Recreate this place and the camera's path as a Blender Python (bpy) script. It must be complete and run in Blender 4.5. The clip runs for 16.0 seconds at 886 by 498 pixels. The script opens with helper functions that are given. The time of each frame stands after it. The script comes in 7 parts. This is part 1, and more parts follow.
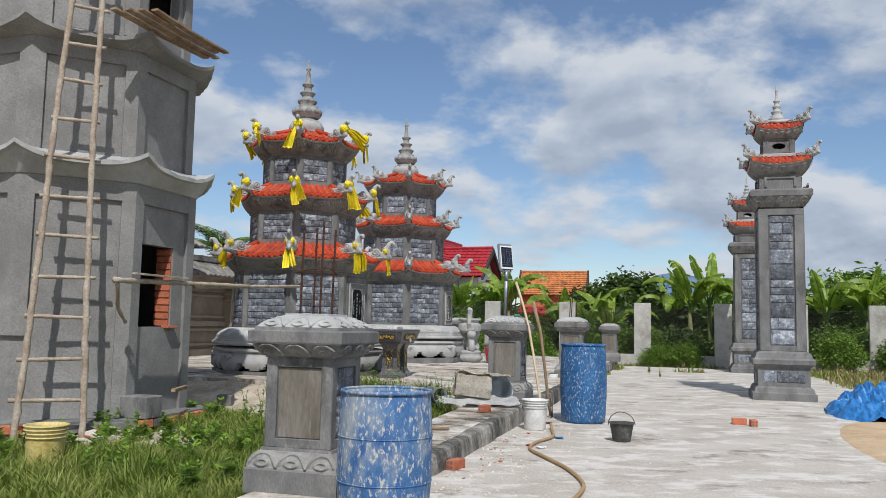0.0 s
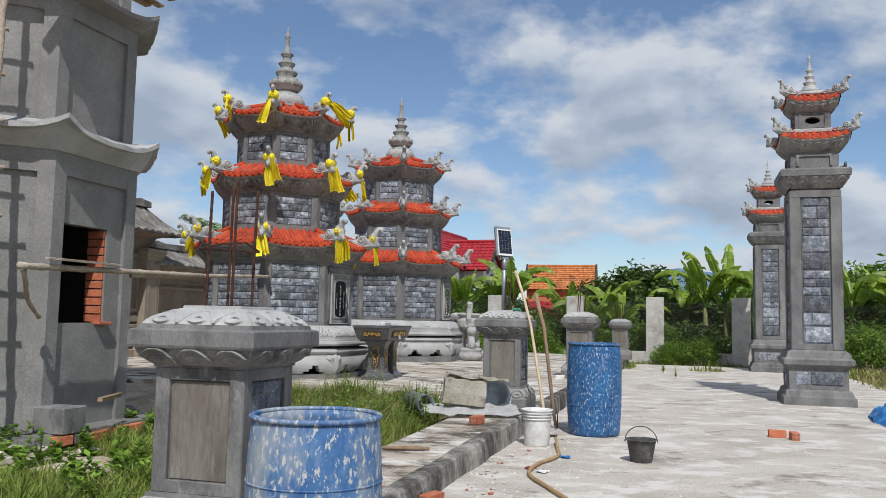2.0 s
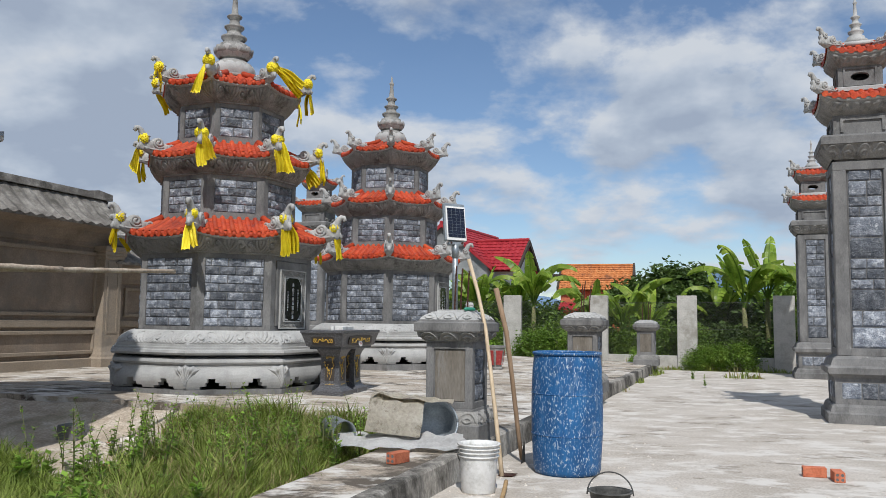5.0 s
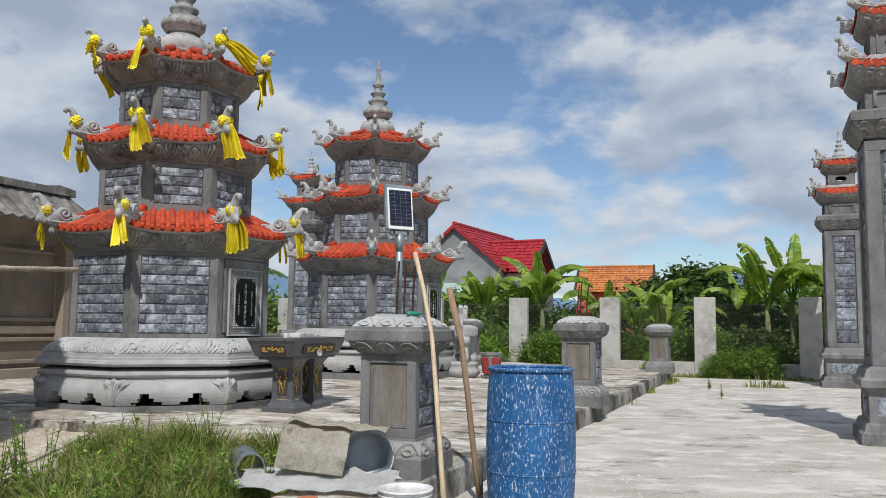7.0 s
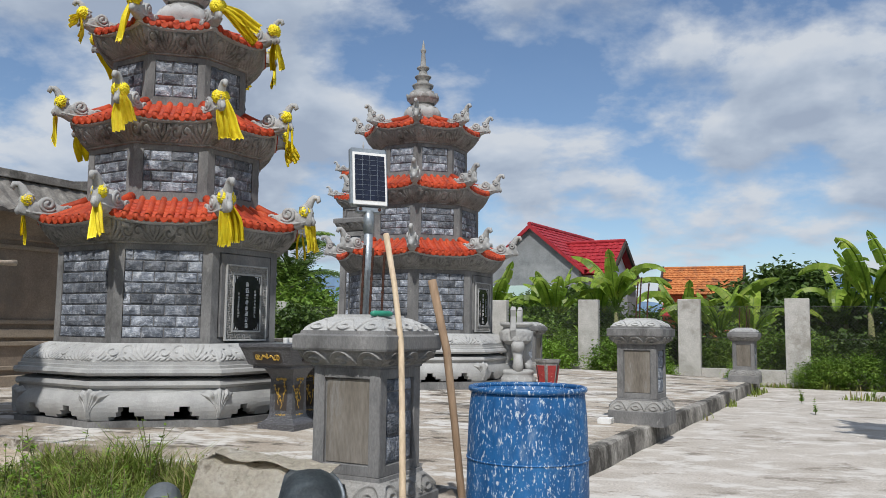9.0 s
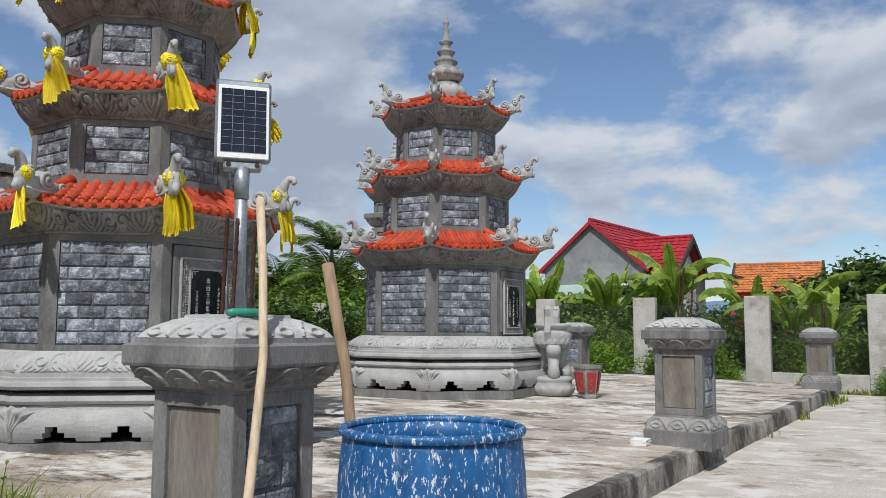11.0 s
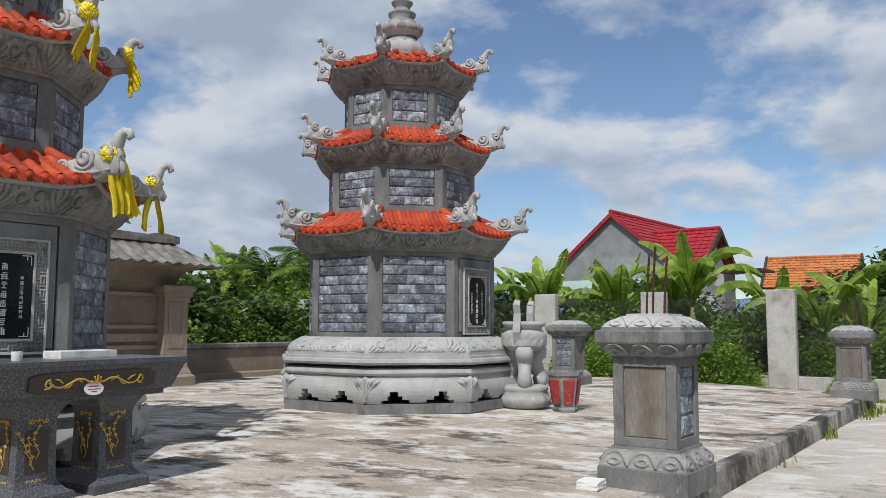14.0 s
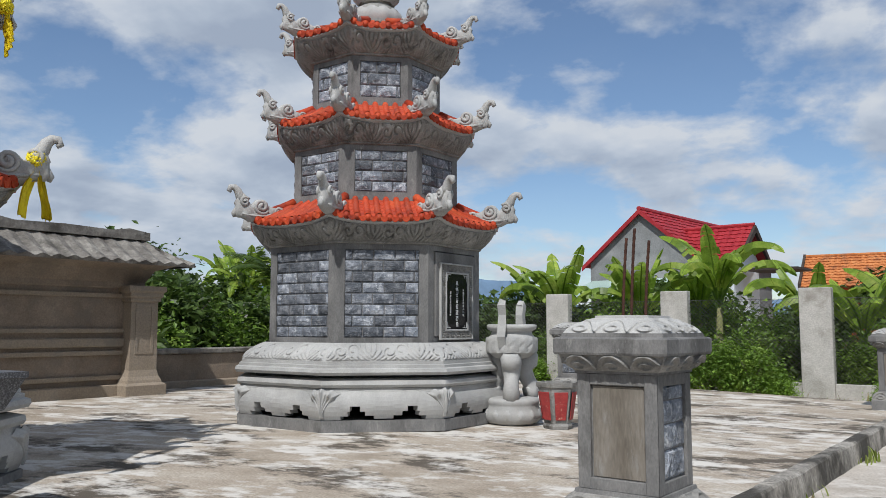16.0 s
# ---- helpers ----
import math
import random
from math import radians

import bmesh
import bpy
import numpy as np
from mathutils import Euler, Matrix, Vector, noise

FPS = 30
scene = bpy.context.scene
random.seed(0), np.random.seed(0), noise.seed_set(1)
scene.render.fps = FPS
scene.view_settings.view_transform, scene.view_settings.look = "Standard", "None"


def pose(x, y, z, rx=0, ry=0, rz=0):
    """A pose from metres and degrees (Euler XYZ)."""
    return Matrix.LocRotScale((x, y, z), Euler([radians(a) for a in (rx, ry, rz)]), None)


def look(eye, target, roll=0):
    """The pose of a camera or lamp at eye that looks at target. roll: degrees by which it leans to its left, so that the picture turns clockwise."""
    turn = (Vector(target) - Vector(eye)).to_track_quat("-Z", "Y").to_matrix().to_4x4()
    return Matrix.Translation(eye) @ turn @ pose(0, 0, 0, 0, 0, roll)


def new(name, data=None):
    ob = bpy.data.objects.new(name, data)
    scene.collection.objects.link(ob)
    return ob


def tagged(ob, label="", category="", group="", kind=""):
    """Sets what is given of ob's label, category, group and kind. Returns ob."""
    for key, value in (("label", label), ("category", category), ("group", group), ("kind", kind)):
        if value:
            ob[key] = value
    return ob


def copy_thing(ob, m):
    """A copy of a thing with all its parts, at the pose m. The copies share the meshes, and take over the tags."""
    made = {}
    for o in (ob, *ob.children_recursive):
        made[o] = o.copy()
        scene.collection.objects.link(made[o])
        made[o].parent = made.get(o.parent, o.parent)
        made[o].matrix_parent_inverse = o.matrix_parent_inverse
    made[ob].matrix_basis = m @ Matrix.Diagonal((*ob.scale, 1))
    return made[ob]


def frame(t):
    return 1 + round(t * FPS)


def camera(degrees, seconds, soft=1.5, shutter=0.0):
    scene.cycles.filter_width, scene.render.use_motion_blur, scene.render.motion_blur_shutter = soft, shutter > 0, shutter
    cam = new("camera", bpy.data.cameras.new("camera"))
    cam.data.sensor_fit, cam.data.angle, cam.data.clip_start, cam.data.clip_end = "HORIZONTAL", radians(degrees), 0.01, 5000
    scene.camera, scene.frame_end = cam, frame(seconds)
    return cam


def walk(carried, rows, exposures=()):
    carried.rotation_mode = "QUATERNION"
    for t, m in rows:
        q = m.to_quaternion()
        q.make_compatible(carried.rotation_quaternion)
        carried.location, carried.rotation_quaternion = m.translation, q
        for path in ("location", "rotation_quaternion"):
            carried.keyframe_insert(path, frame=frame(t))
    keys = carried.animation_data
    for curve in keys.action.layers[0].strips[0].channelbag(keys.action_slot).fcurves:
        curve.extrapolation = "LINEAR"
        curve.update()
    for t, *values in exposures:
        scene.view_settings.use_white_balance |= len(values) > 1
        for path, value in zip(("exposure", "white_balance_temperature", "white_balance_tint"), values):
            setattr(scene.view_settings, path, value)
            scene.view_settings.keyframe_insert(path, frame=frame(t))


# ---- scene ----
# ---- camera ----
cam = camera(57.1, 16.0, soft=0.7)
METRES, EYE, TILT, LEAN, TURN = 13.0, 1.27, 0.0, 0.0, 0.0
ROWS = [
    (0.0, 0.0, 0.0, 0.0, -0.11, 5.28, -1.17),
    (0.5, 0.0004, 0.0321, 0.0009, -0.88, 5.23, -1.25),
    (1.0, 0.0072, 0.0644, 0.001, -1.17, 5.12, -1.34),
    (1.5, 0.0106, 0.0953, 0.0008, -0.87, 5.04, -1.26),
    (2.0, 0.0188, 0.1236, 0.0007, 0.42, 4.94, -1.17),
    (2.5, 0.0329, 0.1513, 0.0018, 2.01, 4.94, -1.05),
    (3.0, 0.0403, 0.1807, 0.0011, 2.54, 5.01, -0.9),
    (3.5, 0.0536, 0.209, 0.0001, 2.82, 5.06, -0.78),
    (4.0, 0.0684, 0.2387, -0.0001, 3.01, 5.07, -0.69),
    (6.5, 0.1347, 0.3768, 0.006, 4.82, 5.19, -0.71),
    (7.0, 0.1415, 0.4082, 0.0051, 5.2, 5.28, -0.59),
    (7.5, 0.1527, 0.4389, 0.0046, 5.72, 5.38, -0.6),
    (8.0, 0.1613, 0.4677, 0.0048, 7.37, 5.45, -0.65),
    (10.5, 0.2025, 0.626, 0.0061, 15.45, 5.51, -0.39),
    (11.0, 0.2085, 0.6574, 0.0067, 16.1, 5.54, -0.3),
    (11.5, 0.2198, 0.6868, 0.0075, 16.72, 5.48, -0.34),
    (12.0, 0.2271, 0.7146, 0.0063, 17.53, 5.39, -0.28),
    (12.5, 0.2328, 0.7451, 0.0064, 17.69, 5.45, -0.2),
    (13.0, 0.2398, 0.7765, 0.0078, 17.86, 5.45, -0.25),
    (13.5, 0.2395, 0.8086, 0.0081, 17.99, 5.36, -0.26),
    (14.0, 0.2456, 0.8376, 0.0087, 18.43, 5.36, -0.19),
    (14.5, 0.2496, 0.8659, 0.0092, 19.2, 5.38, -0.18),
    (15.0, 0.2517, 0.8962, 0.0098, 19.79, 5.44, -0.1),
    (15.5, 0.2593, 0.9263, 0.0111, 20.25, 5.45, -0.11),
    (16.0, 0.2627, 0.9552, 0.0107, 20.87, 5.46, -0.06),
]
walk(cam, [(t, pose(0, 0, EYE, TILT, LEAN, TURN) @ pose(METRES * x, METRES * y, METRES * z, 90 + pitch, roll, yaw)) for t, x, y, z, yaw, pitch, roll in ROWS],
     [(0.0, 0.02, 6150, 10), (16.0, 0.02, 6150, 10)])

# ---- world and sun ----
SUN_AZ, SUN_EL = -86.0, 52.0
world = bpy.data.worlds.new("sky")
scene.world = world
world.use_nodes = True
wn, wl = world.node_tree.nodes, world.node_tree.links
wn.clear()


def wnode(kind, **values):
    n = wn.new(kind)
    for k, v in values.items():
        n.inputs[k].default_value = v
    return n


def wmath(op, a, b=None):
    n = wn.new("ShaderNodeMath")
    n.operation = op
    for i, v in enumerate((a, b)):
        if v is None:
            continue
        if isinstance(v, (int, float)):
            n.inputs[i].default_value = v
        else:
            wl.new(v, n.inputs[i])
    return n.outputs[0]


def wramp(fac, stops):
    n = wn.new("ShaderNodeValToRGB")
    n.color_ramp.elements[0].position, n.color_ramp.elements[0].color = stops[0][0], (*stops[0][1], 1)
    n.color_ramp.elements[1].position, n.color_ramp.elements[1].color = stops[-1][0], (*stops[-1][1], 1)
    for p, c in stops[1:-1]:
        e = n.color_ramp.elements.new(p)
        e.color = (*c, 1)
    wl.new(fac, n.inputs[0])
    return n.outputs[0]


sky = wn.new("ShaderNodeTexSky")
sky.sky_type, sky.sun_disc = "NISHITA", False
sky.sun_elevation, sky.sun_rotation = radians(SUN_EL), radians(90 - SUN_AZ)
sky.air_density, sky.dust_density, sky.ozone_density = 1.0, 0.2, 3.0
coord = wn.new("ShaderNodeTexCoord")
split = wn.new("ShaderNodeSeparateXYZ")
wl.new(coord.outputs["Generated"], split.inputs[0])
height = wmath("ADD", wmath("MAXIMUM", split.outputs[2], 0.0), 0.34)
flat = wn.new("ShaderNodeCombineXYZ")
wl.new(wmath("DIVIDE", split.outputs[0], height), flat.inputs[0])
wl.new(wmath("DIVIDE", split.outputs[1], height), flat.inputs[1])


def cloud_noise(offset, scale, detail, rough, bend=0.0):
    shift = wn.new("ShaderNodeVectorMath")
    shift.operation = "ADD"
    shift.inputs[1].default_value = offset
    wl.new(flat.outputs[0], shift.inputs[0])
    tex = wnode("ShaderNodeTexNoise", Scale=scale, Detail=detail, Roughness=rough, Distortion=bend)
    wl.new(shift.outputs[0], tex.inputs["Vector"])
    return tex.outputs["Fac"]


# cumulus: heaps over a broad veil; a second sample nearer the zenith tells lit tops from grey undersides
CLOUD_AT = (3.1, 1.7, 0.4)
puff = cloud_noise(CLOUD_AT, 2.3, 14.0, 0.56, 0.10)
above = cloud_noise((CLOUD_AT[0], CLOUD_AT[1] - 0.075, CLOUD_AT[2]), 2.3, 5.0, 0.50, 0.10)
veil = cloud_noise(CLOUD_AT, 0.9, 4.0, 0.5)
thick = wmath("ADD", wmath("MULTIPLY", puff, 0.66), wmath("MULTIPLY", veil, 0.34))
low_haze = wmath("MULTIPLY", wmath("SUBTRACT", 0.16, wmath("MINIMUM", wmath("ABSOLUTE", split.outputs[2]), 0.16)), 0.05)
cover = wramp(wmath("ADD", thick, low_haze), ((0.44, (0.03, 0.03, 0.03)), (0.475, (0.45, 0.45, 0.45)), (0.51, (0.97, 0.97, 0.97))))
relief = wmath("ADD", wmath("MULTIPLY", wmath("SUBTRACT", puff, above), 1.5), wmath("SUBTRACT", 1.0, thick))
shade = wramp(relief, ((0.34, (0.56, 0.64, 0.77)), (0.44, (0.70, 0.78, 0.89)), (0.52, (0.86, 0.92, 1.0)), (0.60, (1.0, 1.03, 1.06))))
lit = wn.new("ShaderNodeBackground")
blue = wn.new("ShaderNodeBackground")
wl.new(sky.outputs[0], blue.inputs["Color"])
wl.new(shade, lit.inputs["Color"])
blue.inputs["Strength"].default_value = 0.098
lit.inputs["Strength"].default_value = 0.63
blend = wn.new("ShaderNodeMixShader")
wl.new(cover, blend.inputs[0])
wl.new(blue.outputs[0], blend.inputs[1])
wl.new(lit.outputs[0], blend.inputs[2])
out = wn.new("ShaderNodeOutputWorld")
wl.new(blend.outputs[0], out.inputs[0])

sun = new("sun", bpy.data.lights.new("sun", "SUN"))
sun.data.energy, sun.data.angle, sun.data.color = 3.9, radians(0.6), (1.0, 0.96, 0.90)
sd = Vector((math.cos(radians(SUN_AZ)) * math.cos(radians(SUN_EL)), math.sin(radians(SUN_AZ)) * math.cos(radians(SUN_EL)), math.sin(radians(SUN_EL))))
sun.matrix_world = look(sd * 60, (0, 0, 0))

# ---- materials ----


def mat(name, stops, rough=0.8, scale=3.0, fine=40.0, bump=0.3, metal=0.0, stain=None, stain_scale=1.2, stain_at=(0.52, 0.66), stretch=(1, 1, 1), vary=0.0, spots=None, obj=False, spec=0.4, grainy=0.30):
    """Two-scale mottled surface. stops: colours of the mottling; stain: colour of larger worn patches; spots: colour and threshold of splashes."""
    m = bpy.data.materials.new(name)
    m.use_nodes = True
    nt = m.node_tree
    n, l = nt.nodes, nt.links
    b = n["Principled BSDF"]
    co = n.new("ShaderNodeTexCoord")
    src = co.outputs["Object"]
    if not obj:
        g = n.new("ShaderNodeNewGeometry")
        src = g.outputs["Position"]
    mp = n.new("ShaderNodeMapping")
    mp.inputs["Scale"].default_value = stretch
    l.new(src, mp.inputs["Vector"])
    big = n.new("ShaderNodeTexNoise")
    big.inputs["Scale"].default_value, big.inputs["Detail"].default_value, big.inputs["Roughness"].default_value = scale, 8.0, 0.65
    l.new(mp.outputs[0], big.inputs["Vector"])
    ramp = n.new("ShaderNodeValToRGB")
    k = len(stops)
    while len(ramp.color_ramp.elements) < k:
        ramp.color_ramp.elements.new(0.5)
    for i, c in enumerate(stops):
        e = ramp.color_ramp.elements[i]
        e.position, e.color = 0.32 + 0.36 * i / max(1, k - 1), (*c, 1)
    l.new(big.outputs["Fac"], ramp.inputs[0])
    colour = ramp.outputs[0]

    def mix(fac, a, bcol, how="MIX"):
        x = n.new("ShaderNodeMix")
        x.data_type, x.blend_type = "RGBA", how
        if isinstance(fac, (int, float)):
            x.inputs[0].default_value = fac
        else:
            l.new(fac, x.inputs[0])
        l.new(a, x.inputs[6])
        if isinstance(bcol, tuple):
            x.inputs[7].default_value = (*bcol, 1)
        else:
            l.new(bcol, x.inputs[7])
        return x.outputs[2]

    def band(tex, lo, hi):
        r = n.new("ShaderNodeMapRange")
        r.inputs[1].default_value, r.inputs[2].default_value = lo, hi
        l.new(tex, r.inputs[0])
        return r.outputs[0]

    grain = n.new("ShaderNodeTexNoise")
    grain.inputs["Scale"].default_value, grain.inputs["Detail"].default_value = fine, 4.0
    l.new(mp.outputs[0], grain.inputs["Vector"])
    colour = mix(grainy, colour, mixcolour(n, l, grain.outputs["Fac"]), "OVERLAY")
    if stain:
        st = n.new("ShaderNodeTexNoise")
        st.inputs["Scale"].default_value, st.inputs["Detail"].default_value, st.inputs["Roughness"].default_value = stain_scale, 14.0, 0.72
        l.new(mp.outputs[0], st.inputs["Vector"])
        colour = mix(band(st.outputs["Fac"], *stain_at), colour, stain)
    if spots:
        sp = n.new("ShaderNodeTexNoise")
        sp.inputs["Scale"].default_value, sp.inputs["Detail"].default_value, sp.inputs["Roughness"].default_value = spots[1], 5.0, 0.7
        l.new(mp.outputs[0], sp.inputs["Vector"])
        colour = mix(band(sp.outputs["Fac"], spots[2], spots[2] + (spots[3] if len(spots) > 3 else 0.06)), colour, spots[0])
    if vary:
        info = n.new("ShaderNodeObjectInfo")
        hsv = n.new("ShaderNodeHueSaturation")
        hsv.inputs["Saturation"].default_value = 1.0
        r = n.new("ShaderNodeMapRange")
        r.inputs[3].default_value, r.inputs[4].default_value = 1 - vary, 1 + vary
        l.new(info.outputs["Random"], r.inputs[0])
        l.new(r.outputs[0], hsv.inputs["Value"])
        l.new(colour, hsv.inputs["Color"])
        colour = hsv.outputs[0]
    l.new(colour, b.inputs["Base Color"])
    b.inputs["Metallic"].default_value = metal
    b.inputs["Specular IOR Level"].default_value = spec
    rr = n.new("ShaderNodeMapRange")
    rr.inputs[3].default_value, rr.inputs[4].default_value = max(0.05, rough - 0.12), min(1.0, rough + 0.12)
    l.new(big.outputs["Fac"], rr.inputs[0])
    l.new(rr.outputs[0], b.inputs["Roughness"])
    if bump:
        bp = n.new("ShaderNodeBump")
        bp.inputs["Strength"].default_value, bp.inputs["Distance"].default_value = bump, 0.02
        s = n.new("ShaderNodeMath")
        s.operation = "ADD"
        l.new(grain.outputs["Fac"], s.inputs[0])
        l.new(big.outputs["Fac"], s.inputs[1])
        l.new(s.outputs[0], bp.inputs["Height"])
        l.new(bp.outputs[0], b.inputs["Normal"])
    return m


def mixcolour(n, l, fac):
    r = n.new("ShaderNodeValToRGB")
    r.color_ramp.elements[0].position, r.color_ramp.elements[1].position = 0.3, 0.7
    r.color_ramp.elements[0].color, r.color_ramp.elements[1].color = (0.25, 0.25, 0.25, 1), (0.75, 0.75, 0.75, 1)
    l.new(fac, r.inputs[0])
    return r.outputs[0]


CEMENT = mat("grey_cement", ((0.115, 0.113, 0.11), (0.17, 0.166, 0.16), (0.235, 0.228, 0.217)), 0.85, 3.2, 90, 0.2, stain=(0.085, 0.082, 0.078), stain_scale=2.6, stretch=(1, 1, 0.45), spots=((0.30, 0.292, 0.275), 9.0, 0.62, 0.10))
RENDER_NEW = mat("fresh_cement_render", ((0.19, 0.185, 0.175), (0.24, 0.232, 0.22), (0.29, 0.28, 0.265)), 0.9, 1.6, 45, 0.3, stain=(0.165, 0.16, 0.15), stain_scale=1.1, stain_at=(0.45, 0.7))
CARVED = mat("carved_pale_stone", ((0.30, 0.30, 0.29), (0.38, 0.375, 0.36), (0.46, 0.455, 0.435)), 0.8, 2.2, 110, 0.12, stain=(0.27, 0.262, 0.245), stain_scale=1.6, stain_at=(0.50, 0.72))
CARVED_DARK = mat("carved_grey_stone", ((0.18, 0.174, 0.162), (0.25, 0.242, 0.225), (0.33, 0.32, 0.298)), 0.85, 4.0, 70, 0.3, stain=(0.085, 0.08, 0.073), stain_scale=3.0)
TILE = mat("red_glazed_tile", ((0.27, 0.028, 0.010), (0.40, 0.050, 0.016), (0.48, 0.085, 0.028)), 0.62, 4.0, 60, 0.15, stain=(0.20, 0.03, 0.02), stain_scale=7.0, stain_at=(0.54, 0.66), vary=0.22, spec=0.25)
STONE = mat("split_blue_grey_stone", ((0.075, 0.085, 0.105), (0.15, 0.165, 0.19), (0.33, 0.345, 0.375)), 0.75, 9.0, 60, 0.9, vary=0.5, stain=(0.46, 0.47, 0.49), stain_scale=16.0, stain_at=(0.52, 0.68))
MORTAR_AND_HOLE = mat("dark_mortar_and_hole_shade", ((0.10, 0.10, 0.10), (0.16, 0.155, 0.15)), 0.9, 8, 60, 0.3)
YARD = mat("worn_concrete_yard", ((0.35, 0.31, 0.26), (0.44, 0.395, 0.34), (0.51, 0.465, 0.41)), 0.92, 1.2, 55, 0.3, stain=(0.23, 0.20, 0.16), stain_scale=1.3, stain_at=(0.56, 0.62), stretch=(0.8, 1.15, 1), spots=((0.58, 0.545, 0.495), 2.2, 0.50, 0.10), grainy=0.45)
PLATFORM = mat("mossy_concrete_platform", ((0.27, 0.22, 0.165), (0.38, 0.325, 0.26), (0.48, 0.43, 0.36)), 0.92, 1.3, 55, 0.35, stain=(0.10, 0.082, 0.062), stain_scale=0.9, stain_at=(0.51, 0.57), stretch=(0.9, 1.5, 1), spots=((0.60, 0.57, 0.52), 1.9, 0.50, 0.10), grainy=0.5)
KERB = mat("blackened_kerb", ((0.30, 0.275, 0.235), (0.36, 0.335, 0.295), (0.42, 0.395, 0.35)), 0.95, 3.5, 40, 0.6, stain=(0.055, 0.05, 0.042), stain_scale=1.4, stain_at=(0.40, 0.56), stretch=(1, 1, 0.6), grainy=0.6)
SOIL = mat("dry_soil", ((0.24, 0.18, 0.12), (0.36, 0.28, 0.20), (0.46, 0.38, 0.29)), 0.98, 1.5, 30, 0.6, stain=(0.10, 0.13, 0.045), stain_scale=0.7)
RUBBLE = mat("chalky_rubble", ((0.38, 0.33, 0.27), (0.50, 0.45, 0.39), (0.62, 0.58, 0.52)), 0.95, 5, 50, 0.5, vary=0.2)
DRUM = mat("splashed_blue_plastic", ((0.006, 0.060, 0.175), (0.010, 0.090, 0.245), (0.02, 0.125, 0.31)), 0.5, 6, 40, 0.1, spots=((0.50, 0.53, 0.55), 80.0, 0.575, 0.03), stretch=(1, 1, 0.40), stain=(0.16, 0.23, 0.33), stain_scale=13.0, stain_at=(0.56, 0.72))
DRUM_WORN = mat("cement_caked_blue_plastic", ((0.03, 0.095, 0.25), (0.055, 0.14, 0.30), (0.15, 0.23, 0.35)), 0.7, 9, 60, 0.2, spots=((0.44, 0.44, 0.42), 40.0, 0.55, 0.05), stretch=(1, 1, 0.5), stain=(0.27, 0.30, 0.33), stain_scale=5.0, stain_at=(0.44, 0.60))

# ---- helpers for shapes ----
TILTED = -16.4   # the platform, the towers and the pillars stand in one grid, turned by this


def P(u, v, z=0.0, turn=0.0):
    """A pose in the platform's grid: u out across the kerb, v along it."""
    return pose(0, 0, 0, 0, 0, TILTED) @ pose(u, v, z, 0, 0, turn)


def plat(u):
    """Height of the platform's top, which falls a little towards the kerb."""
    return 0.22 + 0.09 * min(1.0, max(0.0, (-2.0 - u) / 4.0))


def kerb_top(v):
    """The kerb grows higher from the walk's start to the lamp pedestal."""
    return 0.135 + 0.087 * min(1.0, max(0.0, (v - 5.0) / 6.5))


def link(name, bm, material, smooth=False):
    me = bpy.data.meshes.new(name)
    bm.normal_update()
    bm.to_mesh(me)
    bm.free()
    for mm in (material if isinstance(material, (list, tuple)) else [material]):
        me.materials.append(mm)
    if smooth:
        me.shade_smooth()
    return me


def part(name, bm, material, parent, label="", smooth=False, m=None):
    ob = new(name, bm if isinstance(bm, bpy.types.Mesh) else link(name, bm, material, smooth))
    ob.parent = parent
    if m is not None:
        ob.matrix_basis = m
    return tagged(ob, label) if label else ob


def thing(name, m, label, category, group="", kind=""):
    ob = new(name)
    ob.empty_display_size = 0.2
    ob.matrix_basis = m
    return tagged(ob, label, category, group, kind)


def solid(name, bm, material, m, label, category, group="", kind="", smooth=False):
    ob = new(name, link(name, bm, material, smooth))
    ob.matrix_basis = m
    return tagged(ob, label, category, group, kind)


def box(bm, sx, sy, sz, m=None, bevel=0.0):
    """A box with its base's middle at the origin of m."""
    r = bmesh.ops.create_cube(bm, size=1.0)
    vs = r["verts"]
    for v in vs:
        v.co = Vector((v.co.x * sx, v.co.y * sy, (v.co.z + 0.5) * sz))
    if bevel:
        es = list({e for v in vs for e in v.link_edges})
        g = bmesh.ops.bevel(bm, geom=es, offset=bevel, segments=1, affect="EDGES")
        vs = list({v for f in g["faces"] for v in f.verts} | {v for v in vs if v.is_valid})
    if m is not None:
        bmesh.ops.transform(bm, matrix=m, verts=vs)
    return bm


def new_box(sx, sy, sz, m=None, bevel=0.0):
    return box(bmesh.new(), sx, sy, sz, m, bevel)


def loft(bm, rings, cap=True, close=True):
    """Skins a list of rings (lists of points, all of one length)."""
    vv = [[bm.verts.new(p) for p in ring] for ring in rings]
    k = len(vv[0])
    for a, b in zip(vv, vv[1:]):
        for i in range(k if close else k - 1):
            j = (i + 1) % k
            bm.faces.new((a[i], a[j], b[j], b[i]))
    if cap and close:
        bm.faces.new(list(reversed(vv[0])))
        bm.faces.new(vv[-1])
    return bm


def ngon(n, r, z, turn=0.0):
    return [(r * math.cos(turn + 2 * math.pi * k / n), r * math.sin(turn + 2 * math.pi * k / n), z) for k in range(n)]


def lathe(profile, n=24, turn=0.0, bm=None, cap=True):
    """Turns (radius, height) pairs about the z axis."""
    return loft(bm or bmesh.new(), [ngon(n, max(r, 0.0005), z, turn) for r, z in profile], cap)


def square_stack(profile, bm=None):
    """Lofts (half width, height) pairs as squares."""
    return loft(bm or bmesh.new(), [ngon(4, h * math.sqrt(2), z, math.pi / 4) for h, z in profile])


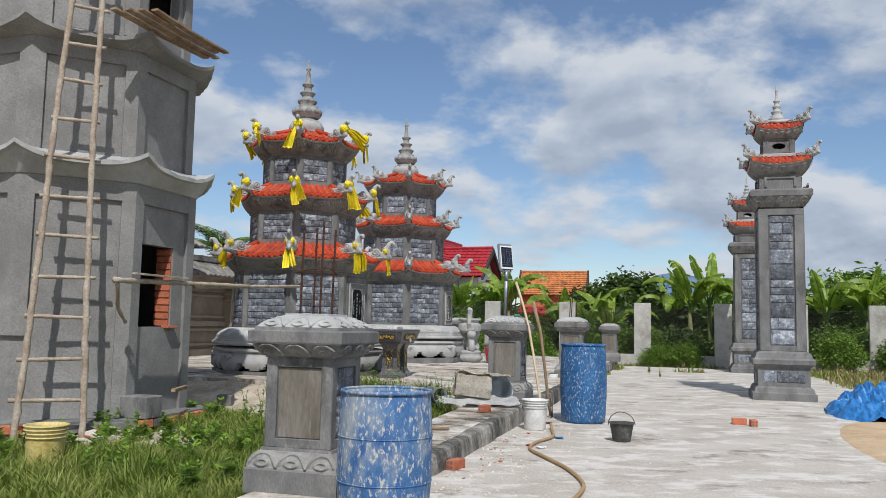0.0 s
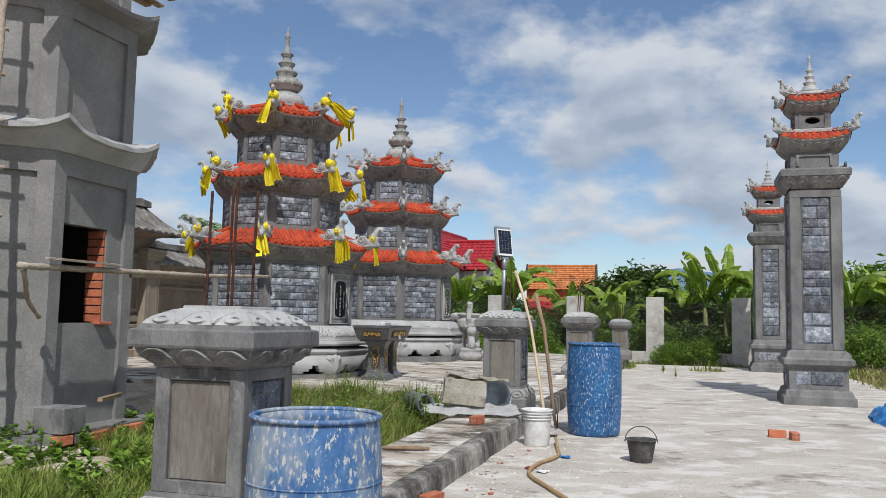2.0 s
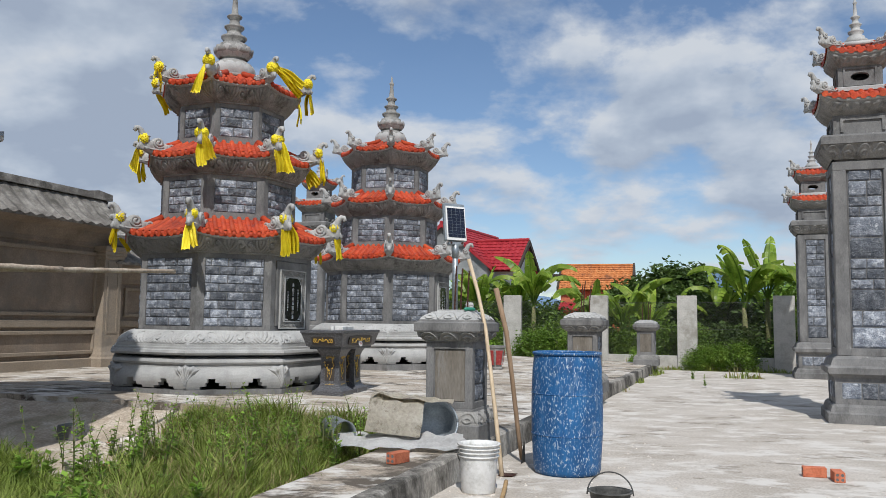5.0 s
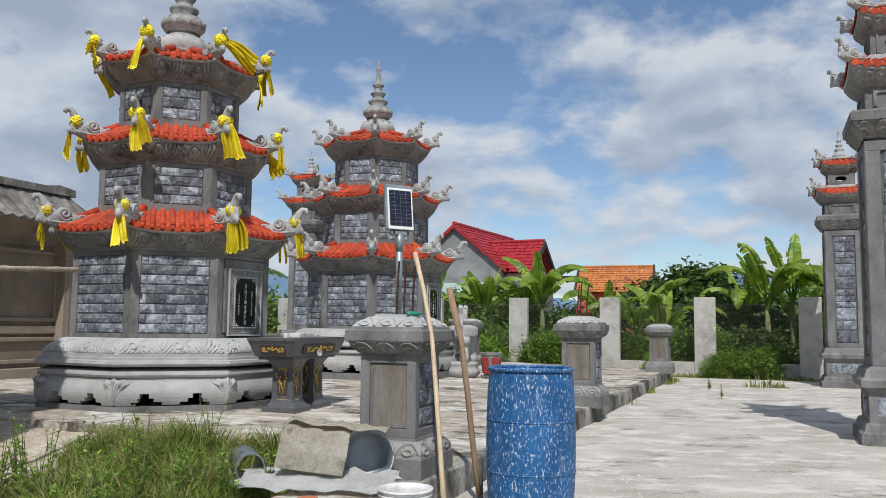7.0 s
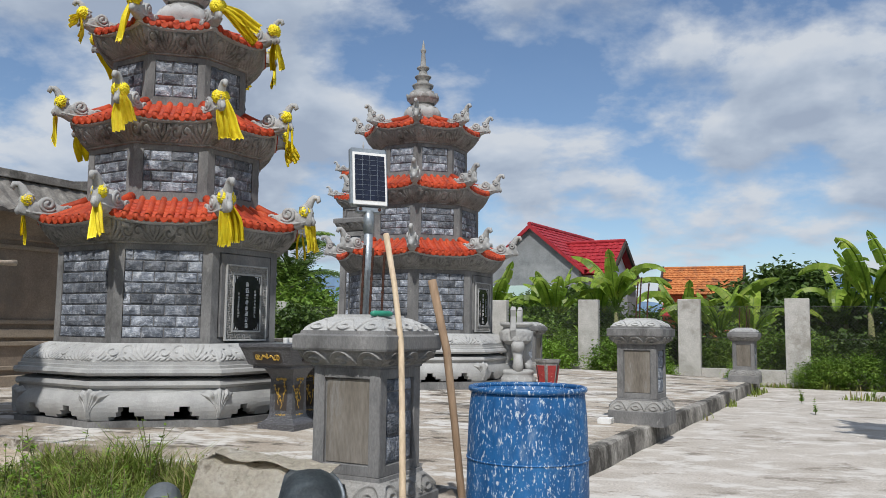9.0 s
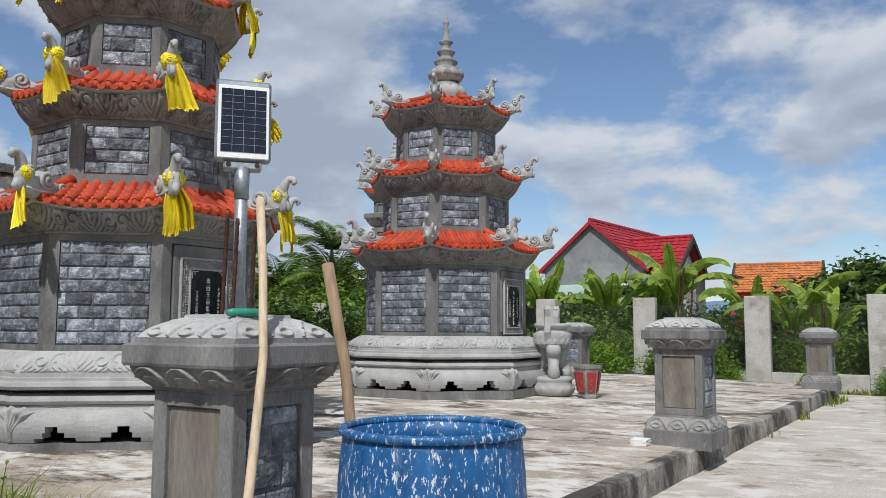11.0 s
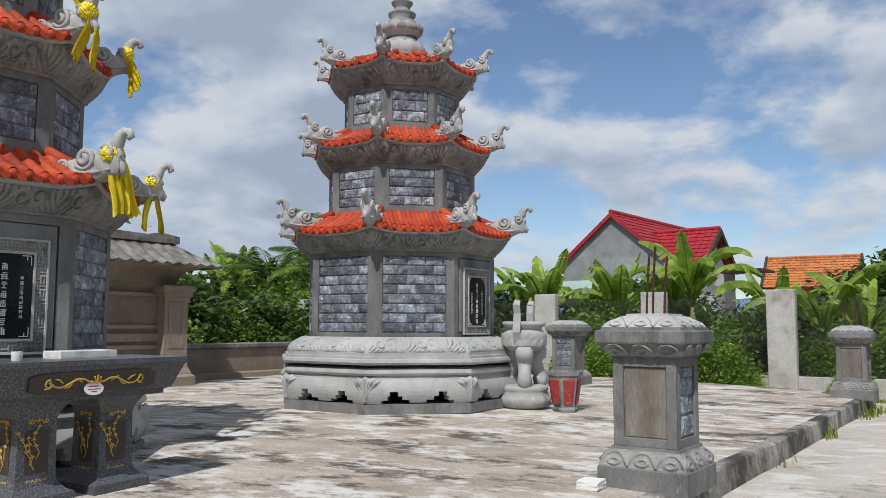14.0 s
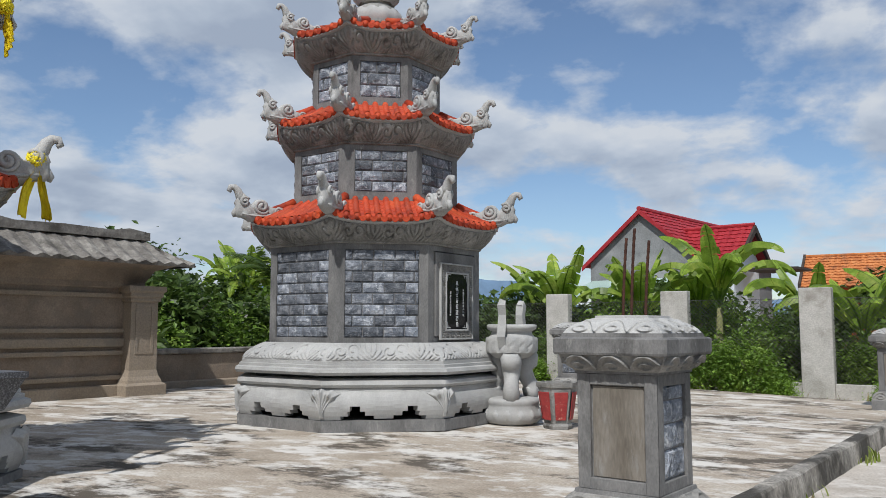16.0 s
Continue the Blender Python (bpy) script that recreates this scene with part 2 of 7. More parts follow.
def tube(bm, pts, r, n=8, ends=True):
    """A round bar along points; r is one radius or one for each point."""
    pts = [Vector(p) for p in pts]
    rings = []
    side = None
    for i, p in enumerate(pts):
        d = (pts[min(i + 1, len(pts) - 1)] - pts[max(i - 1, 0)]).normalized()
        if side is None:
            side = d.cross(Vector((0.3, 0.2, 0.9))).normalized()
            if side.length < 0.1:
                side = d.cross(Vector((1, 0, 0))).normalized()
        side = (side - d * side.dot(d)).normalized()
        up = d.cross(side)
        rad = r[i] if isinstance(r, (list, tuple)) else r
        rings.append([p + (side * math.cos(a) + up * math.sin(a)) * rad for a in (2 * math.pi * k / n for k in range(n))])
    return loft(bm, rings, ends)


def swirl(x, y, cell):
    """Relief of carved scrolls: a spiral, then a run of leaning flame strokes, in cells along x; flat plateaus parted by incised lines. About -1 to 1."""
    i = math.floor(x / cell)
    flip = 1 if i % 2 else -1
    a, b = (x / cell - i) * 2.0, y * 2 - 1
    ca = 0.55 if flip > 0 else 1.45
    rad = math.hypot((a - ca) * 1.25, b * 0.85 - 0.12)
    if rad < 0.70:
        w = math.sin((math.atan2(b, a - ca) * flip + 9.0 * rad) * 0.5)
    else:
        w = math.sin(math.pi * (a * 2.3 + flip * (0.9 * b - 0.7 * b * b)))
    return min(1.0, abs(w) * 2.4) * 2.0 - 1.0 - 0.35 * max(0.0, rad - 0.7)


def lotus(x, y, cell):
    """Relief of broad lotus petals side by side, each with a raised rim and a smaller curl inside. About -1 to 1."""
    t = (x / cell - math.floor(x / cell)) * 2 - 1
    crown = 0.95 * (1 - abs(t) ** 2.4)
    rim = math.exp(-((y - crown) / 0.11) ** 2)
    inner = math.exp(-((math.hypot(t * 0.9, (y - 0.30) * 1.6) - 0.34) / 0.11) ** 2)
    return 1.5 * max(rim, 0.75 * inner) - (0.55 if y > crown + 0.12 else 0.25)


def relief_band(sides, r0, z0, r1, z1, depth, cell, lift=0.0, bulge=0.0, nv=9, step=0.014, edge=0.10, power=1.0, style=swirl):
    """A carved band round a polygon, from radius r0 at z0 to r1 at z1; lift raises its upper corners; edge: plain rims."""
    bm = bmesh.new()
    turn = math.pi / sides
    co = math.cos(math.pi / sides)
    nu = max(6, int(2 * max(r0, r1) * math.sin(math.pi / sides) / step))
    for k in range(sides):
        mid = 2 * math.pi * k / sides
        nrm, tan = Vector((math.cos(mid), math.sin(mid), 0)), Vector((-math.sin(mid), math.cos(mid), 0))
        grid = []
        for j in range(nv + 1):
            v = j / nv
            r = r0 + (r1 - r0) * v ** power + bulge * math.sin(math.pi * v)
            row = []
            for i in range(nu + 1):
                s = i / nu
                w = 2 * r * math.sin(math.pi / sides) * (s - 0.5)
                inside = 1.0 if edge < v < 1 - edge and 0.02 < s < 0.98 else 0.0
                d = inside * depth * style(w + 40.5 * cell, (v - edge) / (1 - 2 * edge), cell)
                z = z0 + (z1 - z0) * v + lift * v * abs(2 * s - 1) ** 3
                row.append(bm.verts.new(nrm * (r * co + d) + tan * w + Vector((0, 0, z))))
            grid.append(row)
        for a, b in zip(grid, grid[1:]):
            for i in range(nu):
                bm.faces.new((a[i], a[i + 1], b[i + 1], b[i]))
    bmesh.ops.remove_doubles(bm, verts=bm.verts, dist=0.0008)
    return bm


def stone_meshes(name, material, seed):
    """Six rock-faced blocks, one unit wide, tall and deep: depth along +x."""
    rnd = random.Random(seed)
    made = []
    for k in range(6):
        bm = bmesh.new()
        ys, zs = (-0.5, -0.44, -0.12, 0.2, 0.44, 0.5), (-0.5, -0.4, 0.0, 0.4, 0.5)
        grid = []
        for j, z in enumerate(zs):
            row = []
            for i, y in enumerate(ys):
                rim = i in (0, 5) or j in (0, 4)
                near = i in (1, 4) or j in (1, 3)
                x = 0.0 if rim else (0.55 if near else 0.75 + rnd.uniform(-0.2, 0.5)) + rnd.uniform(-0.12, 0.2)
                row.append(bm.verts.new((x, y, z)))
            grid.append(row)
        for a, b in zip(grid, grid[1:]):
            for i in range(5):
                bm.faces.new((a[i], a[i + 1], b[i + 1], b[i]))
        made.append(link(name, bm, material))
    return made


STONES = stone_meshes("stone_block", STONE, 5)


def courses(parent, m, width, height, rows, length, rnd, depth=0.021, bmj=None):
    """Bonded stone blocks on a panel: m's origin is the panel's lower middle, its x axis points out. With bmj the blocks join that mesh."""
    rh = height / rows
    for j in range(rows):
        x = -width / 2 - (length * 0.5 if j % 2 else 0.0) - length * 0.15
        while x < width / 2 - 0.01:
            a, b = max(x, -width / 2), min(x + length * rnd.uniform(0.97, 1.03), width / 2)
            if b - a > 0.03:
                me = rnd.choice(STONES)
                mm = m @ Matrix.Translation((0, (a + b) / 2, (j + 0.5) * rh)) @ Matrix.Diagonal((depth * rnd.uniform(0.75, 1.2), b - a - 0.009, rh - 0.009, 1))
                if bmj is None:
                    part("stone_block", me, None, parent, m=mm)
                else:
                    n0 = len(bmj.verts)
                    bmj.from_mesh(me)
                    bmj.verts.ensure_lookup_table()
                    bmesh.ops.transform(bmj, matrix=mm, verts=bmj.verts[n0:])
            x = b if b > a else x + length


# ---- ground ----
g = bmesh.new()
bmesh.ops.create_grid(g, x_segments=60, y_segments=60, size=400)
for v in g.verts:
    v.co.z = -0.06
ground = solid("ground", g, SOIL, pose(0, 30, 0), "dry earth with sparse weeds around the yard", "ground", kind="structure")

bm = bmesh.new()
yard_pts = [(-2.3, -12), (3.3, -12), (3.5, 5), (3.25, 12), (3.9, 20), (3.4, 28.2), (-2.3, 28.2)]
vs = [bm.verts.new((x, y, 0.0)) for x, y in yard_pts]
lo = [bm.verts.new((x, y, -0.1)) for x, y in yard_pts]
bm.faces.new(vs)
for i in range(len(vs)):
    j = (i + 1) % len(vs)
    bm.faces.new((vs[j], vs[i], lo[i], lo[j]))
solid("yard_floor", bm, YARD, P(0, 0), "pale worn concrete yard with dusty patches", "pavement", kind="structure")

# The raised platform: strips that rise from the kerb
bm = bmesh.new()
K = -2.03


def slab(bm, u0, u1, v0, v1, z0, z1, low=-0.1):
    a = [bm.verts.new(p) for p in ((u0, v0, z0), (u1, v0, z1), (u1, v1, z1), (u0, v1, z0))]
    b = [bm.verts.new(p) for p in ((u0, v0, low), (u1, v0, low), (u1, v1, low), (u0, v1, low))]
    bm.faces.new(list(reversed(a)) if u1 < u0 else a)
    for i in range(4):
        j = (i + 1) % 4
        bm.faces.new((a[i], a[j], b[j], b[i]))


slab(bm, K - 0.12, -6.0, 12.0, 27.4, plat(K), plat(-6), -0.1)
slab(bm, -6.0, -18.0, 12.0, 27.4, plat(-6), plat(-6), -0.1)
for v0, v1 in ((-12.0, 5.0), (5.0, 11.5), (11.5, 12.0)):
    q = [bm.verts.new((uu, vv, kerb_top(vv))) for uu, vv in ((K - 0.12, v0), (K - 0.12, v1), (-2.75, v1), (-2.75, v0))]
    b = [bm.verts.new((v.co.x, v.co.y, -0.1)) for v in q]
    bm.faces.new(q)
    for i in range(4):
        if (i, v1) in ((1, 5.0), (1, 11.5), (3, 11.5), (3, 12.0), (1, 12.0), (3, 5.0)) and i != 3:
            continue
        bm.faces.new((q[i], q[(i + 1) % 4], b[(i + 1) % 4], b[i]))
bmesh.ops.remove_doubles(bm, verts=bm.verts, dist=0.001)
bmesh.ops.recalc_face_normals(bm, faces=bm.faces)
solid("platform", bm, PLATFORM, P(0, 0), "raised concrete platform with dark mould stains", "platform", kind="structure")

rnd = random.Random(3)
bm = bmesh.new()
nseg = 130
rings = []
for i in range(nseg + 1):
    v = -12 + 39.4 * i / nseg
    o = rnd.uniform(-0.012, 0.012)
    t = kerb_top(v) + 0.004 + rnd.uniform(-0.006, 0.004)
    rings.append([(K - 0.125, v, t), (K - 0.02, v, t), (K + o, v, t - 0.02), (K + 0.012 + o * 1.5, v, 0.1 + rnd.uniform(-0.02, 0.02)), (K + 0.02 + o, v, -0.05), (K - 0.125, v, -0.05)])
loft(bm, rings)
bmesh.ops.recalc_face_normals(bm, faces=bm.faces)
solid("kerb", bm, KERB, P(0, 0), "rough kerb edge blackened by mould", "kerb", kind="structure")

# ---- stone towers ----
S8, C8 = math.sin(math.pi / 8), math.cos(math.pi / 8)
# facets, lower to upper: body radius, floor, top, cornice lip radius and height, roof's inner radius and its height
STOREYS = ((1.345, 1.235, 2.345, 1.56, 2.535, 1.07, 2.87), (1.07, 2.87, 3.52, 1.265, 3.735, 0.85, 4.04), (0.85, 4.04, 4.645, 1.075, 4.865, 0.34, 5.22))


def facet(k, apothem, z=0.0):
    """A pose on face k of an octagon: x points out, y along the face."""
    return pose(0, 0, 0, 0, 0, 45 * k) @ pose(apothem, 0, z)


def ornament_mesh(name, material, s=1.0):
    """A carved cloud-scroll beast for a roof corner: a thick body with raised spirals, a trailing tail and a hooked crest; x points out along the hip, the origin is on the ridge."""
    bm = bmesh.new()

    def top(x):
        return 0.05 + 0.115 * math.exp(-((x - 0.0) / 0.10) ** 2) + 0.05 * math.exp(-((x + 0.20) / 0.07) ** 2) + 0.17 * math.exp(-((x - 0.20) / 0.07) ** 2)

    rows = []
    for i in range(45):
        x = -0.46 + 0.72 * i / 44
        q = i / 44
        h = top(x) * min(1.0, 0.25 + 3.2 * q)
        w = 0.068 * min(1.0, 0.2 + 2.4 * q) * (1.0 if q < 0.86 else 1.0 - 0.55 * (q - 0.86) / 0.14)
        low = -0.07 + 0.05 * max(0.0, q - 0.8) / 0.2
        ring = []
        for k in range(16):
            a = 2 * math.pi * k / 16
            c, d = math.cos(a), math.sin(a)
            y = w * math.copysign(abs(c) ** 0.55, c)
            z = low + (h - low) * (0.5 + 0.5 * math.copysign(abs(d) ** 0.7, d))
            ring.append((x + 0.010 * math.sin(38 * x + 6 * d), y * (1 + 0.13 * math.sin(52 * x + 30 * z)), z + 0.008 * math.sin(46 * x)))
        rows.append(ring)
    loft(bm, rows)

    def curl(cx, cz, cr, y, start, turns, r0, r1, flip=1):
        pts, rad = [], []
        for i in range(20):
            q = i / 19
            a = start + flip * q * turns * 2 * math.pi
            d = cr * (1 - 0.85 * q)
            pts.append((cx + d * math.cos(a), y * (1 + 0.12 * q), cz + d * math.sin(a)))
            rad.append(r0 + (r1 - r0) * q)
        tube(bm, pts, rad, 6)

    for y in (-0.066, 0.066):
        curl(0.0, 0.085, 0.082, y, -2.6, 1.7, 0.019, 0.026)
        curl(-0.19, 0.045, 0.052, y, -2.4, 1.5, 0.014, 0.018)
        curl(0.175, 0.125, 0.052, y * 0.85, 2.6, 1.4, 0.016, 0.02, -1)
        tube(bm, [(-0.42, y * 0.4, 0.02), (-0.33, y * 0.8, 0.05), (-0.27, y, 0.01), (-0.12, y, 0.0), (0.05, y, -0.02), (0.2, y * 0.8, 0.0)], [0.008, 0.015, 0.016, 0.018, 0.016, 0.012], 6)
    tube(bm, [(0.17, 0, 0.12), (0.215, 0, 0.19), (0.24, 0, 0.245), (0.275, 0, 0.275), (0.315, 0, 0.272), (0.33, 0, 0.24), (0.305, 0, 0.222)], [0.055, 0.05, 0.042, 0.036, 0.032, 0.026, 0.016], 8)
    tube(bm, [(0.20, 0, 0.05), (0.25, 0, 0.035), (0.275, 0, 0.0), (0.265, 0, -0.035)], [0.045, 0.036, 0.028, 0.016], 7)
    bmesh.ops.scale(bm, vec=(s, s, s), verts=bm.verts)
    return link(name, bm, material, True)


def roof_height(q, z0, z1):
    """Concave slope: q from 0 at the eave to 1 at the top."""
    return z0 + (z1 - z0) * (0.72 * q + 0.28 * q * q)


def tile_row(u, a0, a1, z0, z1, lift, half, r=0.040):
    """One row of barrel tiles up a roof face at offset u from its middle, from the eave's apothem a0 towards a1."""
    bm = bmesh.new()
    stop = max(a1, abs(u) / math.tan(math.pi / 8) + 0.03)
    if stop > a0 - 0.05:
        stop = a0 - 0.05
    n = max(1, round((a0 - stop) / 0.15))
    rings = []
    for i in range(n):
        for e, grow in ((0.0, 1.0), (1.0, 0.90)):
            a = a0 + (stop - a0) * (i + e) / n
            q = (a0 - a) / (a0 - a1)
            z = roof_height(q, z0, z1) + lift * (1 - q) * (abs(u) / half) ** 3
            rr = r * grow
            rings.append([(a, u + rr * math.cos(w), z + rr * 1.3 * math.sin(w)) for w in (math.pi * k / 6 for k in range(7))])
    loft(bm, rings, cap=False, close=False)
    z = roof_height(0, z0, z1) + lift * (abs(u) / half) ** 3
    ring = [bm.verts.new((a0 + 0.006, u + r * math.cos(w), z + r * 1.05 * math.sin(w))) for w in (2 * math.pi * k / 10 for k in range(10))]
    bm.faces.new(ring)
    ring2 = [bm.verts.new((a0 - 0.012, v.co.y, v.co.z)) for v in ring]
    for i in range(10):
        bm.faces.new((ring[i], ring2[i], ring2[(i + 1) % 10], ring[(i + 1) % 10]))
    return link("barrel_tile", bm, TILE, True)


def roof_skin(sides, a0, a1, z0, z1, lift, under=0.03):
    """The curved pan under the barrel tiles, with a thickness at the eave."""
    bm = bmesh.new()
    tn = math.tan(math.pi / sides)
    for k in range(sides):
        mid = 2 * math.pi * k / sides
        nrm, tan = Vector((math.cos(mid), math.sin(mid), 0)), Vector((-math.sin(mid), math.cos(mid), 0))
        grid = []
        for j in range(13):
            q = (j // 2 + (j % 2) * 0.88) / 6
            a = a0 + (a1 - a0) * q
            row = []
            for i in range(13):
                s = -1 + i / 6
                z = roof_height(q, z0, z1) + lift * (1 - q) * abs(s) ** 3 + (0.0 if j % 2 else 0.018)
                row.append(bm.verts.new(nrm * a + tan * (a * tn * s) + Vector((0, 0, z))))
            grid.append(row)
        lowrow = [bm.verts.new(v.co + Vector((0, 0, -under))) for v in grid[0]]
        grid.insert(0, lowrow)
        for a, b in zip(grid, grid[1:]):
            for i in range(12):
                bm.faces.new((a[i], a[i + 1], b[i + 1], b[i]))
    bmesh.ops.remove_doubles(bm, verts=bm.verts, dist=0.001)
    return bm


def eave_lip(sides, r, z, lift, wide=0.05, tall=0.045):
    """A pale moulding along the curved eave."""
    bm = bmesh.new()
    co = math.cos(math.pi / sides)
    rings = []
    for k in range(sides):
        mid = 2 * math.pi * k / sides
        nrm, tan = Vector((math.cos(mid), math.sin(mid), 0)), Vector((-math.sin(mid), math.cos(mid), 0))
        for i in range(12):
            s = -1 + i / 6
            zz = z + lift * abs(s) ** 3
            ring = []
            for dr, dz in ((-0.05, 0.0), (0.0, 0.0), (wide * 0.5, tall * 0.35), (wide * 0.4, tall), (-0.05, tall)):
                rr = r + dr
                ring.append(nrm * (rr * co) + tan * (rr * math.sin(math.pi / sides) * s) + Vector((0, 0, zz + dz)))
            rings.append(ring)
    rings.append(rings[0])
    loft(bm, rings, cap=False)
    bmesh.ops.remove_doubles(bm, verts=bm.verts, dist=0.0008)
    return bm


def notched_foot(sides, r, z0, z1):
    """The swelling foot of the base with stepped openings cut from its lower edge."""
    bm = bmesh.new()
    co = math.cos(math.pi / sides)
    cuts = [(-1.0, 0.0), (-0.70, 0.045), (-0.58, 0.10), (-0.54, 0.16), (-0.38, 0.10), (-0.30, 0.05), (-0.16, 0.012)]
    edges = sorted({c[0] for c in cuts} | {-c[0] for c in cuts} | {-0.16, 0.16})

    def low(s):
        a = -abs(s)
        h = 0.0
        for c, hh in cuts:
            if a >= c:
                h = hh
        return h * 0.9

    for k in range(sides):
        mid = 2 * math.pi * k / sides
        nrm, tan = Vector((math.cos(mid), math.sin(mid), 0)), Vector((-math.sin(mid), math.cos(mid), 0))

        def at(s, z, inset=0.0):
            q = (z - z0) / (z1 - z0)
            rr = r * (0.975 + 0.03 * math.sin(math.pi * min(1, q * 1.1))) - inset
            return nrm * (rr * co) + tan * (rr * math.sin(math.pi / sides) * s) + Vector((0, 0, z))

        for a, b in zip(edges, edges[1:]):
            lo_z = z0 + low((a + b) / 2)
            zs = [lo_z + (z1 - lo_z) * j / 7 for j in range(8)]
            fr = [[bm.verts.new(at(s, z)) for z in zs] for s in (a, b)]
            bk = [[bm.verts.new(at(s, z, 0.14)) for z in zs] for s in (a, b)]
            for j in range(7):
                bm.faces.new((fr[0][j], fr[1][j], fr[1][j + 1], fr[0][j + 1]))
                bm.faces.new((bk[1][j], bk[0][j], bk[0][j + 1], bk[1][j + 1]))
                bm.faces.new((bk[0][j], fr[0][j], fr[0][j + 1], bk[0][j + 1]))
                bm.faces.new((fr[1][j], bk[1][j], bk[1][j + 1], fr[1][j + 1]))
            bm.faces.new((bk[0][0], bk[1][0], fr[1][0], fr[0][0]))
    bmesh.ops.remove_doubles(bm, verts=bm.verts, dist=0.0015)
    return bm


def corner_motif():
    """An acanthus fan carved over a corner of the base; x points out, z up, about 0.3 tall, folded round the corner."""
    bm = bmesh.new()
    grid = []
    nu, nv = 48, 26
    for j in range(nv + 1):
        v = j / nv
        wide = 0.022 + 0.155 * max(0.0, (v - 0.18) / 0.82) ** 1.5
        row = []
        for i in range(nu + 1):
            s = -1 + 2 * i / nu
            y = s * wide
            z = -0.20 + 0.32 * v - 0.05 * v * s * s + 0.012 * v * math.cos(7 * math.pi * s * 0.5)
            rib = 0.5 + 0.5 * math.cos(7 * math.pi * s)
            vol = math.exp(-((abs(s) - 0.66) / 0.20) ** 2 - ((v - 0.84) / 0.13) ** 2)
            rim = min(1.0, (1 - abs(s)) * 7, (1 - v) * 9, 0.35 + 4 * v)
            h = rim * (0.016 + 0.015 * rib * (0.4 + 0.6 * v) + 0.030 * vol)
            row.append(bm.verts.new((h - 0.41 * abs(y) - 0.004, y, z)))
        grid.append(row)
    for a, b in zip(grid, grid[1:]):
        for i in range(nu):
            bm.faces.new((a[i], a[i + 1], b[i + 1], b[i]))
    return link("corner_motif", bm, CARVED, True)


def finial_profile(s, base):
    rows = ((0.34, 0.0), (0.36, 0.05), (0.30, 0.08), (0.30, 0.10), (0.34, 0.17), (0.30, 0.27), (0.20, 0.33), (0.19, 0.36), (0.30, 0.44), (0.31, 0.50), (0.23, 0.55), (0.22, 0.60), (0.15, 0.64),
            (0.20, 0.70), (0.205, 0.73), (0.12, 0.77), (0.11, 0.83), (0.155, 0.88), (0.16, 0.90), (0.085, 0.94), (0.075, 1.02), (0.12, 1.06), (0.12, 1.08), (0.055, 1.12), (0.045, 1.26), (0.035, 1.36), (0.05, 1.40), (0.055, 1.43), (0.03, 1.46), (0.02, 1.54), (0.003, 1.62))
    return [(r * s, base + z * s) for r, z in rows]


def petals(bm, n, r, z, h, wide, lean):
    """A ring of lotus petals."""
    for k in range(n):
        a = 2 * math.pi * k / n
        m = Matrix.Rotation(a, 4, "Z") @ Matrix.Translation((r, 0, z))
        rows = []
        for j in range(5):
            q = j / 4
            w = wide * math.sin(math.pi * (0.18 + 0.82 * (1 - q)) ) if q > 0.5 else wide * (0.8 + 0.4 * q)
            rows.append([m @ Vector((lean * q + 0.03 * math.sin(math.pi * q) - 0.5 * abs(t) * 0.05, t * w, h * q)) for t in (-1, -0.5, 0, 0.5, 1)])
        loft(bm, rows, cap=False, close=False)


PLAQUE = mat("black_polished_granite", ((0.008, 0.008, 0.009), (0.014, 0.014, 0.015)), 0.12, 8, 60, 0.02)
LETTER = mat("white_inlaid_lettering", ((0.62, 0.62, 0.60), (0.72, 0.72, 0.70)), 0.6, 12, 60, 0.0)
ORNAMENT = ornament_mesh("eave_ornament", CARVED)
MOTIF = corner_motif()


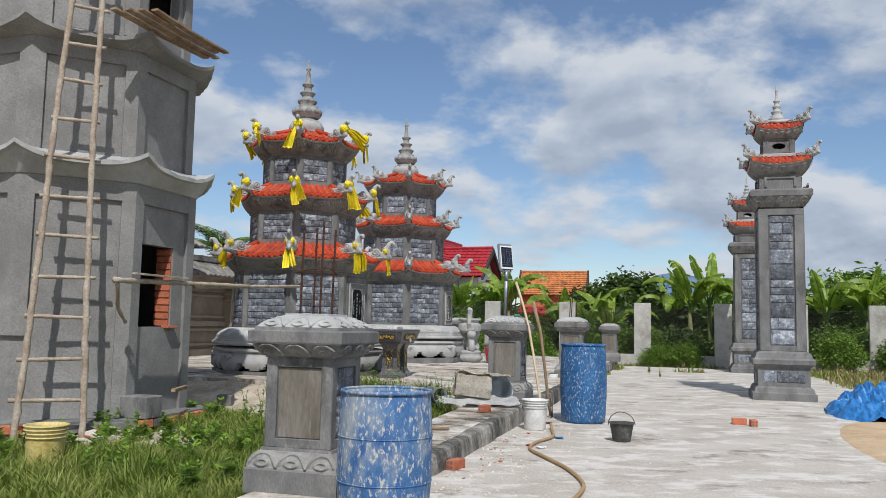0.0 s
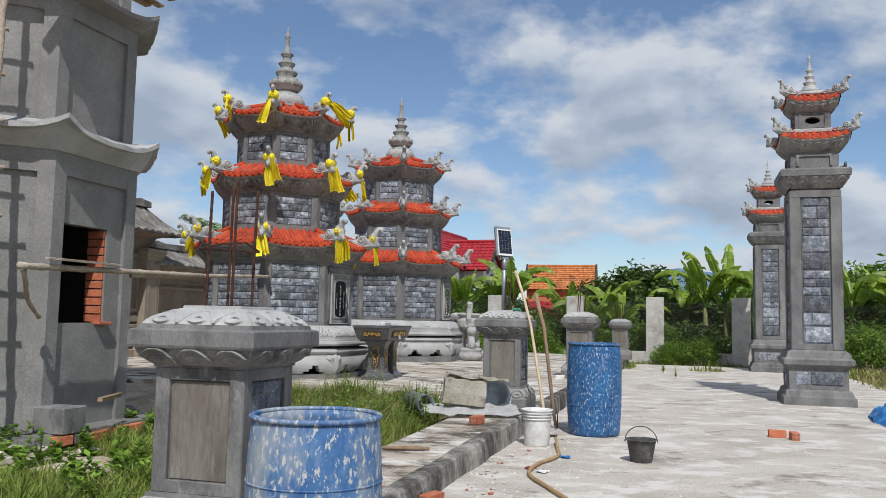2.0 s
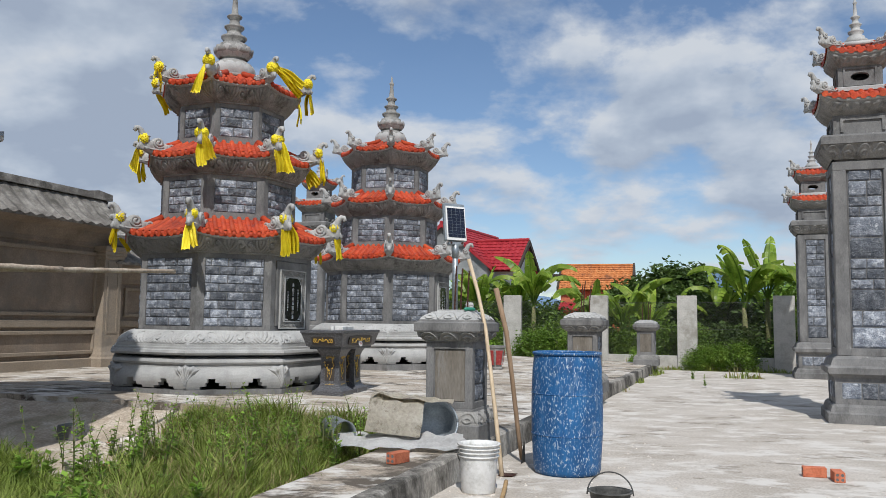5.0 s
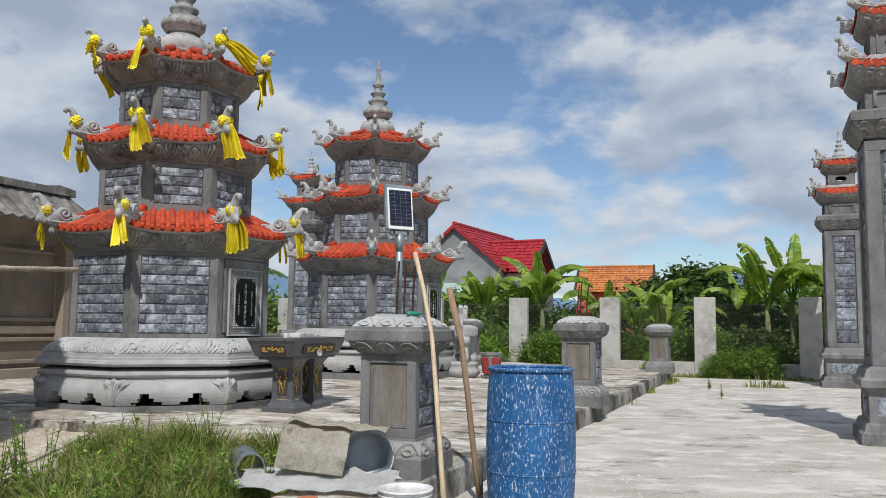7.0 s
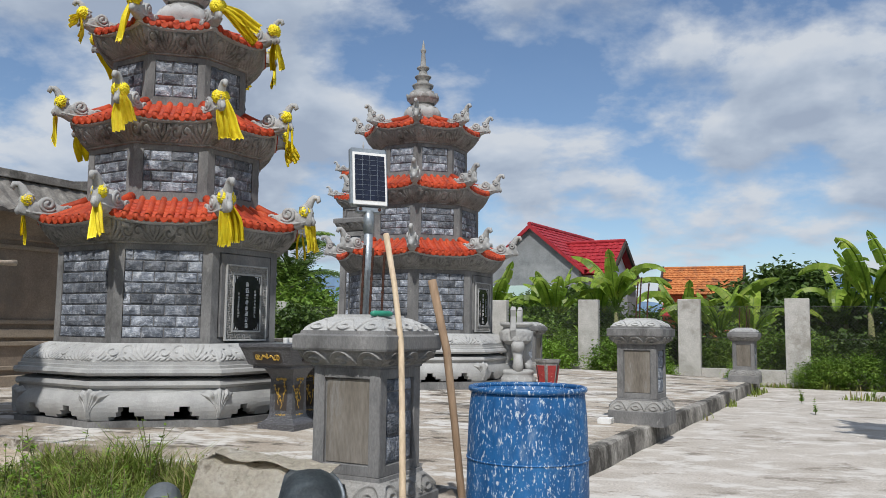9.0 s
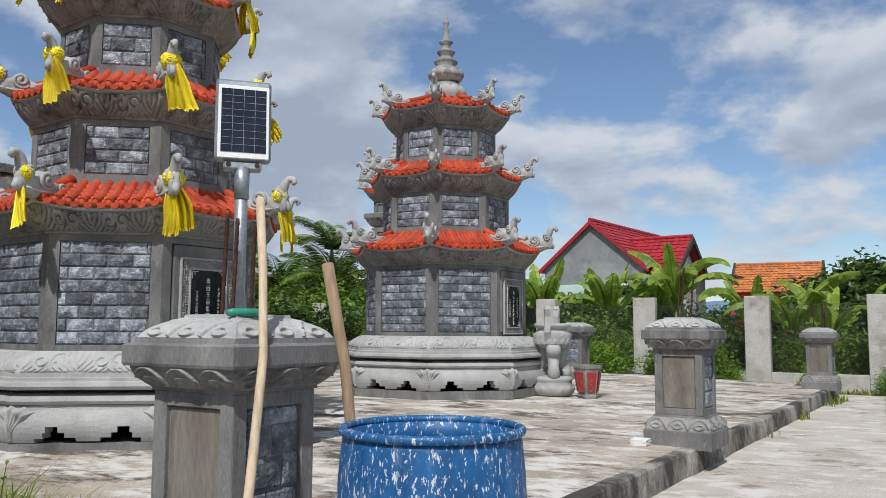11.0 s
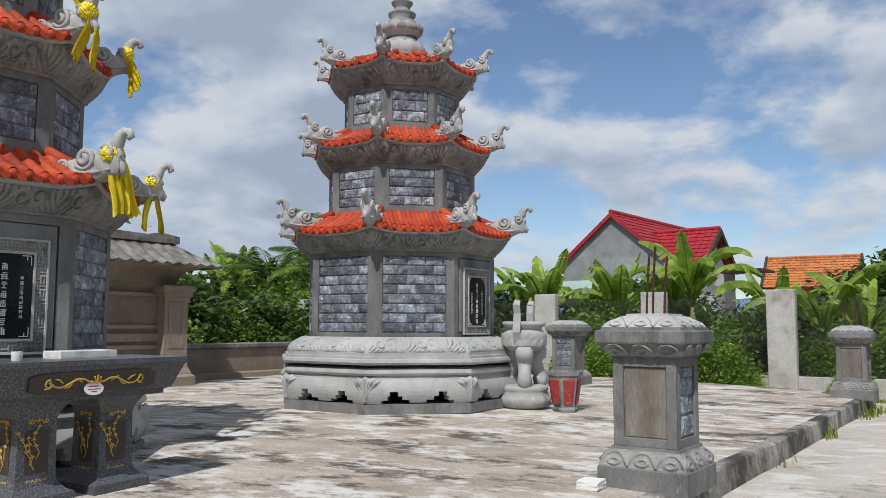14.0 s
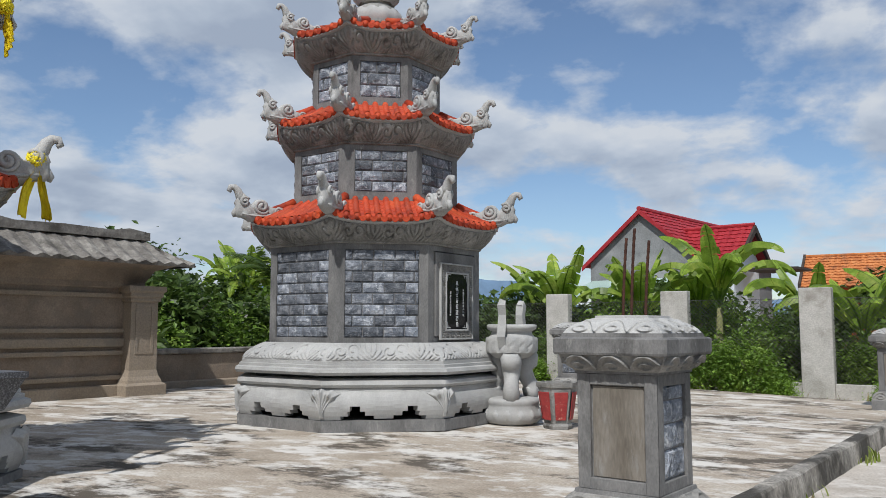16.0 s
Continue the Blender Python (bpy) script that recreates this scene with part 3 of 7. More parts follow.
def tower(m, label, category):
    rnd = random.Random(11)
    t = thing("stone_tower", m, label, category, "row of octagonal towers")
    zb = 0.0
    part("base_slab", lathe(((1.71, zb), (1.71, 0.12)), 8, math.pi / 8), CEMENT, t)
    part("base_foot", notched_foot(8, 1.72, 0.125, 0.455), CARVED, t)
    for k in range(8):
        a = 2 * math.pi * (k + 0.5) / 8
        part("corner_motif", MOTIF, None, t, m=Matrix.Rotation(a, 4, "Z") @ Matrix.Translation((1.714, 0, 0.335)) @ Matrix.Diagonal((1.25, 1.05, 0.92, 1)))
    part("lower_ledge", lathe(((1.60, 0.455), (1.70, 0.46), (1.72, 0.49), (1.71, 0.53), (1.60, 0.555)), 8, math.pi / 8), CARVED, t)
    part("base_core", lathe(((1.50, 0.30), (1.50, 0.6)), 8, math.pi / 8), MORTAR_AND_HOLE, t)
    part("plinth", lathe(((1.58, 0.585), (1.73, 0.59), (1.75, 0.62), (1.74, 0.655), (1.70, 0.665), (1.70, 0.695), (1.67, 0.70), (1.67, 0.735), (1.5, 0.74)), 8, math.pi / 8), CARVED, t)
    part("lotus_band", relief_band(8, 1.66, 0.735, 1.40, 0.925, 0.020, 0.26, bulge=0.055, nv=24, step=0.010, edge=0.05), CARVED, t, smooth=True)
    # the storeys were set out above the yard; the tower's own zero is the platform
    D = 0.315
    joined = bmesh.new()
    for si, (r, z0, z1, rl, zl, ri, zi) in enumerate(STOREYS):
        z0, z1, zl, zi = z0 - D, z1 - D, zl - D, zi - D
        part("storey_wall", lathe(((r - 0.03, z0 - 0.03), (r - 0.03, z1 + 0.05)), 8, math.pi / 8), CEMENT, t)
        side = 2 * r * S8
        pw = side * (0.80 if si == 0 else 0.74)
        lo_z, hi_z = z0 + (0.06 if si == 0 else 0.09), z1 - 0.075
        for k in range(8):
            a = 2 * math.pi * (k + 0.5) / 8
            bm = bmesh.new()
            q = (side - pw) / 2
            ring = []
            for z in (z0 - 0.02, z1 + 0.01):
                e = Vector((math.cos(a), math.sin(a), 0)) * (r + 0.004)
                n1, n0 = a - math.pi / 8, a + math.pi / 8
                t1, t0 = Vector((math.sin(n1), -math.cos(n1), 0)), Vector((-math.sin(n0), math.cos(n0), 0))
                i1, i0 = Vector((math.cos(n1), math.sin(n1), 0)) * 0.05, Vector((math.cos(n0), math.sin(n0), 0)) * 0.05
                ring.append([p + Vector((0, 0, z)) for p in (e + t1 * q - i1, e + t1 * q, e, e + t0 * q, e + t0 * q - i0, e * 0.9)])
            loft(bm, ring)
            part("pilaster", bm, CEMENT, t)
        for k in range(8):
            plaque = si == 0 and k == 0
            fm = facet(k, r * C8 + 0.002, lo_z)
            bm = bmesh.new()
            box(bm, 0.03, pw + 0.01, lo_z - z0 + 0.02, facet(k, r * C8 - 0.012, z0 - 0.02))
            part("bottom_rail", bm, CEMENT, t)
            bm = bmesh.new()
            box(bm, 0.03, pw + 0.01, z1 - hi_z + 0.01, facet(k, r * C8 - 0.012, hi_z))
            part("top_rail", bm, CEMENT, t)
            if plaque:
                pq = part("plaque", new_box(0.05, pw - 0.04, hi_z - lo_z - 0.02, facet(k, r * C8 - 0.005, lo_z + 0.01), 0.006), CEMENT, t, "grey stone memorial plaque")
                fm2 = facet(k, r * C8 + 0.021, 1.245 + 0.03 - D)
                hh, ww = 0.86, 0.64
                bw = 0.105
                bm = bmesh.new()
                for yy, zz, ly, lz in ((-ww / 2 + bw / 2, 0, bw, hh), (ww / 2 - bw / 2, 0, bw, hh), (0, 0, ww - 2 * bw, bw), (0, hh - bw, ww - 2 * bw, bw)):
                    n_u, n_v = max(6, int(ly / 0.005)), max(6, int(lz / 0.005))
                    grid = []
                    for jj in range(n_v + 1):
                        row = []
                        for ii in range(n_u + 1):
                            y2, z2 = yy - ly / 2 + ly * ii / n_u, zz + lz * jj / n_v
                            lead = math.floor(y2 / 0.053) + math.floor(z2 / 0.053)
                            w2 = math.sin(2 * math.pi * (y2 if lead % 2 else z2) / 0.0265)
                            rim = min(1.0, min(ii, n_u - ii, jj, n_v - jj) / 2)
                            row.append(bm.verts.new(fm2 @ Vector((0.012 + rim * 0.006 * max(-1.0, min(1.0, 2.5 * w2)), y2, z2))))
                        grid.append(row)
                    for a2, b2 in zip(grid, grid[1:]):
                        for ii in range(n_u):
                            bm.faces.new((a2[ii], a2[ii + 1], b2[ii + 1], b2[ii]))
                part("plaque_border", bm, CARVED_DARK, pq)
                bm = bmesh.new()
                for e, q2, h2 in ((0.0, 0.018, 0.034), (bw - 0.004, 0.020, 0.036)):
                    w2, l2 = ww - 2 * e, hh - 2 * e
                    for yy, zz, ly, lz in ((-w2 / 2, e - q2 / 2, q2, l2 + q2), (w2 / 2, e - q2 / 2, q2, l2 + q2), (0, e - q2 / 2, w2 - q2, q2), (0, e + l2 - q2 / 2, w2 - q2, q2)):
                        box(bm, h2, ly, lz, fm2 @ Matrix.Translation((0.008, yy, zz)), 0.003)
                part("plaque_frame", bm, CARVED, pq)
                iw, ih = ww - 2 * bw - 0.012, hh - 2 * bw - 0.012
                part("black_panel", new_box(0.012, iw, ih, fm2 @ Matrix.Translation((0.008, 0, bw + 0.006))), PLAQUE, pq, "polished black granite tablet")
                bm = bmesh.new()
                zb2 = bw + 0.006
                for yy, w, top2, bot in ((0, 0.056, 0.025, 0.03), (-iw * 0.31, 0.030, 0.17, 0.15), (iw * 0.31, 0.030, 0.16, 0.15)):
                    zz = zb2 + bot
                    while zz < zb2 + ih - top2 - w:
                        for stroke in range(4):
                            if rnd.random() < 0.85:
                                box(bm, 0.0025, w * rnd.uniform(0.55, 0.95), w * 0.11, fm2 @ Matrix.Translation((0.0148, yy + rnd.uniform(-0.06, 0.06) * w, zz + w * (0.05 + 0.26 * stroke))))
                        for side2 in (-0.28, 0.02, 0.3):
                            if rnd.random() < 0.7:
                                box(bm, 0.0025, w * 0.11, w * rnd.uniform(0.4, 0.95), fm2 @ Matrix.Translation((0.0150, yy + side2 * w, zz + w * rnd.uniform(0.0, 0.1))))
                        zz += w * 1.22
                for sy in (-1, 1):
                    for zc, dz in ((zb2 + 0.014, 1), (zb2 + ih - 0.014, -1)):
                        yc = sy * (iw / 2 - 0.016)
                        box(bm, 0.0025, 0.006, 0.07, fm2 @ Matrix.Translation((0.0148, yc, zc if dz > 0 else zc - 0.07)))
                        box(bm, 0.0025, 0.07, 0.006, fm2 @ Matrix.Translation((0.0150, yc - sy * 0.035, zc)))
                        box(bm, 0.0025, 0.006, 0.03, fm2 @ Matrix.Translation((0.0146, yc - sy * 0.03, zc if dz > 0 else zc - 0.03)))
                tagged(part("lettering", bm, LETTER, pq), kind="stuff")
                continue
            part("panel_back", new_box(0.012, pw, hi_z - lo_z, facet(k, r * C8 - 0.018, lo_z)), MORTAR_AND_HOLE, t)
            seen = k in (1, 0, 7, 6, 5)
            rows, ln = ((8, 0.235), (4, 0.235), (3, 0.235))[si]
            courses(t, fm @ Matrix.Translation((-0.012, 0, 0)), pw, hi_z - lo_z, rows, ln, rnd, bmj=None if seen else joined)
        lift = (0.075, 0.07, 0.065)[si]
        part("cornice", relief_band(8, r + 0.005, z1, rl, zl, 0.024, 0.22, lift=lift, bulge=0.018, nv=26, step=0.009, edge=0.07, power=0.85), CARVED_DARK, t, smooth=True)
        part("cornice_bead", eave_lip(8, r + 0.02, z1 - 0.012, 0.0, 0.03, 0.022), CARVED_DARK, t)
        part("eave_lip", eave_lip(8, rl, zl - 0.012, lift, 0.075, 0.055), CARVED, t)
        a0, a1 = (rl + 0.04) * C8, ri * C8 - 0.01
        ze = zl + 0.055
        part("roof_skin", roof_skin(8, a0 - 0.01, a1, ze, zi, lift), TILE, t)
        half = a0 * math.tan(math.pi / 8)
        nrow = (10, 8, 6)[si]
        for i in range(nrow):
            u = (i - (nrow - 1) / 2) * (2 * half - 0.05) / nrow
            me = tile_row(u, a0, a1, ze + 0.004, zi, lift, half)
            for k in range(8):
                part("barrel_tile", me, None, t, m=facet(k, 0.0))
            if i:
                um = u - (half - 0.025) / nrow
                bm = bmesh.new()
                zt = ze + 0.014 + lift * (abs(um) / half) ** 3
                fan = [(um + 0.043 * math.cos(w), zt + 0.052 * min(0.0, math.sin(w))) for w in (math.pi + math.pi * g / 8 for g in range(9))]
                loft(bm, [[(a0 - 0.02, y, z) for y, z in fan], [(a0 + 0.012, y, z - 0.004) for y, z in fan]])
                me = link("drip_tile", bm, TILE)
                for k in range(8):
                    part("drip_tile", me, None, t, m=facet(k, 0.0))
        for k in range(8):
            a = 2 * math.pi * (k + 0.5) / 8
            d = Vector((math.cos(a), math.sin(a), 0))
            pts = []
            for j in range(7):
                q = j / 6
                rr = (rl + 0.03) * (1 - q) + ri * q
                pts.append(d * rr + Vector((0, 0, roof_height(q, ze, zi) + lift * (1 - q) + 0.03)))
            part("hip_ridge", tube(bmesh.new(), pts, [0.055, 0.05, 0.05, 0.05, 0.05, 0.05, 0.05], 8), TILE, t, smooth=True)
            sc = (1.12, 1.04, 0.96)[si]
            part("eave_ornament", ORNAMENT, None, t, m=Matrix.Rotation(a, 4, "Z") @ Matrix.Translation((rl - 0.06, 0, ze + lift + 0.045)) @ Matrix.Diagonal((sc, sc, sc, 1)))
    part("rear_stone", joined, STONE, t)
    top = STOREYS[2][6] - D - 0.02
    fin = part("finial", lathe(finial_profile(1.0, top), 24), CARVED_DARK, t, "pale carved stone spire", smooth=True)
    bm = bmesh.new()
    petals(bm, 10, 0.235, top + 0.36, 0.18, 0.085, 0.08)
    petals(bm, 12, 0.345, top + 0.06, 0.20, 0.10, -0.03)
    part("lotus_petals", bm, CARVED, fin, smooth=True)
    return t


T2 = tower(P(-7.13, 20.50, plat(-7), 1.5), "grey stone octagonal tower with three red tiled roofs", "tower")
T1_AT = P(-7.10, 14.40, plat(-7) - 0.055, -4)
T1 = copy_thing(T2, T1_AT)
T1.scale = (0.955, 0.955, 0.955)
tagged(T1, "grey stone octagonal tower hung with yellow ribbons")

# ---- yellow ribbons on the nearer tower ----
YELLOW = mat("yellow_satin", ((0.78, 0.60, 0.008), (0.86, 0.70, 0.015), (0.90, 0.77, 0.03)), 0.55, 8, 50, 0.25)


def ribbon_meshes(seed):
    """A crumpled rosette and two frayed tails; x points out, the tails hang from the rosette's foot."""
    r = random.Random(seed)
    bm = bmesh.new()
    bmesh.ops.create_icosphere(bm, subdivisions=5, radius=0.1)
    for v in bm.verts:
        d = v.co.normalized()
        p = d * 6.0 + Vector((seed * 3.1, 0, 0))
        fold = 1.0 - 2.0 * abs(noise.noise(p)) + 0.5 * (1.0 - 2.0 * abs(noise.noise(p * 2.1)))
        v.co = Vector((d.x * 0.75, d.y, d.z * 0.92)) * (0.070 + 0.024 * fold)
    knot = link("knot", bm, YELLOW, True)
    tails = []
    for sgn, ln in ((-1, r.uniform(0.40, 0.50)), (1, r.uniform(0.34, 0.46))):
        bm = bmesh.new()
        rows = []
        ph = r.uniform(0, 6)
        for j in range(17):
            q = j / 16
            w = 0.028 + 0.040 * min(1, q * 2.2)
            cx, cy, cz = 0.03 + 0.012 * math.sin(5 * q + ph), sgn * (0.012 + 0.030 * q) + 0.014 * math.sin(4 * q + ph), -0.05 - ln * q
            row = []
            for k in range(13):
                s = -1 + k / 6
                fray = (0.035 * noise.noise(Vector((s * 4.5, seed * 1.7, sgn * 2.0)))) if j == 16 else 0.0
                row.append(Vector((cx + 0.5 * sgn * 0.03 + 0.014 * math.sin(7.5 * s + ph + 2 * q) * min(1, 3 * q), cy + s * w, cz + fray)))
            rows.append(row)
        loft(bm, rows, cap=False, close=False)
        bmesh.ops.solidify(bm, geom=bm.faces[:], thickness=0.003)
        tails.append(link("tail", bm, YELLOW, True))
    return knot, tails


RIBBONS = [ribbon_meshes(s) for s in (1, 2, 3, 4, 5)]
rnd = random.Random(8)
for si, (r, z0, z1, rl, zl, ri, zi) in enumerate(STOREYS):
    for k in range(8):
        lift = (0.075, 0.07, 0.065)[si]
        z = zl - 0.315 + lift + 0.055 + 0.175
        m = T1_AT @ pose(0, 0, 0, 0, 0, 45 * (k + 0.5)) @ pose((rl + 0.145) * 0.955, 0, z * 0.955, 0, 0, rnd.uniform(-30, 30))
        knot, tails = RIBBONS[(k * 2 + si) % 5]
        rb = thing("yellow_ribbon", m, "bright yellow satin ribbon knotted on a roof corner", "ribbon", "ribbons on the tower")
        part("knot", knot, None, rb)
        # the wind swings the upper tails further round
        swing = rnd.uniform(-16, 16) if si == 0 else rnd.choice((-1, 1)) * rnd.uniform(8, 34 if si == 1 else 60)
        if k in (4, 5) and si < 2:
            swing = -38
        for n, tl in enumerate(tails):
            part("tail", tl, None, rb, m=pose(0, 0, 0, swing + (n * 9 - 4), rnd.uniform(-6, 6), 0))


# ---- pedestals along the kerb ----
PED_PANEL = mat("buff_stained_panel", ((0.105, 0.088, 0.068), (0.165, 0.145, 0.118), (0.22, 0.198, 0.168)), 0.85, 5.0, 70, 0.15, stain=(0.27, 0.262, 0.245), stain_scale=6.0, stain_at=(0.56, 0.70), stretch=(1, 1, 0.22))


def square_relief(h0, z0, h1, z1, depth, cell, bulge=0.0, nv=8, edge=0.06, step=0.010):
    return relief_band(4, h0 * math.sqrt(2), z0, h1 * math.sqrt(2), z1, depth, cell, bulge=bulge, nv=nv, step=step, edge=edge, style=lotus)


def pedestal(m, label, stone_sides=True):
    """A square gate pedestal, 1.17 tall."""
    p = thing("stone_pedestal", m, label, "pedestal", "pedestals along the kerb")
    rnd = random.Random(4)
    part("foot", square_stack(((0.315, -0.02), (0.315, 0.135), (0.305, 0.145))), CEMENT, p)
    part("lotus_base", square_relief(0.305, 0.145, 0.245, 0.255, 0.014, 0.20, 0.022, nv=20, step=0.008), CARVED_DARK, p, smooth=True)
    part("lotus_base_rim", square_stack(((0.20, 0.25), (0.245, 0.253), (0.24, 0.275), (0.20, 0.276))), CEMENT, p)
    part("shaft", square_stack(((0.205, 0.26), (0.205, 0.91))), CEMENT, p)
    for k in range(4):
        f = pose(0, 0, 0, 0, 0, 90 * k)
        for y in (-0.185, 0.185):
            part("corner_strip", new_box(0.028, 0.075, 0.60, f @ Matrix.Translation((0.213, y * 1.03, 0.275)), 0.004), CEMENT, p)
        part("lower_rail", new_box(0.024, 0.31, 0.06, f @ Matrix.Translation((0.213, 0, 0.275)), 0.003), CEMENT, p)
        part("upper_rail", new_box(0.024, 0.31, 0.06, f @ Matrix.Translation((0.213, 0, 0.815)), 0.003), CEMENT, p)
        if k in (0, 2) and stone_sides:
            fm = f @ Matrix.Translation((0.205, 0, 0.34))
            for j, (z, h, cuts) in enumerate(((0, 0.15, (0.4,)), (0.15, 0.13, (0.7,)), (0.28, 0.12, (0.5,)), (0.40, 0.075, (0.35,)))):
                xs = (0, *cuts, 1)
                for a, b in zip(xs, xs[1:]):
                    part("stone_block", rnd.choice(STONES), None, p, m=fm @ Matrix.Translation((0, (a + b) / 2 * 0.29 - 0.145, z + h / 2)) @ Matrix.Diagonal((0.018, (b - a) * 0.29 - 0.006, h - 0.006, 1)))
        else:
            part("panel", new_box(0.012, 0.29, 0.47, f @ Matrix.Translation((0.204, 0, 0.34)), 0.003), PED_PANEL, p, "brown weathered panel")
    part("neck", square_stack(((0.235, 0.875), (0.235, 0.905), (0.225, 0.91))), CEMENT, p)
    part("cornice", square_relief(0.232, 0.885, 0.298, 0.975, 0.020, 0.19, 0.022, nv=20, step=0.008), CARVED_DARK, p, smooth=True)
    part("cap_slab", square_stack(((0.27, 0.968), (0.315, 0.973), (0.32, 0.985), (0.32, 1.055), (0.31, 1.062), (0.29, 1.066), (0.285, 1.085), (0.25, 1.088))), CEMENT, p)
    part("cap_dome", square_relief(0.28, 1.086, 0.16, 1.165, 0.016, 0.185, 0.034, nv=22, step=0.007), CARVED, p, "pale carved lotus cap", smooth=True)
    part("cap_top", square_stack(((0.14, 1.158), (0.155, 1.16), (0.15, 1.178), (0.10, 1.18))), CARVED, p)
    return p


PU = -2.365
pB = pedestal(P(PU, 11.38, plat(PU)), "grey carved stone pedestal carrying a solar lamp pole")
PEDS = [pB]
for u, v, lab in ((-2.49, 5.32, "grey carved stone pedestal with rusty rods on top"), (-2.21, 17.285, "grey carved stone pedestal at the platform edge"), (-2.2, 26.4, "grey carved stone pedestal at the platform corner"), (-6.80, 25.2, "grey carved stone pedestal behind the incense urn")):
    o = copy_thing(pB, P(u, v, plat(u) if v > 10 else kerb_top(v) + 0.005, 90 if u < -5 else 0))
    if v < 10:
        o.scale = (1.08, 1.08, 1.0)
    elif 17 < v < 18:
        o.scale = (1.05, 1.05, 1.06)
    tagged(o, lab)
    PEDS.append(o)


# ---- tall gate pillars ----
def gate_pillar(m, label):
    p = thing("gate_pillar", m, label, "pillar", "gate pillars")
    rnd = random.Random(6)
    part("foot", square_stack(((0.55, -0.05), (0.55, 0.13), (0.52, 0.15), (0.50, 0.22), (0.47, 0.25))), CEMENT, p)
    part("plinth", square_stack(((0.45, 0.24), (0.45, 0.60), (0.48, 0.63), (0.53, 0.66), (0.54, 0.74), (0.50, 0.77), (0.47, 0.86), (0.41, 0.90))), CEMENT, p)
    part("shaft", square_stack(((0.36, 0.86), (0.36, 3.62))), CEMENT, p)
    for k in range(4):
        f = pose(0, 0, 0, 0, 0, 90 * k)
        for y in (-0.30, 0.30):
            part("corner_strip", new_box(0.05, 0.17, 2.55, f @ Matrix.Translation((0.38, y * 1.05, 0.9)), 0.008), CEMENT, p)
        part("lower_rail", new_box(0.04, 0.47, 0.10, f @ Matrix.Translation((0.378, 0, 0.9)), 0.004), CEMENT, p)
        part("upper_rail", new_box(0.046, 0.80, 0.12, f @ Matrix.Translation((0.379, 0, 3.45)), 0.004), CEMENT, p)
        part("panel_back", new_box(0.01, 0.44, 2.45, f @ Matrix.Translation((0.362, 0, 1.0))), MORTAR_AND_HOLE, p)
        fm = f @ Matrix.Translation((0.366, 0, 1.0))
        z = 0.0
        while z < 2.43:
            h = min(rnd.choice((0.14, 0.22, 0.29, 0.34)), 2.45 - z)
            c = rnd.uniform(0.3, 0.7)
            for a, b in (((0, c), (c, 1)) if h < 0.25 or rnd.random() < 0.6 else ((0, 1),)):
                part("stone_block", rnd.choice(STONES), None, p, m=fm @ Matrix.Translation((0, (a + b) / 2 * 0.42 - 0.21, z + h / 2)) @ Matrix.Diagonal((0.03, (b - a) * 0.42 - 0.008, h - 0.008, 1)))
            z += h
        for a, b in ((0, 0.33), (0.33, 0.6), (0.6, 1)):
            part("stone_block", rnd.choice(STONES), None, p, m=f @ Matrix.Translation((0.448, (a + b) / 2 * 0.74 - 0.37, 0.43)) @ Matrix.Diagonal((0.024, (b - a) * 0.74 - 0.008, 0.22, 1)))
    part("cornice", square_relief(0.40, 3.60, 0.52, 3.80, 0.022, 0.2, 0.02, step=0.018, nv=12), CARVED_DARK, p, smooth=True)
    part("cap_slab", square_stack(((0.45, 3.79), (0.545, 3.80), (0.55, 3.90), (0.52, 3.93), (0.3, 3.935))), CEMENT, p)
    for k in range(4):
        f = pose(0, 0, 0, 0, 0, 90 * k)
        bm = bmesh.new()
        for s in (-1, 1):
            sp = []
            for i in range(13):
                a = i / 12 * 2.6 * math.pi
                q = 0.055 * (1 - 0.7 * i / 12)
                sp.append((0.48, s * (0.36 + q * math.cos(a)), 3.985 + q * math.sin(a)))
            tube(bm, sp, 0.018, 6)
            tube(bm, [(0.48, s * 0.33, 3.95), (0.48, s * 0.2, 3.99), (0.48, s * 0.1, 3.95)], [0.025, 0.03, 0.02], 6)
        tube(bm, [(0.48, -0.14, 3.94), (0.48, 0.0, 4.0), (0.48, 0.14, 3.94)], [0.02, 0.05, 0.02], 6)
        part("cap_scroll", bm, CARVED, p, smooth=True)
    part("neck", square_stack(((0.37, 3.93), (0.37, 4.24))), CEMENT, p)
    for k in range(4):
        f = pose(0, 0, 0, 0, 0, 90 * k)
        bm = bmesh.new()
        for y, z, w, h in ((-0.26, 3.99, 0.04, 0.2), (0.26, 3.99, 0.04, 0.2), (0, 4.15, 0.48, 0.04)):
            box(bm, 0.03, w, h, f @ Matrix.Translation((0.378, y, z)))
        part("neck_frame", bm, CEMENT, p)
    for (h0, z0, h1, z1, hi, zi, n) in ((0.36, 4.22, 0.53, 4.39, 0.27, 4.60, 9), (0.27, 4.93, 0.40, 5.07, 0.12, 5.28, 7)):
        q2 = math.sqrt(2)
        part("eave_cornice", relief_band(4, h0 * q2, z0, h1 * q2, z1, 0.018, 0.17, lift=0.10, bulge=0.03, nv=10, step=0.018), CARVED_DARK, p, smooth=True)
        part("eave_lip", eave_lip(4, h1 * q2, z1 - 0.005, 0.10), CARVED, p)
        part("roof_skin", roof_skin(4, h1 + 0.03, hi, z1 + 0.05, zi, 0.10), TILE, p)
        half = h1 + 0.03
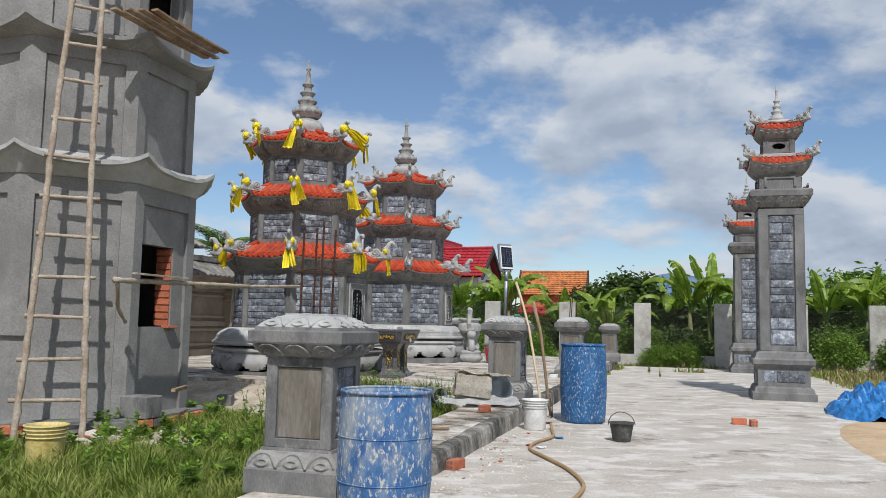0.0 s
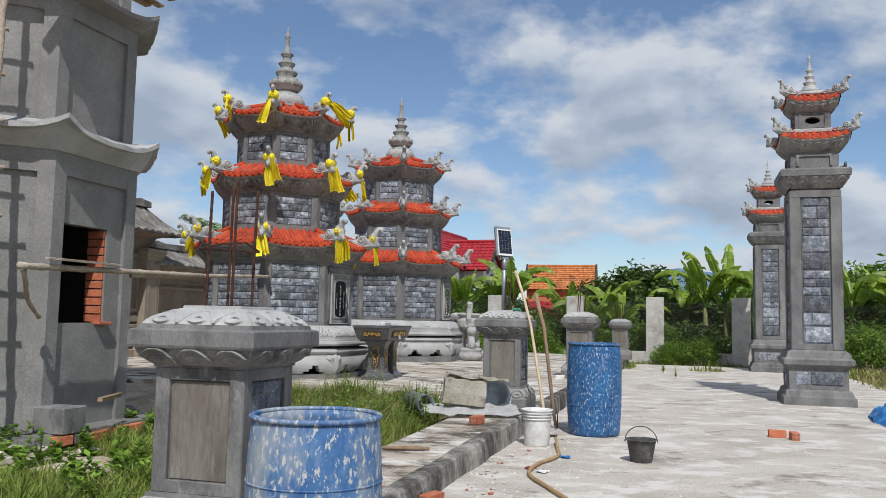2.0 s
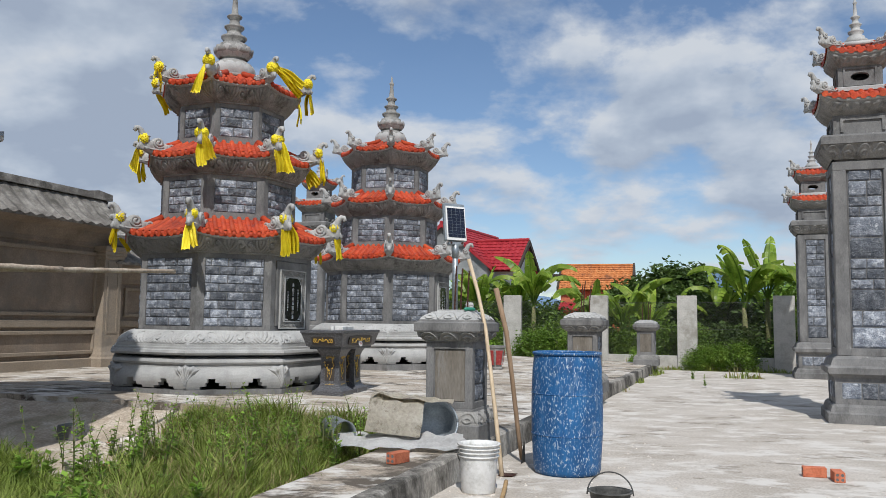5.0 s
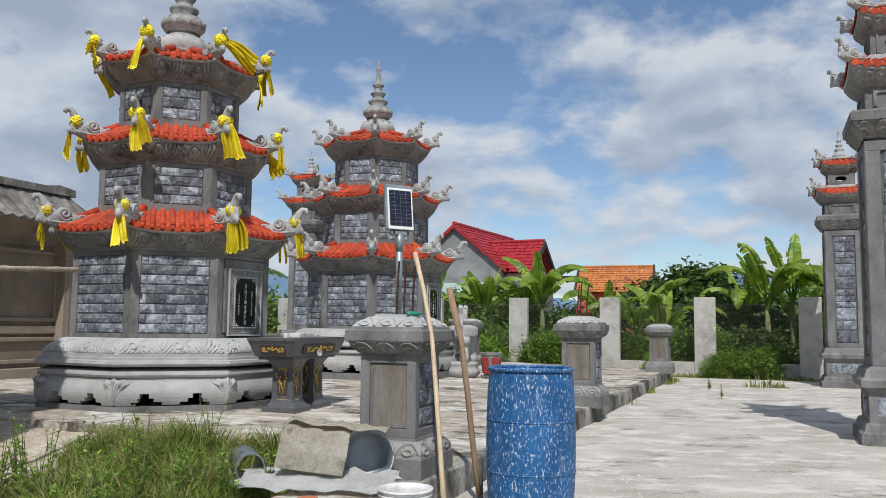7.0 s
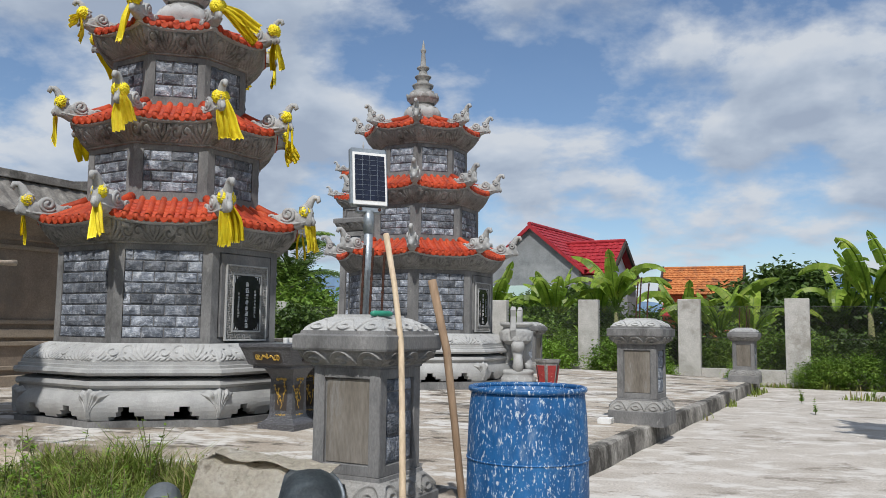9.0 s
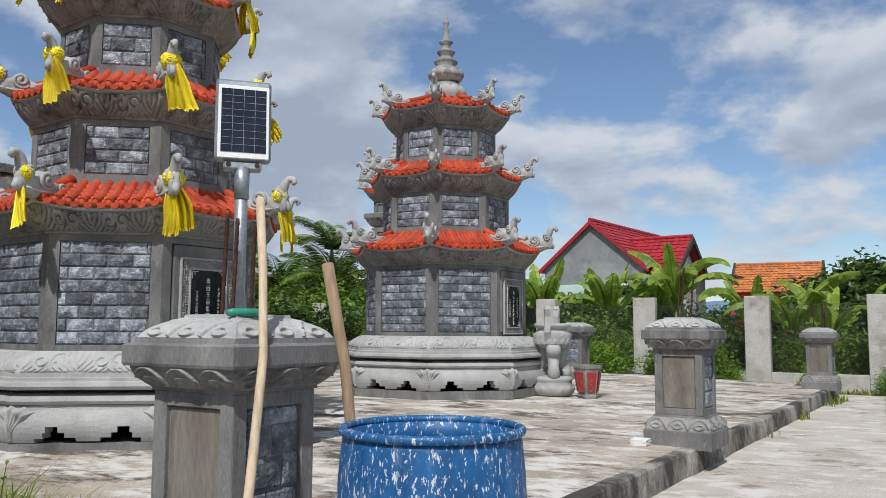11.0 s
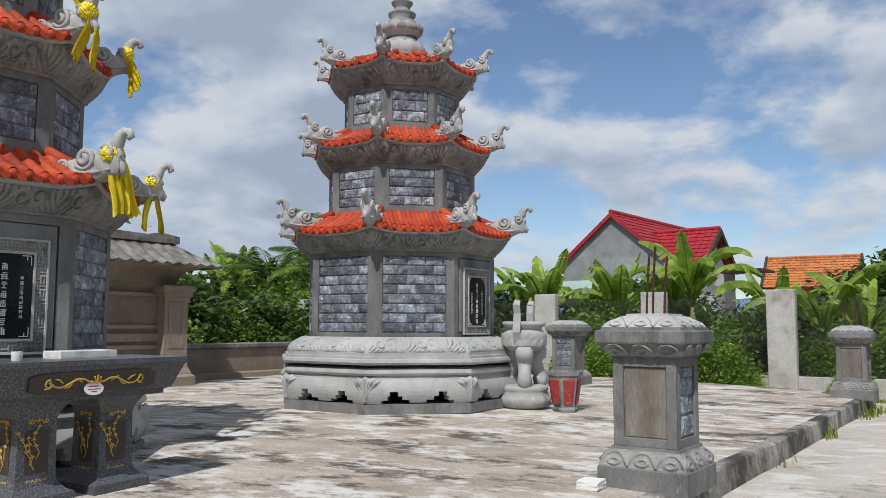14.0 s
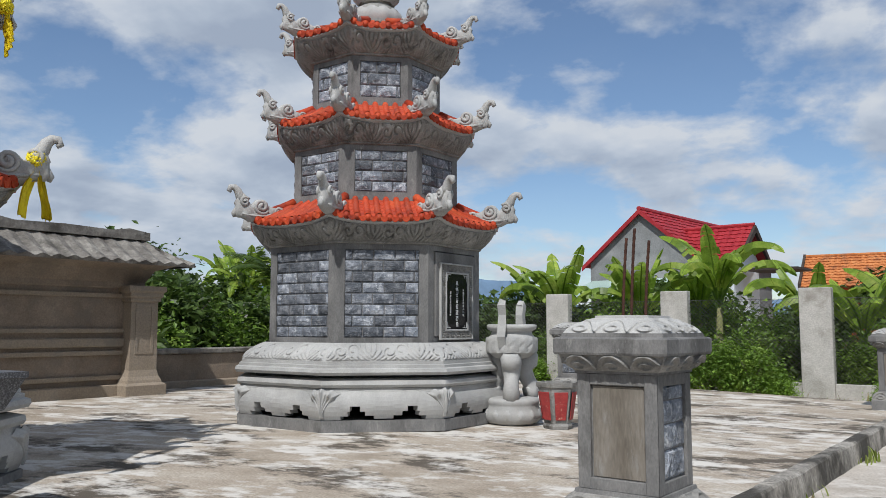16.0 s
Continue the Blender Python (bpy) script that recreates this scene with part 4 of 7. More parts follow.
        for i in range(n):
            u = (i - (n - 1) / 2) * (2 * half - 0.05) / n
            bm = bmesh.new()
            stop = max(hi, abs(u) + 0.02)
            rings = []
            ns = max(2, int((half - stop) / 0.06))
            for j in range(ns + 1):
                a = half + (min(stop, half - 0.04) - half) * j / ns
                q = (half - a) / (half - hi)
                z = roof_height(q, z1 + 0.055, zi) + 0.10 * (1 - q) * (abs(u) / half) ** 3
                rr = 0.045 * (1.0 if j % 2 == 0 else 0.88)
                rings.append([(a, u + rr * math.cos(w), z + rr * math.sin(w)) for w in (math.pi * k / 6 for k in range(7))])
            loft(bm, rings, False, False)
            ring = [bm.verts.new((half + 0.005, u + 0.045 * math.cos(w), z1 + 0.055 + 0.10 * (abs(u) / half) ** 3 + 0.045 * math.sin(w))) for w in (2 * math.pi * k / 10 for k in range(10))]
            bm.faces.new(ring)
            me = link("barrel_tile", bm, TILE, True)
            for k in range(4):
                part("barrel_tile", me, None, p, m=pose(0, 0, 0, 0, 0, 90 * k))
        for k in range(4):
            a = math.pi / 4 + k * math.pi / 2
            d = Vector((math.cos(a), math.sin(a), 0))
            pts = [d * ((h1 + 0.02) * q2 * (1 - q) + hi * q2 * q) + Vector((0, 0, roof_height(q, z1 + 0.05, zi) + 0.10 * (1 - q) + 0.02)) for q in (j / 5 for j in range(6))]
            part("hip_ridge", tube(bmesh.new(), pts, 0.04, 7), TILE, p, smooth=True)
            part("eave_ornament", ORNAMENT, None, p, m=Matrix.Rotation(a, 4, "Z") @ Matrix.Translation((h1 * q2 - 0.03, 0, z1 + 0.18)) @ Matrix.Diagonal((0.75, 0.75, 0.75, 1)))
    part("lantern_floor", square_stack(((0.34, 4.58), (0.34, 4.63), (0.30, 4.65))), CARVED, p)
    bm = bmesh.new()
    for k in range(4):
        f = pose(0, 0, 0, 0, 0, 90 * k)
        n = 20
        outer = [(0.28 * max(-1, min(1, 1.5 * math.cos(w))), 4.79 + 0.15 * max(-1, min(1, 1.5 * math.sin(w)))) for w in (2 * math.pi * i / n for i in range(n))]
        inner = [(0.12 * math.cos(w), 4.79 + 0.06 * math.sin(w)) for w in (2 * math.pi * i / n for i in range(n))]
        ov = [bm.verts.new(f @ Vector((0.28, y, z))) for y, z in outer]
        iv = [bm.verts.new(f @ Vector((0.28, y, z))) for y, z in inner]
        bv = [bm.verts.new(f @ Vector((0.20, y, z))) for y, z in inner]
        for i in range(n):
            j = (i + 1) % n
            bm.faces.new((ov[i], ov[j], iv[j], iv[i]))
            bm.faces.new((iv[i], iv[j], bv[j], bv[i]))
        for y, z, w, h in ((-0.20, 4.66, 0.025, 0.26), (0.20, 4.66, 0.025, 0.26), (0, 4.66, 0.40, 0.025), (0, 4.90, 0.40, 0.025)):
            box(bm, 0.02, w, h, f @ Matrix.Translation((0.285, y, z)))
    part("lantern_box", bm, CEMENT, p)
    bm = square_stack(((0.20, 5.26), (0.22, 5.29), (0.20, 5.33)))
    part("finial", lathe([(r * 0.52, 5.28 + (z - 0.33) * 0.62) for r, z in finial_profile(1.0, 0.0) if z >= 0.33], 20, bm=bm), CARVED, p, smooth=True)
    return p


pillar1 = gate_pillar(P(1.80, 16.77), "tall grey gate pillar with two small red roofs")
tagged(copy_thing(pillar1, P(1.95, 26.6)), "tall grey gate pillar by the far fence")
rear_pillar = tagged(copy_thing(pillar1, P(-11.13, 24.55, plat(-11))), "tall grey gate pillar behind the towers")
rear_pillar.scale = (0.95, 0.95, 0.95)

# ---- drums ----
def drum(m, material, label, splash=False):
    d = thing("plastic_drum", m, label, "drum", "blue drums")
    bm = lathe(((0.255, 0.0), (0.275, 0.012), (0.285, 0.04), (0.295, 0.20), (0.302, 0.32), (0.305, 0.50), (0.303, 0.66),
                (0.296, 0.85), (0.286, 0.95), (0.281, 0.975), (0.270, 0.975), (0.274, 0.93), (0.28, 0.80), (0.285, 0.40), (0.28, 0.06), (0.0, 0.05)), 48)
    part("shell", bm, material, d, smooth=True)
    ring = [(0.285 * math.cos(a), 0.285 * math.sin(a), 0.982) for a in (2 * math.pi * k / 48 for k in range(49))]
    part("rim", tube(bmesh.new(), ring, 0.014, 10), material, d, smooth=True)
    for z, r in ((0.325, 0.3025), (0.655, 0.303)):
        part("hoop", tube(bmesh.new(), [(r * math.cos(a), r * math.sin(a), z) for a in (2 * math.pi * k / 48 for k in range(49))], 0.005, 6), material, d, smooth=True)
    return d


drum(pose(1.934, 11.118, 0.0, 0, 0, 20) @ Matrix.Diagonal((1.02, 1.02, 1.05, 1)), DRUM, "blue plastic drum splashed with white paint")
drum(pose(-0.347, 5.343, 0.0) @ Matrix.Diagonal((1, 1, 0.85, 1)), DRUM_WORN, "worn blue plastic drum caked with cement")


# ---- more materials ----
RUST = mat("rusty_steel", ((0.035, 0.017, 0.012), (0.065, 0.028, 0.018), (0.11, 0.045, 0.028)), 0.8, 30, 120, 0.3, metal=0.3)
GALV = mat("galvanised_steel", ((0.26, 0.29, 0.31), (0.34, 0.37, 0.39)), 0.45, 8, 60, 0.1, metal=0.6)
WOOD_PALE = mat("pale_peeled_wood", ((0.42, 0.31, 0.19), (0.55, 0.43, 0.29), (0.62, 0.52, 0.38)), 0.7, 6, 40, 0.3, stretch=(1, 1, 0.2))
WOOD_BROWN = mat("weathered_brown_wood", ((0.17, 0.11, 0.065), (0.27, 0.18, 0.11), (0.36, 0.26, 0.17)), 0.85, 6, 40, 0.4, stretch=(1, 1, 0.2))
BAMBOO = mat("dry_bamboo", ((0.25, 0.19, 0.14), (0.36, 0.29, 0.22), (0.46, 0.40, 0.32)), 0.7, 5, 40, 0.3)
BRICK = mat("fired_red_brick", ((0.36, 0.095, 0.045), (0.46, 0.14, 0.07), (0.52, 0.19, 0.10)), 0.85, 10, 70, 0.4, vary=0.15)
WHITE_PLASTIC = mat("white_bucket_plastic", ((0.55, 0.54, 0.51), (0.68, 0.67, 0.64), (0.74, 0.73, 0.70)), 0.5, 6, 40, 0.1, stain=(0.36, 0.34, 0.30), stain_scale=4.0)
YELLOW_PLASTIC = mat("dirty_yellow_plastic", ((0.45, 0.34, 0.10), (0.58, 0.46, 0.16), (0.62, 0.52, 0.24)), 0.55, 5, 40, 0.1, stain=(0.48, 0.42, 0.30), stain_scale=3.0)
DARK_RUBBER = mat("black_rubber", ((0.03, 0.03, 0.028), (0.07, 0.068, 0.062), (0.15, 0.145, 0.13)), 0.8, 12, 60, 0.2)
HOSE = mat("ochre_rubber_hose", ((0.30, 0.19, 0.085), (0.40, 0.27, 0.13)), 0.6, 10, 60, 0.1)
GRANITE = mat("speckled_dark_granite", ((0.035, 0.035, 0.038), (0.075, 0.075, 0.08), (0.22, 0.22, 0.23)), 0.35, 90, 160, 0.05)
GRANITE_PANEL = mat("brown_honed_granite", ((0.045, 0.036, 0.03), (0.06, 0.048, 0.04)), 0.5, 20, 60, 0.05)
GOLD = mat("gilded_relief", ((0.48, 0.30, 0.05), (0.62, 0.42, 0.09)), 0.45, 20, 60, 0.1, metal=0.3)
PAPER = mat("white_paper", ((0.70, 0.69, 0.66), (0.78, 0.77, 0.75)), 0.7, 10, 60, 0.05)
TARP = mat("blue_plastic_sheet", ((0.015, 0.10, 0.30), (0.025, 0.16, 0.42), (0.06, 0.24, 0.50)), 0.4, 6, 40, 0.2, spots=((0.55, 0.60, 0.62), 5.0, 0.60))
SACK = mat("grey_cement_sack", ((0.58, 0.57, 0.55), (0.68, 0.67, 0.65), (0.76, 0.75, 0.73)), 0.7, 6, 40, 0.3)
TROUGH = mat("cement_crusted_tin", ((0.42, 0.38, 0.30), (0.54, 0.49, 0.40), (0.62, 0.58, 0.50)), 0.8, 6, 40, 0.4, stain=(0.24, 0.20, 0.15), stain_scale=7.0, stain_at=(0.55, 0.66))
GREEN_PLASTIC = mat("sea_green_plastic", ((0.03, 0.22, 0.14), (0.05, 0.30, 0.20)), 0.4, 8, 40, 0.05)
POT_RED = mat("red_painted_panel", ((0.24, 0.025, 0.025), (0.36, 0.045, 0.04)), 0.6, 12, 60, 0.1, spots=((0.50, 0.28, 0.20), 14.0, 0.62))
SOLAR = mat("dark_solar_cells", ((0.010, 0.012, 0.022), (0.018, 0.022, 0.04)), 0.12, 10, 60, 0.0)

# ---- rods, lamp and tools on the pedestals ----


def rod(m, length, bend, name="steel_rod", label="thin rusty reinforcing rod standing on a pedestal", group="reinforcing rods", radius=0.008):
    bm = bmesh.new()
    n = int(length / 0.02)
    pts = [(bend * (i / n) ** 2, 0.3 * bend * math.sin(3 * i / n), length * i / n) for i in range(n + 1)]
    tube(bm, pts, [radius * (1.18 if i % 2 else 0.92) for i in range(n + 1)], 6)
    return solid(name, bm, RUST, m, label, "rod", group, smooth=True)


ZTOP = plat(PU) + 1.17
for du, dv, ln in ((-0.09, -0.08, 0.60), (0.07, -0.10, 0.66), (0.08, 0.08, 0.62), (-0.07, 0.09, 0.64)):
    rod(P(-2.49 + du, 5.32 + dv, ZTOP - 0.085), ln, 0.01)
tie = bmesh.new()
tube(tie, [(-0.13, -0.10, 0.30), (0.02, -0.105, 0.325), (0.13, -0.09, 0.33), (0.10, 0.10, 0.30), (-0.09, 0.11, 0.31), (-0.12, -0.1, 0.30)], 0.006, 5)
solid("tie_wire", tie, RUST, P(-2.49, 5.32, ZTOP - 0.085), "rusty stirrup tied round the rods", "wire")
for du, dv, ln in ((0.0, -0.13, 0.42), (0.06, -0.13, 0.40), (0.11, -0.08, 0.38)):
    rod(P(PU + du, 11.42 + dv, ZTOP), ln, 0.015)
for du, dv, ln in ((-0.10, 0.0, 0.45), (0.05, 0.03, 0.5), (0.09, 0.1, 0.42)):
    rod(P(-2.2 + du, 26.4 + dv, ZTOP), ln, 0.02, radius=0.01)
for du, dv, ln in ((-0.06, 0.0, 0.46), (-0.03, 0.05, 0.52), (0.07, 0.02, 0.44)):
    rod(P(-2.21 + du, 17.285 + dv, ZTOP + 0.068), ln, 0.03, radius=0.009)

lamp = thing("solar_lamp", P(PU - 0.045, 11.42, ZTOP - 0.012, -6), "grey solar lamp panel on a galvanised pole", "solar lamp")
part("pole", tube(bmesh.new(), [(0, 0, 0.0), (0, 0, 0.62)], 0.027, 14), GALV, lamp, smooth=True)
part("pole_sleeve", tube(bmesh.new(), [(0, 0, 0.52), (0, 0, 0.66)], 0.032, 14), GALV, lamp, smooth=True)
HEAD = pose(0, 0, 0.66, 0, 0, 56) @ pose(0, 0, 0, -8, 0, 0)
part("bracket", new_box(0.16, 0.05, 0.035, HEAD @ pose(0, 0, -0.02), 0.006), GALV, lamp)
for sx in (-0.06, 0.06):
    part("bolt", tube(bmesh.new(), [HEAD @ Vector((sx, -0.03, 0.0)), HEAD @ Vector((sx, 0.03, 0.0))], 0.011, 8), RUST, lamp)
head = part("lamp_head", new_box(0.238, 0.05, 0.375, HEAD @ pose(0, 0.0, 0.02), 0.012), GALV, lamp)
part("panel_frame", new_box(0.216, 0.012, 0.335, HEAD @ pose(0, -0.031, 0.025), 0.002), PAPER, head, "white panel border")
part("solar_cell_sheet", new_box(0.190, 0.006, 0.29, HEAD @ pose(0, -0.037, 0.052)), SOLAR, head, "black solar cells")
for i in range(1, 4):
    part("cell_line", new_box(0.0013, 0.002, 0.29, HEAD @ pose(-0.095 + 0.190 * i / 4, -0.0405, 0.052)), GALV, head)
for i in range(1, 9):
    part("cell_line", new_box(0.190, 0.002, 0.0011, HEAD @ pose(0, -0.0405, 0.052 + 0.29 * i / 9)), GALV, head)

bm = bmesh.new()
pts = [(0.017, -0.058, 0.0), (-0.042, 0.02, 0.3), (-0.11, 0.12, 0.6), (-0.18, 0.226, 0.89), (-0.262, 0.345, 1.22), (-0.37, 0.44, 1.55), (-0.49, 0.533, 1.85)]
tube(bm, pts, [0.020, 0.019, 0.018, 0.018, 0.017, 0.017, 0.019], 10)
hoe = thing("hoe", P(-1.77, 10.85, 0.0) @ Matrix.Diagonal((1, 1, 1.02, 1)), "long pale wooden hoe handle leaning on a pedestal", "hoe")
part("handle", bm, WOOD_PALE, hoe, smooth=True)
bm = bmesh.new()
loft(bm, [[(-0.02, -0.06, 0.0), (0.10, -0.06, 0.0), (0.10, 0.06, 0.0), (-0.02, 0.06, 0.0)], [(-0.02, -0.07, 0.006), (0.12, -0.07, 0.012), (0.12, 0.07, 0.012), (-0.02, 0.07, 0.006)]])
part("blade", bm, RUST, hoe)
bm = bmesh.new()
tube(bm, [(0, 0, 0.02), (-0.045, 0.0, 0.35), (-0.10, -0.0, 0.8), (-0.155, -0.0, 1.2), (-0.26, 0.0, 1.62)], [0.018, 0.022, 0.022, 0.024, 0.026], 8)
shovel = thing("shovel", P(-1.78, 11.56, 0.0), "weathered wooden shovel with a dark blade", "shovel")
part("handle", bm, WOOD_BROWN, shovel, smooth=True)
bm = bmesh.new()
loft(bm, [[(0.02 + 0.012 * k * k, -0.02 + 0.09 * q * (k - 0) - 0.06 * q, 0.20 - 0.2 * q) for k in (-1, -0.5, 0, 0.5, 1)] for q in (0.0, 0.3, 0.7, 1.0)], False, False)
bmesh.ops.solidify(bm, geom=bm.faces[:], thickness=0.006)
part("blade", bm, DARK_RUBBER, shovel)
bm = bmesh.new()
tube(bm, [(-0.09, 0, 0.02), (-0.06, 0, 0.022), (0.10, 0, 0.022), (0.12, 0, 0.02)], [0.018, 0.024, 0.024, 0.018], 10)
solid("plastic_tube", bm, GREEN_PLASTIC, P(PU + 0.15, 11.26, ZTOP - 0.0, 70) @ Matrix.Diagonal((0.7, 0.7, 0.7, 1)), "short green plastic tube lying on a pedestal", "tube", smooth=True)


# ---- buckets ----
def bucket(m, r0, r1, h, material, label, ribs=3, handle=0.0, name="bucket"):
    b = thing(name, m, label, "bucket")
    prof = [(r0 * 0.96, 0.0), (r0, 0.01), (r0 + (r1 - r0) * 0.68, h * 0.7)]
    for i in range(ribs):
        z = h * (0.72 + 0.08 * i)
        q = r0 + (r1 - r0) * z / h
        prof += [(q, z), (q + 0.012, z + 0.004), (q + 0.012, z + h * 0.035), (q, z + h * 0.04)]
    prof += [(r1, h * 0.96), (r1 + 0.012, h * 0.965), (r1 + 0.012, h), (r1 - 0.006, h), (r1 - 0.008, h * 0.9), (r0 - 0.006, 0.03), (0.0, 0.025)]
    part("pail", lathe(prof, 32), material, b, smooth=True)
    hr = r1 + 0.014
    pts = [(hr * math.cos(w), hr * math.sin(w) * math.cos(handle), h * 0.86 + hr * math.sin(w) * math.sin(handle)) for w in (math.pi * k / 14 for k in range(15))]
    part("handle", tube(bmesh.new(), pts, 0.005, 6), DARK_RUBBER, b, smooth=True)
    return b


bucket(P(-1.75, 10.12, 0.0, 40), 0.13, 0.155, 0.37, WHITE_PLASTIC, "white plastic bucket with cement stains on the concrete", 3, -1.0)
bucket(P(-0.66, 9.52, 0.0, 10), 0.10, 0.135, 0.21, DARK_RUBBER, "small grey rubber mortar bucket with wire handle", 0, 1.2)
bucket(pose(-3.25, 6.85, 0.0, 0, 0, 60), 0.135, 0.165, 0.38, YELLOW_PLASTIC, "dirty yellow plastic bucket standing in grass", 3, -0.9)

# hose along the yard
bm = bmesh.new()
ctrl = [(-1.58, 10.3, 0.06), (-1.5, 9.9, 0.02), (-1.42, 9.4, 0.02), (-1.52, 8.9, 0.02), (-1.5, 8.4, 0.02), (-1.25, 7.9, 0.02), (-0.95, 7.3, 0.02), (-0.75, 6.6, 0.02), (-0.8, 5.8, 0.02)]
fine = []
for i in range(len(ctrl) - 1):
    p0, p1, p2, p3 = (Vector(ctrl[max(0, min(len(ctrl) - 1, k))]) for k in (i - 1, i, i + 1, i + 2))
    for j in range(6):
        s = j / 6
        fine.append(0.5 * ((2 * p1) + (p2 - p0) * s + (2 * p0 - 5 * p1 + 4 * p2 - p3) * s * s + (3 * p1 - p0 - 3 * p2 + p3) * s ** 3))
tube(bm, fine, 0.017, 8)
solid("hose", bm, HOSE, P(0, 0), "ochre rubber hose lying over the concrete", "hose", smooth=True)


# ---- loose bricks ----
def brick_mesh():
    bm = new_box(0.19, 0.085, 0.085, None, 0.004)
    # the end holes are flat dark discs, their inner shade painted on
    for y in (-0.02, 0.02):
        for z in (0.024, 0.062):
            for x, s in ((-0.0956, 1), (0.0956, -1)):
                ring = [bm.verts.new((x, y + 0.013 * math.cos(w), z + 0.013 * math.sin(w))) for w in (2 * math.pi * k / 8 for k in range(8))]
                f = bm.faces.new(ring)
                f.material_index = 1
    return link("brick", bm, [BRICK, MORTAR_AND_HOLE])


BRICK_ME = brick_mesh()


def loose_brick(m, label="hollow red clay brick lying on concrete"):
    ob = new("brick", BRICK_ME)
    ob.matrix_basis = m
    return tagged(ob, label, "brick", "loose bricks")


loose_brick(pose(4.19, 11.02, 0.0, 0, 0, 78))
loose_brick(pose(4.06, 11.19, 0.0, 0, 0, -12))
loose_brick(pose(0.15, 7.34, 0.0, 0, 0, 55))
loose_brick(P(-2.35, 9.95, kerb_top(9.95) + 0.002, 75), "red clay brick beside a tin trough")

# ---- heap by the lamp pedestal: trough, pipe, sheet ----
heap = P(-2.72, 10.72, kerb_top(10.72) + 0.003, 18)
bm = bmesh.new()
rows = []
for i in range(9):
    x = -0.36 + 0.50 * i / 8
    rows.append([(x, -0.22 + 0.0 * i, 0.03), (x + 0.01, -0.20, 0.12), (x, -0.12, 0.235 + 0.008 * math.sin(i * 2.1)), (x, 0.05, 0.26 + 0.01 * math.sin(i)), (x, 0.17, 0.16), (x - 0.01, 0.22, 0.02)])
loft(bm, rows, False, False)
bmesh.ops.solidify(bm, geom=bm.faces[:], thickness=0.006)
trough = thing("tin_trough", heap @ pose(0.10, 0, 0.05, -4, 6, 0) @ Matrix.Diagonal((0.95, 1, 1.35, 1)), "overturned cement-crusted tin trough", "trough")
part("trough_shell", bm, TROUGH, trough)
rows = []
for i in range(13):
    x = -0.34 + 0.74 * i / 12
    rows.append([(x, -0.13 + 0.01 * math.sin(i * 1.9), 0.262 + 0.010 * math.sin(i * 1.3)), (x + 0.01, 0.0, 0.285 + 0.006 * math.sin(i * 2.3)), (x - 0.02, 0.13, 0.27)])
bm = loft(bmesh.new(), rows, False, False)
bmesh.ops.solidify(bm, geom=bm.faces[:], thickness=0.006)
part("bent_flap", bm, TROUGH, trough)
basin = thing("metal_basin", heap @ pose(0.36, 0.02, 0.185, 72, 0, 14), "dull grey metal basin lying on its side", "basin")
part("bowl", lathe(((0.0, -0.17), (0.10, -0.165), (0.155, -0.12), (0.185, 0.0), (0.19, 0.06), (0.182, 0.06), (0.175, 0.0), (0.145, -0.11), (0.09, -0.152), (0.0, -0.157)), 36), GALV, basin, smooth=True)
part("rim", tube(bmesh.new(), [(0.19 * math.cos(w), 0.19 * math.sin(w), 0.06) for w in (2 * math.pi * k / 40 for k in range(41))], 0.010, 7), GALV, basin, smooth=True)
bm = bmesh.new()
outer = [(0.105 * math.cos(w), 0.105 * math.sin(w)) for w in (2 * math.pi * k / 24 for k in range(24))]
loft(bm, [[(x, -0.2, z) for x, z in outer], [(x, 0.22, z) for x, z in outer], [(x * 0.9, 0.22, z * 0.9) for x, z in outer], [(x * 0.9, -0.2, z * 0.9) for x, z in outer], [(x, -0.2, z) for x, z in outer]], False)
solid("pipe_offcut", bm, GALV, heap @ pose(-0.50, 0.05, 0.112, 0, 0, 25), "short grey pipe offcut lying on the platform", "pipe", smooth=True)
bm = bmesh.new()
rows = []
rs = random.Random(21)
for i in range(15):
    x = -0.55 + 1.1 * i / 14
    rows.append([(x + 0.03 * math.sin(j * 1.7), -0.46 + 0.05 * j + 0.03 * math.sin(i * 0.9), 0.012 + 0.05 * abs(math.sin(i * 0.8 + j * 0.9)) * (0.4 + 0.6 * rs.random()) + 0.010 * j) for j in range(8)])
loft(bm, rows, False, False)
bmesh.ops.solidify(bm, geom=bm.faces[:], thickness=0.004)
solid("plastic_sheet", bm, SACK, heap @ pose(0.08, 0.05, 0.0), "crumpled white plastic sheet under the trough", "sheet", smooth=True)
bm = bmesh.new()
tube(bm, [(-0.2, 0, 0.02), (0, 0.01, 0.022), (0.2, 0.03, 0.02)], [0.016, 0.02, 0.014], 7)
solid("stick", bm, WOOD_BROWN, P(-2.50, 8.15, kerb_top(8.15) + 0.002, 12), "short weathered stick on the platform edge", "stick", smooth=True)

# ---- granite offering table ----
ALT = P(-5.11, 14.37, plat(-5.05), 6) @ Matrix.Diagonal((0.9, 1.04, 1.1, 1))
tab = thing("offering_table", ALT, "speckled dark granite offering table with gilded carving", "table")
part("tabletop", loft(bmesh.new(), [[(x * q, y * r, z) for x, y in ((0.5, 0.5), (-0.5, 0.5), (-0.5, -0.5), (0.5, -0.5))] for q, r, z in ((0.50, 1.16, 0.56), (0.50, 1.16, 0.585), (0.56, 1.25, 0.60), (0.62, 1.36, 0.70), (0.66, 1.42, 0.755), (0.68, 1.44, 0.76), (0.68, 1.44, 0.79))]), GRANITE, tab)


